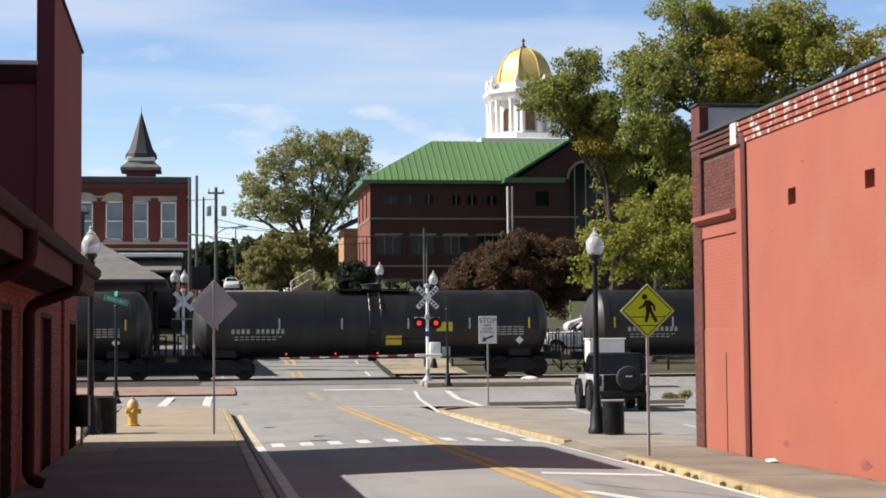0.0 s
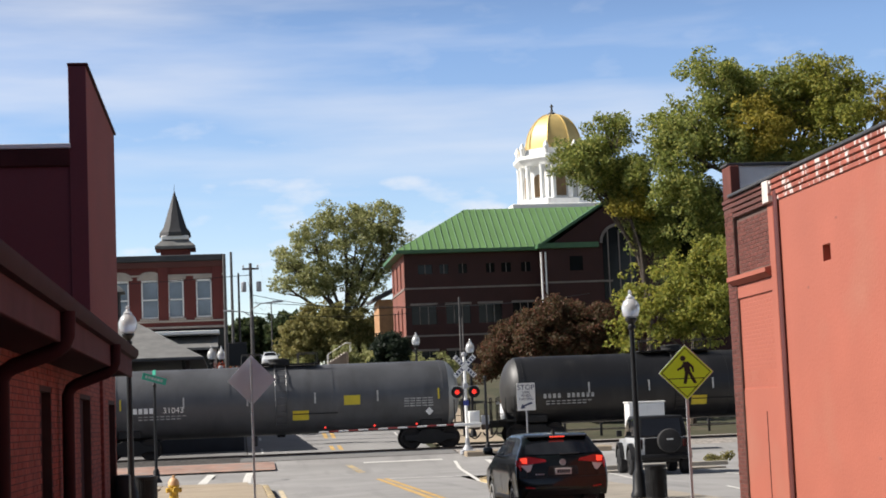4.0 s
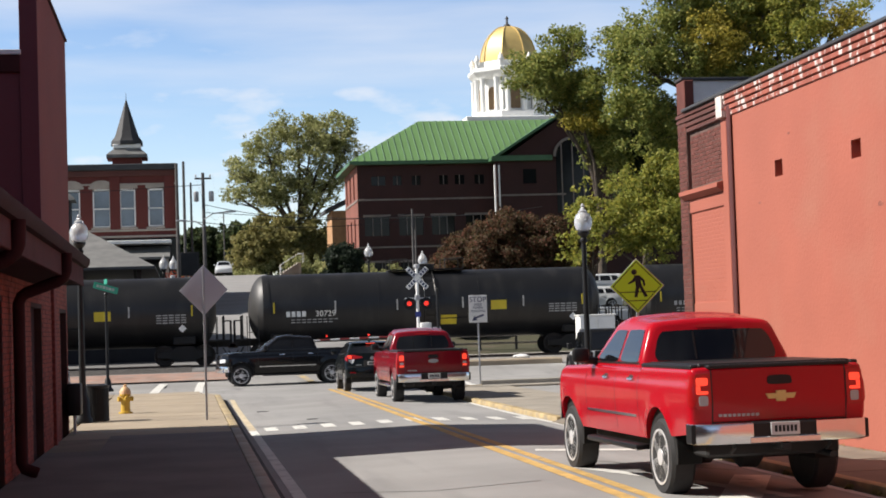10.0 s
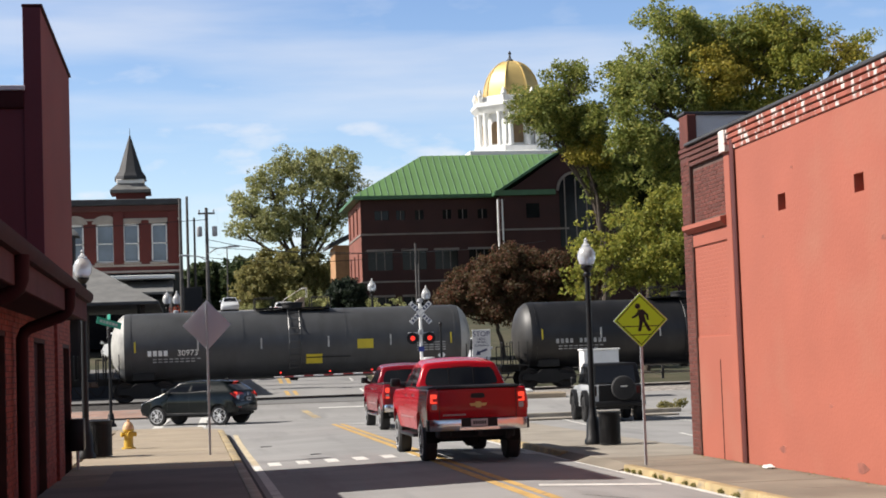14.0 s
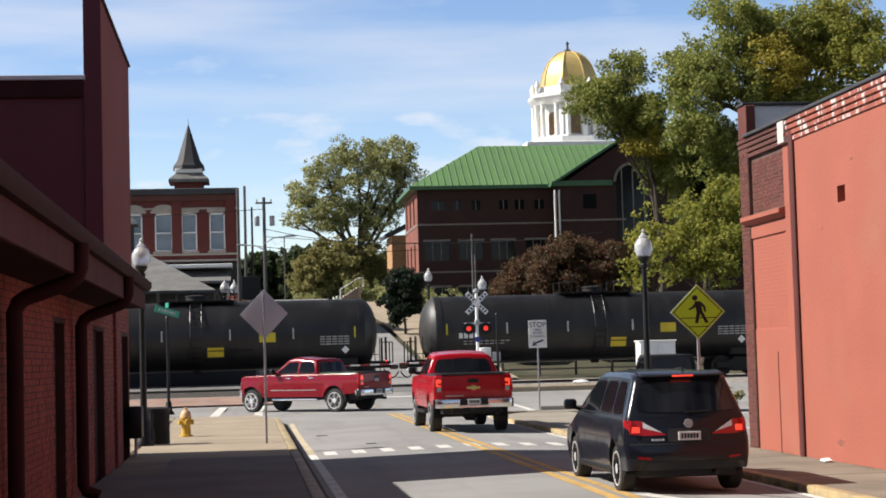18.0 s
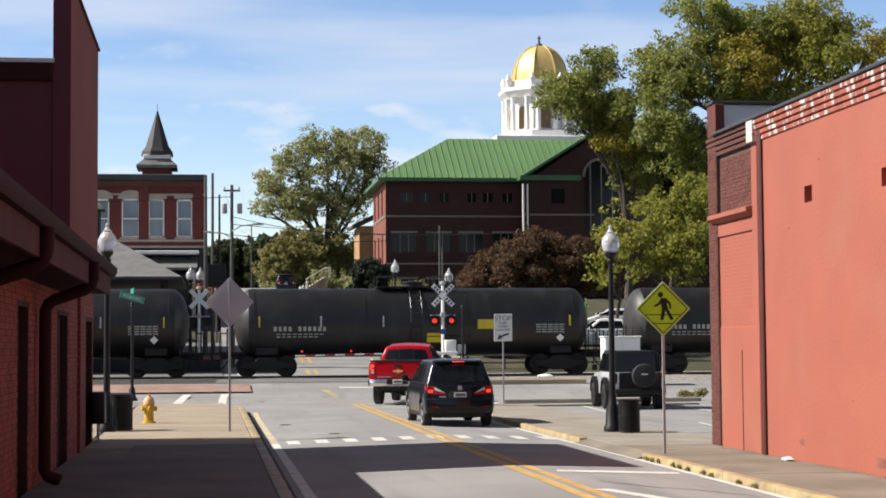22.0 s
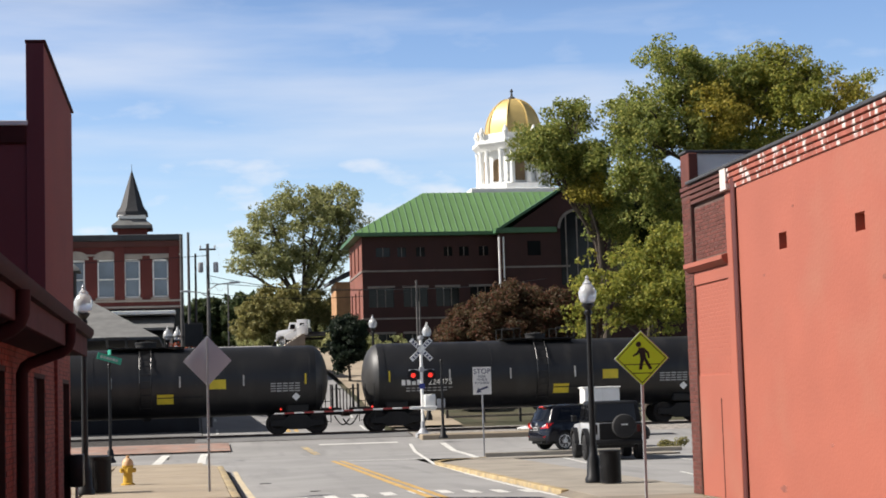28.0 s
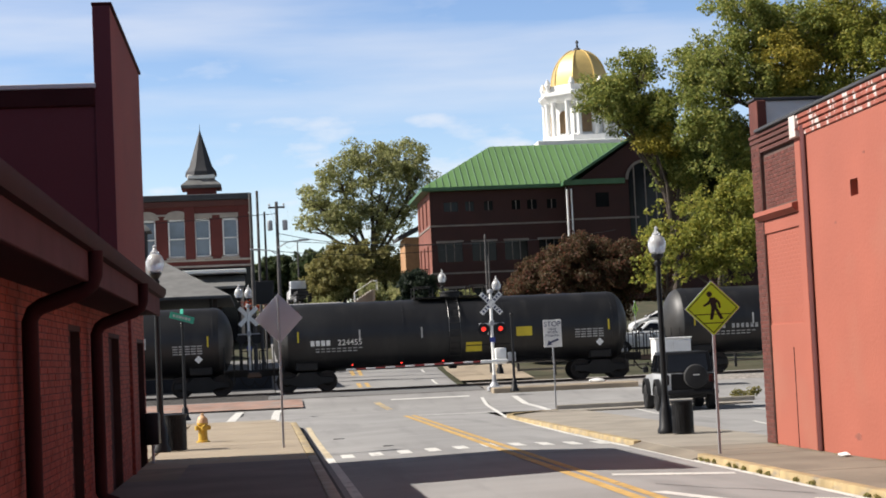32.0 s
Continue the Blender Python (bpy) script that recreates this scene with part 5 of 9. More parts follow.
        part("wing_mirror", bm, M_BLACK, car, "black wing mirror")
        for y in (-0.66, 0.42):
            hb = part("door_handle", patch(B(), on_flank(low, s, 0.022), [(y - 0.11, 1.10 + q), (y + 0.11, 1.10 + q), (y + 0.11, 1.135 + q), (y - 0.11, 1.135 + q)], 4, 0.2, 0.03), M_CHROME, car, "chrome door handle")
            part("handle_cup", patch(B(), on_flank(low, s, -0.003), [(y - 0.08, 1.10 + q), (y + 0.10, 1.10 + q), (y + 0.10, 1.16 + q), (y - 0.08, 1.16 + q)], 4, 0.3), M_DARK, hb)
        part("running_board", box(B(), s * (hw - 0.05) - 0.10, s * (hw - 0.05) + 0.09, -0.98, 1.2, 0.33 + q * 0.7, 0.40 + q * 0.7, 0.025, 2), board, car, "side step")
        part("side_moulding", patch(B(), on_flank(low, s, 0.004), [(-0.86, 0.66 + q), (1.30, 0.66 + q), (1.30, 0.69 + q), (-0.86, 0.69 + q)], 8, 0.0), M_CHROME, car, "thin bright side moulding")
        part("bed_rail_cap", box(B(), s * (hw - 0.09) - 0.05, s * (hw - 0.09) + 0.045, -h + 0.12, -1.02, b - 0.02, b + 0.035, 0.015), M_BLACK, car)
        x0, x1 = sorted((s * (hw - 0.235), s * (hw - 0.055)))
        bm = patch(B(), on_back(low, 0.004), [(x0, 0.82 + q), (x1, 0.82 + q), (x1, b - 0.06), (x0, b - 0.06)], 6, 0.06, 0.03)
        patch(bm, on_flank(low, s, 0.004), [(-h + 0.03, 0.84 + q), (-h + 0.12, 0.86 + q), (-h + 0.15, b - 0.08), (-h + 0.06, b - 0.07)], 5, 0.08, 0.03)
        tl = part("tail_light", bm, brake, car, "lit red tail light" if lit else "red tail light")
        xi = s * (hw - 0.145)
        if lamp == "block":
            lamps = [(-0.055, 0.075, 1.08, 1.165), (-0.055, 0.075, 0.985, 1.02), (0.03, 0.075, 1.02, 1.08)]
        else:
            lamps = [(-0.06, 0.06, 1.02, 1.17), (-0.06, 0.06, 0.85, 0.90)]
        for a, c, z0, z1 in lamps:
            xa, xb = sorted((xi + s * a, xi + s * c))
            part("bulb", patch(B(), on_back(low, 0.012), [(xa, z0 + q), (xb, z0 + q), (xb, z1 + q), (xa, z1 + q)], 3, 0.1), M_BULB if lit else brake, tl, "glowing bulb" if lit else "")
        part("reverse_light", patch(B(), on_back(low, 0.012), [(xi - 0.05, 0.86 + q if lamp == "block" else 0.91 + q), (xi + 0.05, 0.86 + q if lamp == "block" else 0.91 + q), (xi + 0.05, 0.97 + q), (xi - 0.05, 0.97 + q)], 3, 0.1), M_GALV, tl, "clear reversing lens")
        part("tailgate_gap", seam_patch(on_back(low), (s * (hw - 0.245), 0.66 + q), (s * (hw - 0.245), b - 0.02), 0.014), M_DARK, car)
        part("headlight", patch(B(), lambda x, z, out: low.front_at(x, z, out), [(s * (hw - 0.42), 0.84 + q), (s * (hw - 0.1), 0.86 + q), (s * (hw - 0.1), 1.0 + q), (s * (hw - 0.42), 0.98 + q)], 5, 0.08), M_CLEAR, car)
        ring = bumper_bar(-h - 0.11, hw - 0.005, 0, 0, 0.34, 0.05, x0=0.36)
        part("rear_bumper", prism(B(), [(s * x, y) for x, y in ring], 0.44 + q, 0.67 + q, "z", 0.025, 2), M_CHROME, car, "chrome rear bumper wing")
        part("bumper_corner", prism(B(), [(s * (hw + 0.006), -h + 0.02), (s * (hw + 0.006), -h + 0.20), (s * (hw - 0.1), -h + 0.20), (s * (hw - 0.1), -h + 0.0)], 0.45 + q, 0.66 + q, "z", 0.01), M_BLACK, car, "black bumper corner")
        part("tow_hook", tube(B(), [(s * 0.55, -h + 0.1, 0.46 + q), (s * 0.55, -h - 0.02, 0.40 + q), (s * 0.55, -h + 0.1, 0.34 + q)], 0.02, 6), M_DARK, car)
    part("tailgate_gap", seam_patch(on_back(low), (-hw + 0.245, 0.675 + q), (hw - 0.245, 0.675 + q), 0.014), M_DARK, car)
    part("tailgate_lip", box(B(), -hw + 0.2, hw - 0.2, -h + 0.0, -h + 0.13, b - 0.012, b + 0.03, 0.012), M_BLACK, car, "black tailgate top moulding")
    part("tailgate_handle", patch(B(), on_back(low, 0.004), [(-0.15, 1.07 + q), (0.15, 1.07 + q), (0.13, 1.17 + q), (-0.13, 1.17 + q)], 4, 0.12, 0.03), M_BLACK, car, "black tailgate handle")
    bm = B()
    zz = 0.97 + q if lamp == "block" else 1.08 + q
    prism(bm, [(-0.17, zz), (-0.14, zz - 0.055), (-0.05, zz - 0.055), (-0.05, zz - 0.085), (0.06, zz - 0.085), (0.06, zz - 0.055), (0.15, zz - 0.055), (0.18, zz), (0.06, zz), (0.06, zz + 0.03), (-0.05, zz + 0.03), (-0.05, zz)] if lamp == "block" else [(0.14 * math.cos(k * math.pi / 8), zz - 0.08 + 0.055 * math.sin(k * math.pi / 8)) for k in range(16)], -h - 0.016, -h + 0.02, "y")
    part("badge", bm, M_GOLD if lamp == "block" else M_GALV, car, "gold-coloured badge" if lamp == "block" else "bright oval badge")
    for k in range(9 if lamp == "block" else 5):
        part("badge_bar", patch(B(), on_back(low, 0.003), [(-0.70 + k * 0.052, 0.735 + q), (-0.665 + k * 0.052, 0.735 + q), (-0.665 + k * 0.052, 0.765 + q), (-0.70 + k * 0.052, 0.765 + q)], 1, 0.0), M_GALV, car)
    part("bumper_step", prism(B(), [(-0.37, -h - 0.10), (0.37, -h - 0.10), (0.37, -h + 0.05), (-0.37, -h + 0.05)], 0.50 + q, 0.675 + q, "z", 0.02), M_BLACK, car, "black centre step of the bumper")
    part("bumper_bridge", prism(B(), [(-0.40, -h - 0.118), (0.40, -h - 0.118), (0.40, -h + 0.02), (-0.40, -h + 0.02)], 0.44 + q, 0.515 + q, "z", 0.012), M_CHROME, car, "chrome strip below the plate")
    plate = part("number_plate", box(B(), -0.165, 0.165, -h - 0.118, -h - 0.10, 0.525 + q, 0.665 + q, 0.004), M_PLATE, car)
    for k in range(6):
        part("plate_bar", box(B(), -0.125 + k * 0.045, -0.095 + k * 0.045, -h - 0.122, -h - 0.117, 0.56 + q, 0.63 + q), M_DARK, plate)
    part("hitch", box(B(), -0.05, 0.05, -h - 0.13, -h + 0.2, 0.36 + q, 0.44 + q, 0.01), M_DARK, car)
    part("front_bumper", prism(B(), [(x, -y) for x, y in bumper_bar(-hf - 0.04, hw - 0.01, 0, 0, 0.4, 0.34)], 0.48 + q, 0.72 + q, "z", 0.025, 2), M_CHROME, car)
    part("grille", patch(B(), lambda x, z, out: low.front_at(x, z, out), [(-hw + 0.45, 0.74 + q), (hw - 0.45, 0.74 + q), (hw - 0.45, 0.98 + q), (-hw + 0.45, 0.98 + q)], 5, 0.08, 0.03), M_BLACK, car)
    part("high_brake_light", patch(B(), on_back(cab, 0.006), [(-0.22, zt - 0.125), (0.22, zt - 0.125), (0.2, zt - 0.085), (-0.2, zt - 0.085)], 4, 0.1, 0.03), M_TAIL if not lit else brake, car)
    part("shark_fin", prism(B(), [(0.6, zt + 0.03), (0.74, zt + 0.03), (0.62, zt + 0.075)], -0.03, 0.03, "x", 0.012), body, car)
    part("bed_cover", box(B(), -hw + 0.13, hw - 0.13, -h + 0.14, -1.04, b - 0.06, b + (0.045 if bed_cover else -0.005), 0.02), M_BLACK, car, "black bed cover" if bed_cover else "dark bed")
    part("exhaust", rod(B(), (hw - 0.42, -h + 0.6, 0.40 + q * 0.5), (hw - 0.42, -h + 0.02, 0.38 + q * 0.5), 0.04, n=8), M_DARK, car)
    for x in (-hw + 0.16, hw - 0.16):
        for y in (fy, ry):
            wheel(car, x, y, r, 0.28, rim, 6)
    return car


def hatch(name, label, body, m, L=4.4, W=1.78, top=1.6, brake=M_TAIL_ON, kind="SUV", rim=M_RIM, rake=0.36, nose=0.98, group="", lamp="mid", r=0.335, lift=0.0, belt=0.10):
    """A five-door car: crossover, minivan or small hatch."""
    car = thing(name, label, kind, m, group)
    h, hw, q = L / 2, W / 2, lift
    fy, ry, ra, b = h - 0.86, -h + 0.80, r + 0.062, 0.98 + lift
    lit = brake is M_TAIL_ON
    zt = top
    skin = Skin(-h, h, hw, [(-h, zt - 0.05), (-h + 0.35, zt - 0.015), (-h + 1.1, zt), (0.1, zt - 0.005), (0.45, zt - 0.05), (h - nose, b + 0.04), (h - nose + 0.15, b - 0.01), (h - 0.5, b - 0.10), (h - 0.16, b - 0.20), (h, b - 0.34)],
                [(-h, 0.30 + q), (ry - ra, 0.27 + q), (ry + ra, 0.21 + q), (fy - ra, 0.21 + q), (fy + ra, 0.22 + q), (h, 0.24 + q)],
                [(0.21 + q, 0.93), (0.34 + q, 0.965), (0.52 + q, 0.99), (0.70 + q, 1.0), (0.84 + q, 0.985), (b, 0.955), (b + 0.08, 0.925), (zt - 0.16, 0.765), (zt, 0.72)],
                [(0.22 + q, 0.06), (0.40 + q, 0.0), (0.62 + q, 0.015), (0.74 + q, 0.05), (b, 0.10), (b + 0.10, 0.14), (zt, 0.14 + rake)], [(0.2 + q, 0.10), (0.45 + q, 0.0), (0.8 + q, 0.10)],
                tail=0.15, nose=0.17, edge=0.07, arches=((fy, r + 0.02), (ry, r + 0.02)), ra=ra, flare=0.018, round_top=0.075, crown=0.03)
    part("body", skin.shell(), body, car)
    part("underbody", box(B(), -hw + 0.2, hw - 0.2, -h + 0.2, h - 0.25, 0.19 + q, 0.6 + q, 0.03), M_DARK, car)
    for y in (fy, ry):
        part("axle", rod(B(), (-hw + 0.15, y, r), (hw - 0.15, y, r), 0.05), M_DARK, car)
        for s in (-1, 1):
            well(car, s * (hw - 0.28), s * (hw - 0.055), y, r + 0.02, ra - 0.025)
    bk = on_back(skin)
    rw = part("rear_window", patch(B(), bk, [(-hw + 0.17, b + 0.10), (hw - 0.17, b + 0.10), (hw - 0.31, zt - 0.12), (-hw + 0.31, zt - 0.12)], 9, 0.07), M_GLASS, car, "dark tinted rear window")
    part("wiper", patch(B(), on_back(skin, 0.012), [(-0.04, b + 0.085), (0.34, b + 0.10), (0.34, b + 0.118), (-0.04, b + 0.11)], 4, 0.0, 0.02), M_BLACK, rw)
    part("windshield", patch(B(), lambda x, y, out: Vector((x, y, skin.top(y) + skin.crown * (1 - (x / hw) ** 2) + out)), [(-hw + 0.24, h - nose - 0.06), (hw - 0.24, h - nose - 0.06), (hw - 0.34, 0.52), (-hw + 0.34, 0.52)], 8, 0.05), M_GLASS, car)
    yr = skin.back(0, zt - 0.06).y
    sp = part("spoiler", rounded(prism(B(), [(yr - 0.10, zt - 0.065), (yr - 0.105, zt - 0.045), (yr + 0.22, zt + 0.012), (yr + 0.22, zt - 0.05)], -hw + 0.29, hw - 0.29, "x"), 0.01), body, car)
    part("high_brake_light", box(B(), -0.15, 0.15, yr - 0.112, yr - 0.06, zt - 0.068, zt - 0.048, 0.006), M_BULB if lit else brake, sp, "lit high brake light" if lit else "")
    for s in (-1, 1):
        fl = on_flank(skin, s)
        y0 = -h + 0.30
        z0, z1 = b + 0.075, zt - 0.125
        crossover = belt > 0.15
        panes = [(y0 + 0.95, y0 + 1.72, y0 + 1.02, y0 + 1.70), (y0 + 1.80, h - nose - 0.10, y0 + 1.78, 0.30)]
        if crossover:
            panes[0] = (y0 + 0.88, y0 + 1.72, y0 + 1.12, y0 + 1.70)
        else:
            panes.append((y0 + 0.24, y0 + 0.86, y0 + 0.20 + rake * 0.95, y0 + 0.92))
        for a0, a1, t0, t1 in panes:
            rise = 0.06 if crossover and a0 < y0 + 1.0 else 0.0
            w = part("side_window", patch(B(), fl, [(a0, z0 + rise), (a1, z0), (t1, z1), (t0, z1)], 6, 0.06), M_GLASS, car, "sky-reflecting side window")
            part("window_trim", patch(B(), on_flank(skin, s, 0.001), [(a0 - 0.03, z0 - 0.022 + rise), (a1 + 0.04, z0 - 0.022), (a1 + 0.03, z0 - 0.004), (a0 - 0.03, z0 - 0.004 + rise)], 5, 0.0), M_BLACK, w)
        for y, za in ((y0 + 0.90, b + 0.02), (y0 + 1.76, b + 0.05), (y0 + 2.66, b - 0.06)):
            part("panel_seam", seam_patch(fl, (y, 0.33 + q if y > ry + ra else 0.72 + q), (y, za)), M_DARK, car)
        bm = box(B(), s * (hw + 0.09) - 0.10, s * (hw + 0.09) + 0.10, h - nose - 0.36, h - nose - 0.22, b + 0.07, b + 0.23, 0.045, 2)
        rod(bm, (s * (hw - 0.12), h - nose - 0.22, b + 0.06), (s * (hw + 0.03), h - nose - 0.27, b + 0.10), 0.03, n=8)
        part("wing_mirror", bm, body, car, "door mirror")
        X = lambda d: s * (hw - d)

        def rear_quad(d0, d1, za0, za1, zb0, zb1, extra, thick=0.02):
            """Between insets d0 and d1 from the flank: lower and upper edge at each."""
            qd = [(X(d0), za0), (X(d1), zb0), (X(d1), zb1), (X(d0), za1)]
            return patch(B(), on_back(skin, extra), qd, 5, 0.03, thick)
        if lamp == "high":
            tl = part("tail_light", rear_quad(0.10, 0.26, 0.92 + q, b + 0.40, 0.92 + q, b + 0.36, 0.004), brake, car, "tall red tail light")
            part("bulb", rear_quad(0.13, 0.22, 1.0 + q, 1.1 + q, 1.0 + q, 1.1 + q, 0.010), M_BULB if lit else brake, tl)
        else:
            deep = lamp == "low"
            if deep:
                bm = rear_quad(0.07, 0.25, 0.79 + q, 0.97 + q, 0.77 + q, 0.97 + q, 0.004)
                patch(bm, on_back(skin, 0.004), [(X(0.25), 0.77 + q), (X(0.56), 0.775 + q), (X(0.52), 0.80 + q), (X(0.25), 0.87 + q)], 5, 0.0, 0.02)
                clear = patch(B(), on_back(skin, 0.004), [(X(0.255), 0.875 + q), (X(0.50), 0.81 + q), (X(0.40), 0.87 + q), (X(0.255), 0.955 + q)], 5, 0.0, 0.02)
                glow = rear_quad(0.10, 0.21, 0.81 + q, 0.89 + q, 0.81 + q, 0.89 + q, 0.010)
            else:
                bm = rear_quad(0.07, 0.24, 0.90 + q, 1.03 + q, 0.88 + q, 1.05 + q, 0.004)
                patch(bm, on_back(skin, 0.004), [(X(0.24), 0.90 + q), (X(0.58), 0.945 + q), (X(0.56), 0.985 + q), (X(0.24), 1.05 + q)], 5, 0.0, 0.02)
                clear = patch(B(), on_back(skin, 0.004), [(X(0.22), 0.76 + q), (X(0.27), 0.78 + q), (X(0.32), 0.90 + q), (X(0.09), 0.89 + q)], 5, 0.0, 0.02)
                glow = rear_quad(0.10, 0.22, 0.93 + q, 1.02 + q, 0.92 + q, 1.03 + q, 0.010)
            patch(bm, on_flank(skin, s, 0.004), [(-h + 0.12, 0.80 + q), (-h + 0.20, 0.85 + q), (-h + 0.36, 0.99 + q), (-h + 0.14, 0.97 + q)], 5, 0.0, 0.02)
            tl = part("tail_light", bm, brake, car, "lit red tail light" if lit else "red tail light")
            part("reverse_light", clear, M_CLEAR, tl, "clear lens")
            part("bulb", glow, M_BULB if lit else brake, tl, "glowing bulb" if lit else "")
        part("headlight", patch(B(), lambda x, z, out: skin.front_at(x, z, out), [(s * (hw - 0.5), 0.58 + q), (s * (hw - 0.12), 0.60 + q), (s * (hw - 0.14), 0.70 + q), (s * (hw - 0.5), 0.66 + q)], 5, 0.08), M_CLEAR, car)
        for y in (y0 + 1.02, y0 + 1.92):
            part("door_handle", patch(B(), on_flank(skin, s, 0.016), [(y - 0.09, 0.86 + q), (y + 0.09, 0.86 + q), (y + 0.09, 0.885 + q), (y - 0.09, 0.885 + q)], 4, 0.2, 0.025), body, car)
        part("sill", box(B(), s * (hw - 0.07) - 0.05, s * (hw - 0.07) + 0.055, ry + ra, fy - ra, 0.20 + q, 0.30 + q, 0.02), M_BLACK, car)
        part("hatch_gap", seam_patch(bk, (X(0.20), 0.66 + q), (X(0.20), 0.90 + q), 0.012), M_DARK, car)
        part("bumper_reflector", patch(B(), on_back(skin, 0.003), [(X(0.34), 0.44 + q), (X(0.16), 0.46 + q), (X(0.16), 0.49 + q), (X(0.34), 0.475 + q)], 3, 0.1), M_TAIL, car)
    part("bumper_gap", seam_patch(bk, (-hw + 0.06, 0.655 + q), (hw - 0.06, 0.655 + q), 0.014), M_DARK, car)
    part("bumper_skirt", patch(B(), on_back(skin, 0.008), [(-hw + 0.16, 0.31 + q), (hw - 0.16, 0.31 + q), (hw - 0.24, 0.42 + q), (-hw + 0.24, 0.42 + q)], 8, 0.05, 0.03), M_BLACK, car, "black lower bumper panel")
    yp = skin.back(0, 0.76 + q).y
    part("plate_recess", patch(B(), on_back(skin, -0.002), [(-0.30, 0.68 + q), (0.30, 0.68 + q), (0.28, 0.86 + q), (-0.28, 0.86 + q)], 5, 0.05), M_DARK, car)
    plate = part("number_plate", box(B(), -0.155, 0.155, yp - 0.03, yp + 0.02, 0.70 + q, 0.815 + q, 0.004), M_PLATE, car)
    for k in range(6):
        part("plate_bar", box(B(), -0.12 + k * 0.042, -0.09 + k * 0.042, yp - 0.034, yp - 0.029, 0.725 + q, 0.79 + q), M_DARK, plate)
    yb = skin.back(0, 0.93 + q).y
    part("badge", lathe(B(), [(0.035, yb + 0.02), (0.06, yb + 0.01), (0.062, yb - 0.016), (0.045, yb - 0.018), (0.04, yb - 0.008)], 18, Matrix.Translation((0, 0, 0.925 + q)), "y"), M_GALV, car)
    for k in range(4):
        part("badge_bar", patch(B(), on_back(skin, 0.003), [(-hw + 0.36 + k * 0.045, 0.70 + q), (-hw + 0.39 + k * 0.045, 0.70 + q), (-hw + 0.39 + k * 0.045, 0.725 + q), (-hw + 0.36 + k * 0.045, 0.725 + q)], 1, 0.0), M_GALV, car)
    part("antenna", rod(B(), (0.1, yr + 0.28, zt + 0.0), (0.1, yr + 0.16, zt + 0.17), 0.012, 0.006, n=5) if lamp == "low" else prism(B(), [(yr + 0.2, zt), (yr + 0.38, zt + 0.02), (yr + 0.22, zt + 0.09)], -0.03, 0.03, "x", 0.012), M_BLACK, car)
    part("exhaust", rod(B(), (hw - 0.5, -h + 0.5, 0.26 + q), (hw - 0.5, -h + 0.06, 0.25 + q), 0.035, n=8), M_DARK, car)
    for x in (-hw + 0.125, hw - 0.125):
        for y in (fy, ry):
            wheel(car, x, y, r, 0.21, rim, 7)
    return car


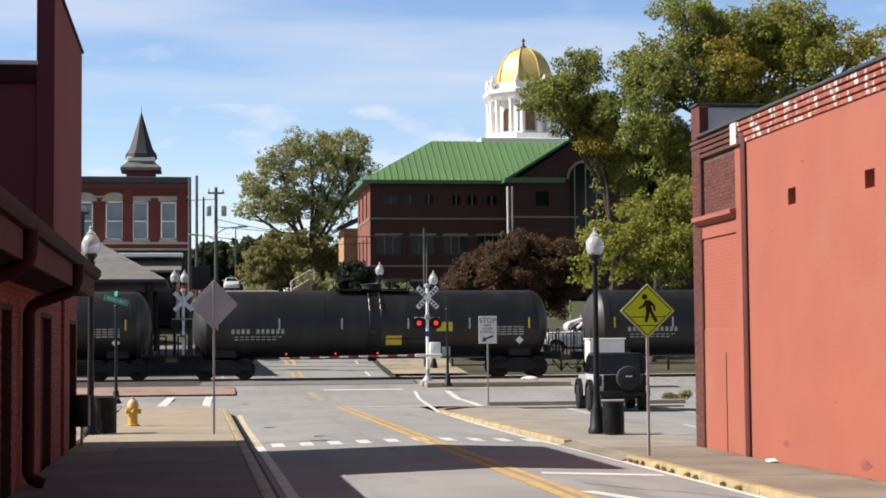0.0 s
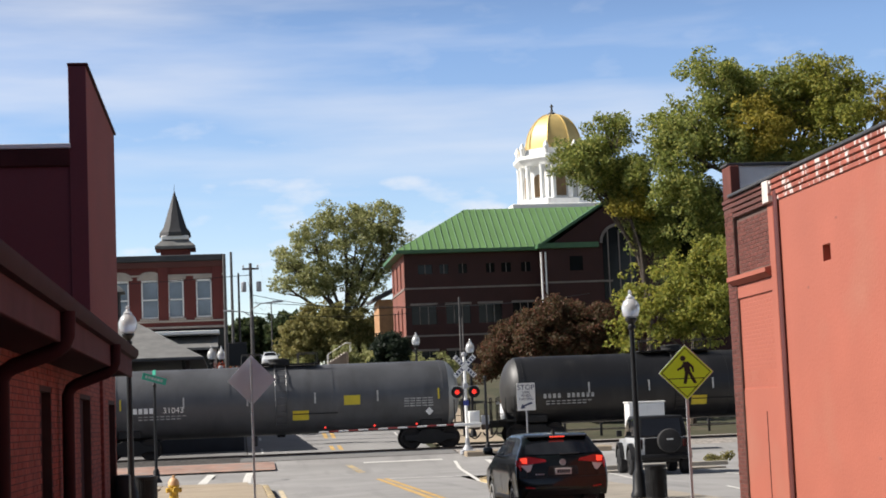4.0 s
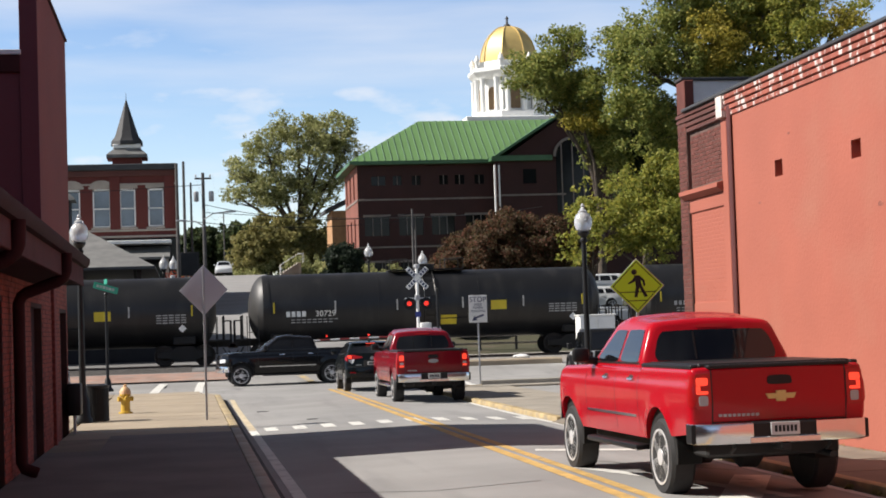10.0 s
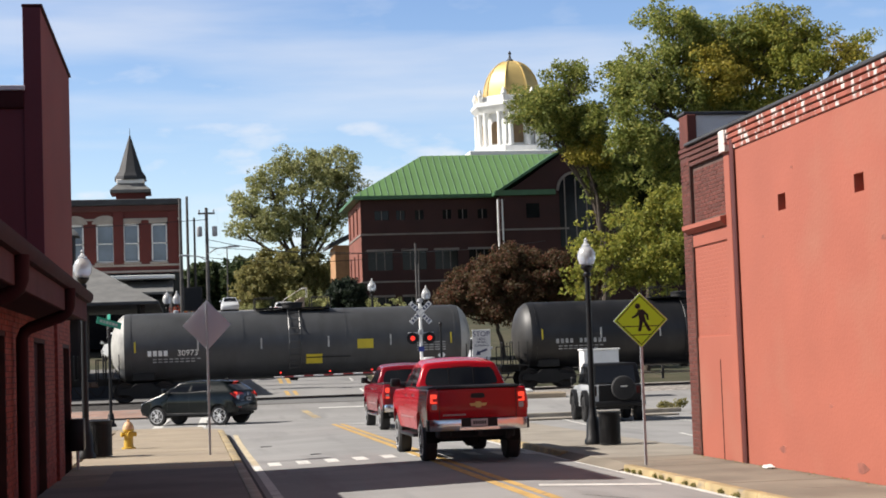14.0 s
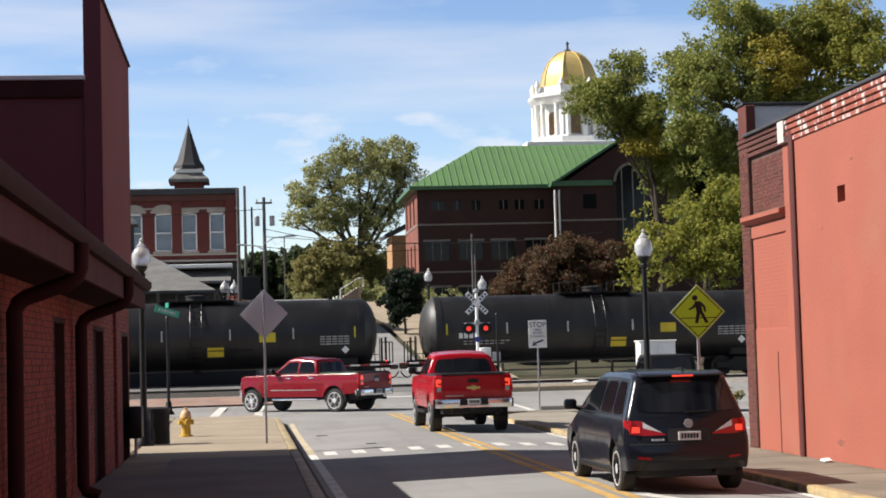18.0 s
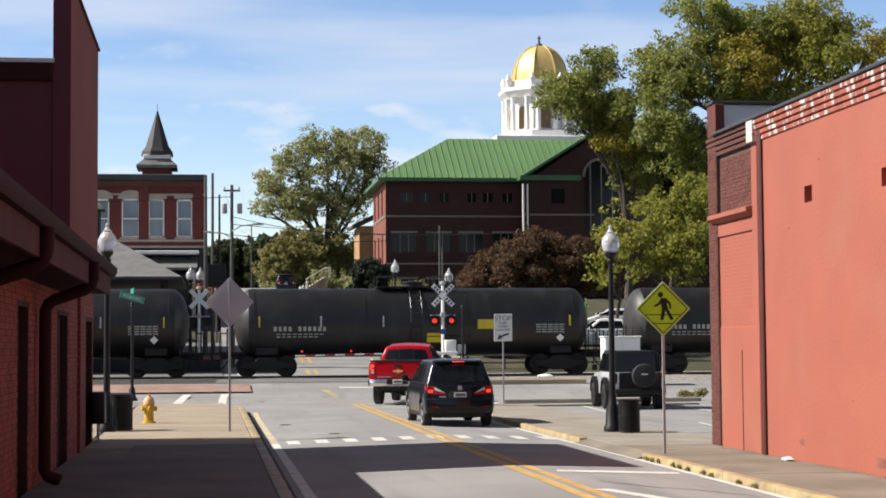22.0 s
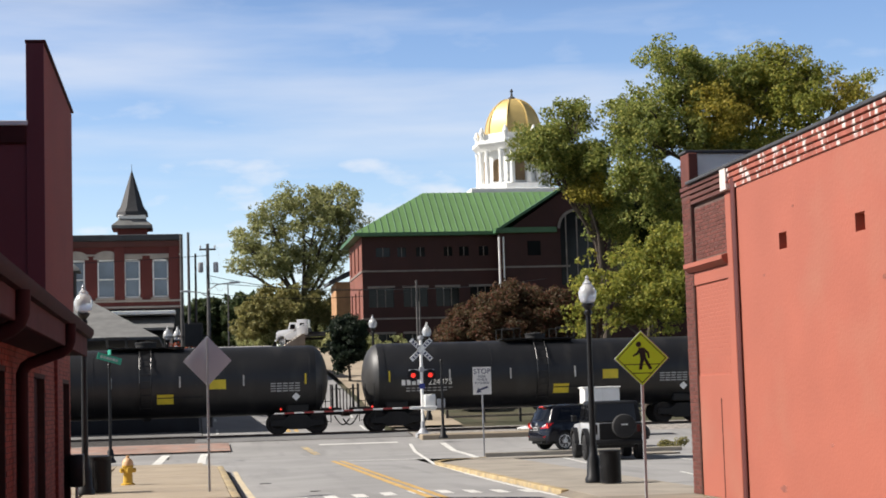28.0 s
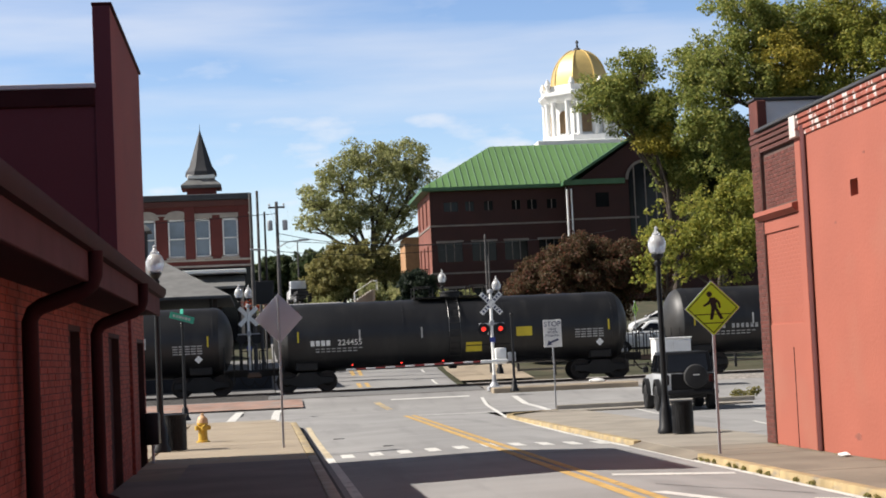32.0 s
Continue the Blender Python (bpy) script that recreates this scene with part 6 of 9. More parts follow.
def off_roader(m):
    car = thing("off_road_car", "white off-road car with black soft top and spare wheel", "off-road car", m)
    h, hw, r = 1.95, 0.80, 0.40
    out = [(-h, 0.55), (-h, 1.15), (0.35, 1.15), (0.5, 1.14), (1.75, 1.08), (1.85, 0.98), (1.85, 0.55), (1.55, 0.5)] + arc(1.2, 0.46, 0.46, 0, 180, 6) + [(0.7, 0.45), (-0.75, 0.45)] + arc(-1.2, 0.46, 0.46, 0, 180, 6)
    part("body", rounded(hull(B(), out, hw, hw - 0.02, 1.0), 0.03), P_SILVER, car)
    part("underbody", box(B(), -0.55, 0.55, -1.8, 1.7, 0.38, 0.7), M_DARK, car)
    out = [(-h + 0.02, 1.15), (-h + 0.14, 1.80), (0.3, 1.82), (0.72, 1.15)]
    part("soft_top", rounded(hull(B(), out, hw - 0.02, hw - 0.12, 1.15), 0.05), M_BLACK, car, "black fabric soft top")
    part("tailgate", box(B(), -0.54, 0.77, -h - 0.03, -h + 0.03, 0.56, 1.14, 0.02), M_BLACK, car, "dark tailgate")
    part("windshield", quad_panel(B(), ((0.7, 0.745, 1.18), (-0.7, 0.745, 1.18), (-0.66, 0.36, 1.76), (0.66, 0.36, 1.76)), 0.04, 0.96, 0.05, 0.95, 0.02), M_GLASS, car)
    part("rear_window", quad_panel(B(), ((-0.62, -h + 0.03, 1.2), (0.62, -h + 0.03, 1.2), (0.58, -h + 0.13, 1.72), (-0.58, -h + 0.13, 1.72)), 0, 1, 0, 1, 0.02), M_GLASS, car)
    spare = part("spare_wheel", lathe(B(), [(0.18, -h - 0.06), (0.35, -h - 0.06), (0.37, -h - 0.12), (0.37, -h - 0.23), (0.345, -h - 0.28), (0.20, -h - 0.30)], 26, Matrix.Translation((0.20, 0, 1.04)), "y"), M_TYRE, car, "spare wheel in a black cover")
    part("badge", box(B(), 0.10, 0.30, -h - 0.315, -h - 0.305, 1.07, 1.11), M_LETTER, spare)
    part("rear_bumper", box(B(), -0.78, 0.78, -h - 0.12, -h + 0.05, 0.48, 0.64, 0.04, 2), M_BLACK, car)
    part("front_bumper", box(B(), -0.78, 0.78, 1.85, 2.02, 0.48, 0.66, 0.04, 2), M_BLACK, car)
    for s in (-1, 1):
        part("tail_light", box(B(), s * 0.70 - 0.07, s * 0.70 + 0.07, -h - 0.055, -h + 0.05, 0.85, 1.08, 0.02), M_LENS_DK, car, "dark square tail light")
        part("light_surround", box(B(), s * 0.70 - 0.11, s * 0.70 + 0.10, -h - 0.04, -h + 0.05, 0.80, 1.12, 0.02), M_BLACK, car)
        part("fender_flare", rounded(prism(B(), arc(-1.2, 0.44, 0.55, 5, 175, 8) + arc(-1.2, 0.44, 0.47, 175, 5, 8), s * 0.76, s * 0.95, "x"), 0.015), M_BLACK, car)
        part("fender_flare", rounded(prism(B(), arc(1.2, 0.44, 0.55, 5, 175, 8) + arc(1.2, 0.44, 0.47, 175, 5, 8), s * 0.76, s * 0.95, "x"), 0.015), M_BLACK, car)
        part("wing_mirror", box(B(), s * 0.95 - 0.09, s * 0.95 + 0.09, 0.55, 0.66, 1.18, 1.38, 0.03), M_BLACK, car)
        part("side_window", quad_panel(B(), [(s * 0.785, -0.45 if s > 0 else 0.55, 1.2), (s * 0.785, 0.55 if s > 0 else -0.45, 1.2), (s * 0.705, 0.3 if s > 0 else -0.45, 1.72), (s * 0.705, -0.45 if s > 0 else 0.3, 1.72)], 0, 1, 0, 1, 0.02), M_GLASS, car)
        part("side_window", quad_panel(B(), [(s * 0.785, -1.8 if s > 0 else -0.6, 1.2), (s * 0.785, -0.6 if s > 0 else -1.8, 1.2), (s * 0.705, -0.6 if s > 0 else -1.7, 1.72), (s * 0.705, -1.7 if s > 0 else -0.6, 1.72)], 0, 1, 0, 1, 0.02), M_GLASS, car)
        for y in (1.2, -1.2):
            wheel(car, s * 0.80, y, r, 0.27, M_BLACK, 5)
    return car


def flatbed_truck(m):
    car = thing("flatbed_truck", "white conventional-cab flatbed truck with a sleeper and dark deck", "truck", m)
    out = [(1.6, 0.75), (1.6, 2.95), (2.6, 3.0), (2.85, 2.1), (4.1, 1.95), (4.4, 1.7), (4.45, 0.7)] + arc(3.6, 0.6, 0.6, 10, 170, 6)
    part("cab", rounded(hull(B(), out, 1.15, 1.0, 1.2), 0.06), P_WHITE, car, "white cab with a long bonnet")
    part("sleeper", rounded(box(B(), -1.15, 1.15, 0.25, 1.62, 0.95, 3.35), 0.10), P_WHITE, car, "tall white sleeper box")
    for s in (-1, 1):
        part("sleeper_window", box(B(), s * 1.15 - 0.012, s * 1.15 + 0.012, 0.6, 1.2, 2.55, 2.85, 0.01), M_GLASS, car)
    part("windshield", quad_panel(B(), ((0.98, 2.83, 2.15), (-0.98, 2.83, 2.15), (-0.92, 2.6, 2.9), (0.92, 2.6, 2.9)), 0, 1, 0, 1, 0.03), M_GLASS, car)
    for s in (-1, 1):
        q = [Vector((s * 1.115, y, z)) for y, z in ((1.85, 2.1), (2.6, 2.1), (2.45, 2.75), (1.85, 2.75))]
        part("side_window", quad_panel(B(), q if s > 0 else [q[1], q[0], q[3], q[2]], 0, 1, 0, 1, 0.03), M_GLASS, car)
        part("exhaust_stack", rod(B(), (s * 0.95, 1.45, 0.9), (s * 0.95, 1.45, 3.3), 0.08, n=10), M_CHROME, car)
        part("headlight", box(B(), s * 0.85 - 0.15, s * 0.85 + 0.15, 4.35, 4.48, 1.0, 1.2, 0.02), M_CLEAR, car)
    part("chassis", box(B(), -0.45, 0.45, -4.4, 4.2, 0.65, 0.95), M_DARK, car)
    part("deck", box(B(), -1.2, 1.2, -4.5, 1.2, 1.1, 1.28, 0.02), M_DARK, car, "dark flat deck")
    part("headboard", box(B(), -1.2, 1.2, 0.05, 0.17, 1.28, 2.2, 0.02), M_DARK, car)
    part("load", box(B(), -0.8, 0.8, -3.4, 0.2, 1.285, 1.7, 0.05), M_STEEL_DK, car, "dark load on the deck")
    part("front_bumper", box(B(), -1.15, 1.15, 4.4, 4.6, 0.5, 0.8, 0.03), M_CHROME, car)
    for s in (-1, 1):
        for y in (3.6, -2.6, -3.75):
            wheel(car, s * 1.0, y, 0.5, 0.3, M_RIM, 8)
    return car


red_pickup = pickup("pickup_truck", "bright red crew-cab pickup with chrome bumper and black bed cover", P_RED, pose(6.2, -30, 0), 5.85, 2.03, 2.03, lift=0.20, r=0.44)
ruby_pickup = pickup("pickup_truck", "ruby red crew-cab pickup with chrome bumper", P_RED2, pose(6.2, -30, 0), 5.9, 2.02, 1.98, lift=0.14, r=0.42, lamp="oval", board=M_CHROME)
suv = hatch("crossover_car", "near-black green crossover with lit brake lights", P_DKGREEN, pose(6.2, -30, 0), 4.3, 1.78, 1.62, rake=0.62, r=0.35, lift=0.16, belt=0.22)
minivan = hatch("minivan", "near-black blue minivan with lit tail lights", P_DKBLUE, pose(6.2, -30, 0), 4.68, 1.76, 1.67, kind="minivan", rake=0.30, nose=0.85, lamp="low", lift=0.04)
dark_truck = pickup("pickup_truck", "black crew-cab pickup with dark wheels", P_BLACK, pose(40, 63, 0), 5.4, 1.9, 1.86, brake=M_TAIL, bed_cover=False, lift=0.06, r=0.40, lamp="oval")
white_car = hatch("hatchback_car", "white hatchback with tall red tail lights", P_WHITE, pose(-5, 66, 0), 4.2, 1.78, 1.55, kind="car", lamp="high")
silver_car = hatch("hatchback_car", "silver car waiting on the hill road", P_SILVER, pose(4.15, 190, 0), 4.4, 1.78, 1.5, brake=M_TAIL, kind="car")
hill_car = hatch("hatchback_car", "white car driving up the hill road", P_WHITE, pose(8.2, 120, 0), 4.4, 1.78, 1.5, brake=M_TAIL, kind="car")
hill_suv = hatch("crossover_car", "dark crossover driving up the hill road", P_DKBLUE, pose(7, 115, 0), 4.6, 1.85, 1.7, brake=M_TAIL)
flatbed = flatbed_truck(pose(45, 160, 0))
flatbed.scale = (0.8, 0.8, 0.8)
off_roader(pose(13.12, 52.9, -0.02, 0, 0, -5))


# ---- street furniture ----
def stuff(ob):
    ob["kind"] = "stuff"
    return ob


def street_lamp(m, label="black cast lamp post with a frosted acorn globe"):
    lamp = thing("street_lamp", label, "street lamp", m, "acorn street lamps")
    part("base", lathe(B(), [(0.21, 0), (0.21, 0.08), (0.17, 0.14), (0.15, 0.5), (0.10, 0.62), (0.085, 0.8)], 14), M_BLACK, lamp)
    part("pole", rod(B(), (0, 0, 0.78), (0, 0, 3.78), 0.075, 0.055, 12), M_BLACK, lamp)
    part("capital", lathe(B(), [(0.06, 3.74), (0.09, 3.78), (0.09, 3.82), (0.06, 3.86), (0.14, 3.96), (0.14, 4.0)], 14), M_BLACK, lamp)
    part("globe", lathe(B(), [(0.10, 4.0), (0.165, 4.04), (0.205, 4.16), (0.20, 4.28), (0.155, 4.38), (0.10, 4.43)], 18), M_GLOBE, lamp, "frosted acorn globe")
    part("finial", lathe(B(), [(0.10, 4.42), (0.105, 4.46), (0.06, 4.50), (0.035, 4.55), (0.05, 4.58), (0.01, 4.64)], 12), M_GLOBE, lamp)
    return lamp


lamp = street_lamp(pose(8.92, 37.3, 0.04))
for x, y, z in ((-2.3, 38.4, 0.13), (11.95, 85.2, 0.62), (10.7, 99, 1.4), (-1.1, 91, 1.0), (-0.6, 93, 1.05)):
    copy_thing(lamp, pose(x, y, z) @ Matrix.Scale(1.0 if y < 80 else 1.23 if y > 95 else 1.15, 4))


def disc_sign_post(x, y, h, z, blades):
    post = thing("sign_post", "black fluted post with a ball finial", "sign post", pose(x, y, z))
    part("base", lathe(B(), [(0.2, 0), (0.2, 0.06), (0.13, 0.16), (0.11, 0.42), (0.07, 0.5)], 12), M_BLACK, post)
    part("pole", rod(B(), (0, 0, 0.45), (0, 0, h - 0.12), 0.06, 0.05, 10), M_BLACK, post)
    part("finial", lathe(B(), [(0.05, h - 0.16), (0.075, h - 0.12), (0.05, h - 0.09), (0.085, h - 0.03), (0.05, h + 0.03), (0.01, h + 0.06)], 12), M_BLACK, post)
    if blades:
        blade = part("street_name_blade", box(B(), -0.48, 0.48, -0.012, 0.012, h + 0.08, h + 0.32, 0.01), M_GREEN_SIGN, post, "green street name blade")
        blade.matrix_basis = Matrix.Translation((0, 0, h + 0.2)) @ pose(0, 0, 0, 0, 15, 25) @ Matrix.Translation((0, 0, -h - 0.2))
        bm = B()
        for i in range(6):
            box(bm, -0.36 + i * 0.12, -0.27 + i * 0.12, -0.017, 0.017, h + 0.15, h + 0.25)
        stuff(part("legend", bm, M_LETTER_DIM, blade))
        b2 = part("street_name_blade", box(B(), -0.40, 0.40, -0.012, 0.012, h + 0.33, h + 0.52, 0.01), M_GREEN_SIGN, post, "green street name blade")
        b2.matrix_basis = pose(0, 0, 0, 0, 0, 100)
    return post


disc_sign_post(-2.85, 62.6, 3.55, 0.08, True)
disc_sign_post(10.45, 70.4, 3.25, 0.40, False)


def diamond_sign(m, label, face, pictogram=True):
    sign = thing("warning_sign", label, "road sign", m)
    part("post", box(B(), -0.024, 0.024, -0.02, 0.02, -0.1, 2.98, 0.004), M_GALV, sign, "galvanised channel post")
    r = 0.495
    c = 2.54
    yp = -0.034 if pictogram else 0.021
    part("plate", rounded(prism(B(), [(0, c - r), (r, c), (0, c + r), (-r, c)], yp, yp + 0.008, "y"), 0.003), M_ALU, sign)
    if not pictogram:
        for z in (c - 0.22, c + 0.22):
            part("bolt", rod(B(), (0, -0.03, z), (0, -0.018, z), 0.012, n=8), M_GALV, sign)
    if pictogram:
        part("face", prism(B(), [(0, c - r + 0.015), (r - 0.015, c), (0, c + r - 0.015), (-r + 0.015, c)], -0.04, -0.034, "y"), face, sign, "fluorescent yellow face")
        bm = B()
        for a, b in (((0, -1), (1, 0)), ((1, 0), (0, 1)), ((0, 1), (-1, 0)), ((-1, 0), (0, -1))):
            k, w = r - 0.05, r - 0.07
            prism(bm, [(a[0] * k, c + a[1] * k), (b[0] * k, c + b[1] * k), (b[0] * w, c + b[1] * w), (a[0] * w, c + a[1] * w)], -0.044, -0.039, "y")
        part("border", bm, M_BLACK, sign)
        # plain strokes of the crossing symbol
        strokes = {"symbol_dot": [(-0.045 + 0.05 * math.cos(a), c + 0.25 + 0.05 * math.sin(a)) for a in [i * math.pi / 5 for i in range(10)]],
                   "symbol_trunk": [(-0.05, c + 0.19), (0.05, c + 0.19), (0.09, c - 0.0), (-0.02, c - 0.02)],
                   "symbol_bar": [(0.05, c + 0.19), (0.14, c + 0.10), (0.15, c + 0.0), (0.115, c + 0.0), (0.10, c + 0.08), (0.04, c + 0.13)],
                   "symbol_bar.001": [(-0.04, c + 0.17), (-0.09, c + 0.10), (-0.16, c + 0.06), (-0.15, c + 0.03), (-0.06, c + 0.07), (-0.01, c + 0.12)],
                   "symbol_leg": [(-0.02, c - 0.0), (0.05, c - 0.0), (0.0, c - 0.2), (-0.055, c - 0.2)],
                   "symbol_leg.001": [(0.03, c - 0.0), (0.09, c + 0.0), (0.19, c - 0.19), (0.13, c - 0.2)],
                   "symbol_line": [(-0.32, c - 0.10), (0.32, c - 0.10), (0.32, c - 0.115), (-0.32, c - 0.115)],
                   "symbol_line.001": [(-0.19, c - 0.255), (0.19, c - 0.255), (0.19, c - 0.27), (-0.19, c - 0.27)]}
        for nm, ring in strokes.items():
            part(nm.split(".")[0], prism(B(), ring, -0.0445, -0.0395, "y"), M_BLACK, sign)
    return sign


diamond_sign(pose(7.98, 29.45, 0.06, 0, 0, -4), "yellow diamond pedestrian crossing sign on a thin post", M_SIGN_Y)
diamond_sign(pose(0.40, 37.7, 0.13, 0, 0, 0.5) @ Matrix.Diagonal((1.07, 1.0, 1.12, 1)), "bare grey back of a diamond sign on a post", M_ALU, False)
diamond_sign(pose(9.95, 93, gz(9.95, 93) - 0.66, 0, 0, 0), "small yellow diamond sign beyond the tracks", M_SIGN_Y)
diamond_sign(pose(20.55, 92, 1.6, 0, 0, 60), "yellow diamond sign turned edge-on beyond the tracks", M_SIGN_Y)

# stop-here sign
sign = thing("stop_here_sign", "white stop-here sign with black lettering and arrow", "road sign", pose(9.5, 55.0, 0.1, 0, 0, -3))
part("post", box(B(), -0.025, 0.025, -0.02, 0.02, 0, 2.9, 0.004), M_GALV, sign)
part("plate", box(B(), -0.30, 0.30, -0.036, -0.026, 2.02, 2.92, 0.004), M_WHITE, sign)
M_INK = mat("sign ink", (0.03, 0.04, 0.10), 0.6, var=0.05, bump=0)


for txt, size, z in (("STOP", 0.235, 2.70), ("HERE", 0.11, 2.575), ("WHEN", 0.11, 2.47), ("FLASHING", 0.105, 2.365)):
    stuff(words(txt, size, 0, -0.038, z, sign, M_INK, extrude=0.004))
part("arrow", prism(B(), [(-0.2, 2.08), (-0.02, 2.10), (-0.07, 2.15), (0.2, 2.24), (0.17, 2.30), (-0.10, 2.20), (-0.13, 2.25)], -0.039, -0.035, "y"), M_INK, sign)


# crossing signal with its lowered gate
M_RED_PAINT = mat("red reflective band", (0.26, 0.03, 0.03), 0.5, var=0.1)
def crossbuck(parent, y, z, r=0.62):
    for a in (45, -45):
        bd = part("crossbuck_board", box(B(), -r, r, y - 0.012, y + 0.0, -0.105, 0.105, 0.004), M_WHITE, parent, "white crossbuck board")
        bd.matrix_basis = pose(0, 0, z, 0, a, 0) if a > 0 else pose(0, -0.014, z, 0, a, 0)
        bm = B()
        box(bm, -r + 0.03, r - 0.03, y - 0.015, y - 0.010, 0.085, 0.095)
        box(bm, -r + 0.03, r - 0.03, y - 0.015, y - 0.010, -0.095, -0.085)
        for i in range(8):
            x = -r + 0.1 + i * 0.142
            if abs(x + 0.04) > 0.1:
                box(bm, x, x + 0.085, y - 0.016, y - 0.010, -0.06, 0.06)
        stuff(part("legend", bm, M_INK, bd))


def signal(m, gate, label):
    s = thing("crossing_signal", label, "railway signal", m)
    part("footing", box(B(), -0.3, 0.3, -0.3, 0.3, -0.1, 0.1, 0.03), M_GALV, s)
    part("base", lathe(B(), [(0.24, 0.08), (0.22, 0.16), (0.10, 0.3), (0.09, 0.6)], 14), M_GALV, s)
    part("mast", rod(B(), (0, 0, 0.1), (0, 0, 4.1), 0.065, n=14), M_WHITE, s, "white-painted signal mast")
    part("bell", lathe(B(), [(0.05, 4.1), (0.13, 4.16), (0.12, 4.26), (0.03, 4.3)], 14), M_GALV, s)
    crossbuck(s, -0.09, 3.68)
    part("crossarm", box(B(), -0.55, 0.55, -0.05, 0.03, 2.78, 2.84, 0.01), M_GALV, s)
    part("junction_box", box(B(), -0.1, 0.1, -0.12, 0.1, 2.72, 2.95, 0.02), M_GALV, s)
    for x in (-0.37, 0.37):
        part("light_backing", rod(B(), (x, -0.06, 2.58), (x, -0.04, 2.58), 0.255, n=22), M_BLACK, s, "round black light backing")
        lens = part("light_lens", lathe(B(), [(0.10, -0.09), (0.10, -0.065)], 18, Matrix.Translation((x, 0, 2.58)), "y"), M_RED_LAMP, s, "glowing red lens")
        hood = B()
        for i in range(10):
            a0, a1 = radians(-10 + 20 * i), radians(10 + 20 * i)
            p = [(x + 0.12 * math.cos(a), -0.06, 2.58 + 0.12 * math.sin(a)) for a in (a0, a1)]
            sheet(hood, [p[0], p[1], (p[1][0], -0.26, p[1][2]), (p[0][0], -0.26, p[0][2])])
        part("hood", hood, M_BLACK, s)
    part("blue_plate", box(B(), -0.12, 0.12, -0.085, -0.068, 2.0, 2.22, 0.004), mat("blue notice", (0.03, 0.05, 0.25), 0.5), s, "small blue notice plate")
    if gate:
        part("gate_mechanism", box(B(), 0.08, 0.55, -0.25, 0.2, 1.05, 1.75, 0.04, 2), M_WHITE, s, "white gate mechanism box")
        part("counterweight", box(B(), 0.6, 0.95, -0.28, -0.2, 1.15, 1.55, 0.02), M_GALV, s)
        part("gate_bracket", box(B(), -0.6, 0.6, -0.32, -0.24, 1.12, 1.25, 0.02), M_WHITE, s)
        for i in range(14):
            x1 = -0.5 - i * 0.42
            part("gate_arm_band", box(B(), x1 - 0.42, x1, -0.31, -0.27, 1.165 - 0.006 * i, 1.235 - 0.007 * i, 0.006), M_WHITE if i % 2 else M_RED_PAINT, s, "red or white reflective band of the gate arm")
        for x in (-2.2, -4.0, -6.1):
            part("gate_lamp", rod(B(), (x, -0.34, 1.30), (x, -0.24, 1.30), 0.04, n=12), M_RED_LAMP, s, "small red gate lamp")
    return s


signal(pose(9.92, 72.7, 0.50), True, "white railway crossing signal with crossbuck, red lights and lowered gate")
signal(pose(-0.60, 84.2, 0.72) @ Matrix.Rotation(math.pi, 4, "Z"), False, "far railway crossing signal seen from behind")

# bins, hydrant, cabinet
def litter_bin(m):
    b = thing("litter_bin", "black slatted steel litter bin", "litter bin", m, "litter bins")
    part("liner", lathe(B(), [(0.22, 0.05), (0.24, 0.74), (0.20, 0.76)], 18), M_DARK, b)
    slat = None
    for i in range(26):
        a = 2 * math.pi * i / 26
        q = pose(0, 0, 0, 0, 0, math.degrees(a))
        if slat is None:
            slat = part("slat", box(B(), 0.262, 0.274, -0.022, 0.022, 0.03, 0.80, 0.003), M_BLACK, b, at=q)
        else:
            o = new("slat", slat.data)
            o.parent, o.matrix_basis = b, q
    for z in (0.04, 0.42, 0.79):
        part("hoop", lathe(B(), [(0.255, z - 0.025), (0.28, z - 0.025), (0.28, z + 0.025), (0.255, z + 0.025)], 26), M_BLACK, b)
    part("rim", lathe(B(), [(0.20, 0.80), (0.29, 0.80), (0.30, 0.84), (0.21, 0.85)], 26), M_BLACK, b)
    return b


lb = litter_bin(pose(9.16, 36.75, 0.035) @ Matrix.Scale(0.86, 4))
copy_thing(lb, pose(-2.02, 38.9, 0.13) @ Matrix.Scale(1.12, 4))
hyd = thing("fire_hydrant", "yellow fire hydrant with a pale bonnet", "fire hydrant", pose(-1.52, 42.4, 0.13, 0, 0, 20))
part("flange", lathe(B(), [(0.17, 0), (0.17, 0.04), (0.12, 0.05), (0.12, 0.1)], 14), M_HYDRANT, hyd)
part("barrel", lathe(B(), [(0.115, 0.05), (0.11, 0.42), (0.14, 0.44), (0.14, 0.48)], 16), M_HYDRANT, hyd)
part("bonnet", lathe(B(), [(0.14, 0.48), (0.13, 0.56), (0.09, 0.63), (0.04, 0.66), (0.04, 0.71), (0.02, 0.72)], 16), mat("bonnet paint", (0.62, 0.38, 0.20), 0.5), hyd, "orange-tan bonnet")
for a, r, l in ((0, 0.06, 0.2), (180, 0.06, 0.2), (270, 0.08, 0.22)):
    q = pose(0, 0, 0.36, 0, 90, a)
    c = part("nozzle_cap", lathe(B(), [(r * 0.8, 0.05), (r * 0.8, l - 0.07), (r, l - 0.07), (r, l - 0.01), (0.02, l)], 12), M_HYDRANT, hyd)
    c.matrix_basis = Matrix.Translation((0, 0, 0.36)) @ Euler((0, radians(90), radians(a))).to_matrix().to_4x4()
cab = thing("equipment_cabinet", "white metal trackside equipment cabinet", "cabinet", pose(17.35, 71.0, 0.3))
part("body", box(B(), -0.78, 0.78, -0.4, 0.4, 0.12, 2.0, 0.03), M_WHITE, cab)
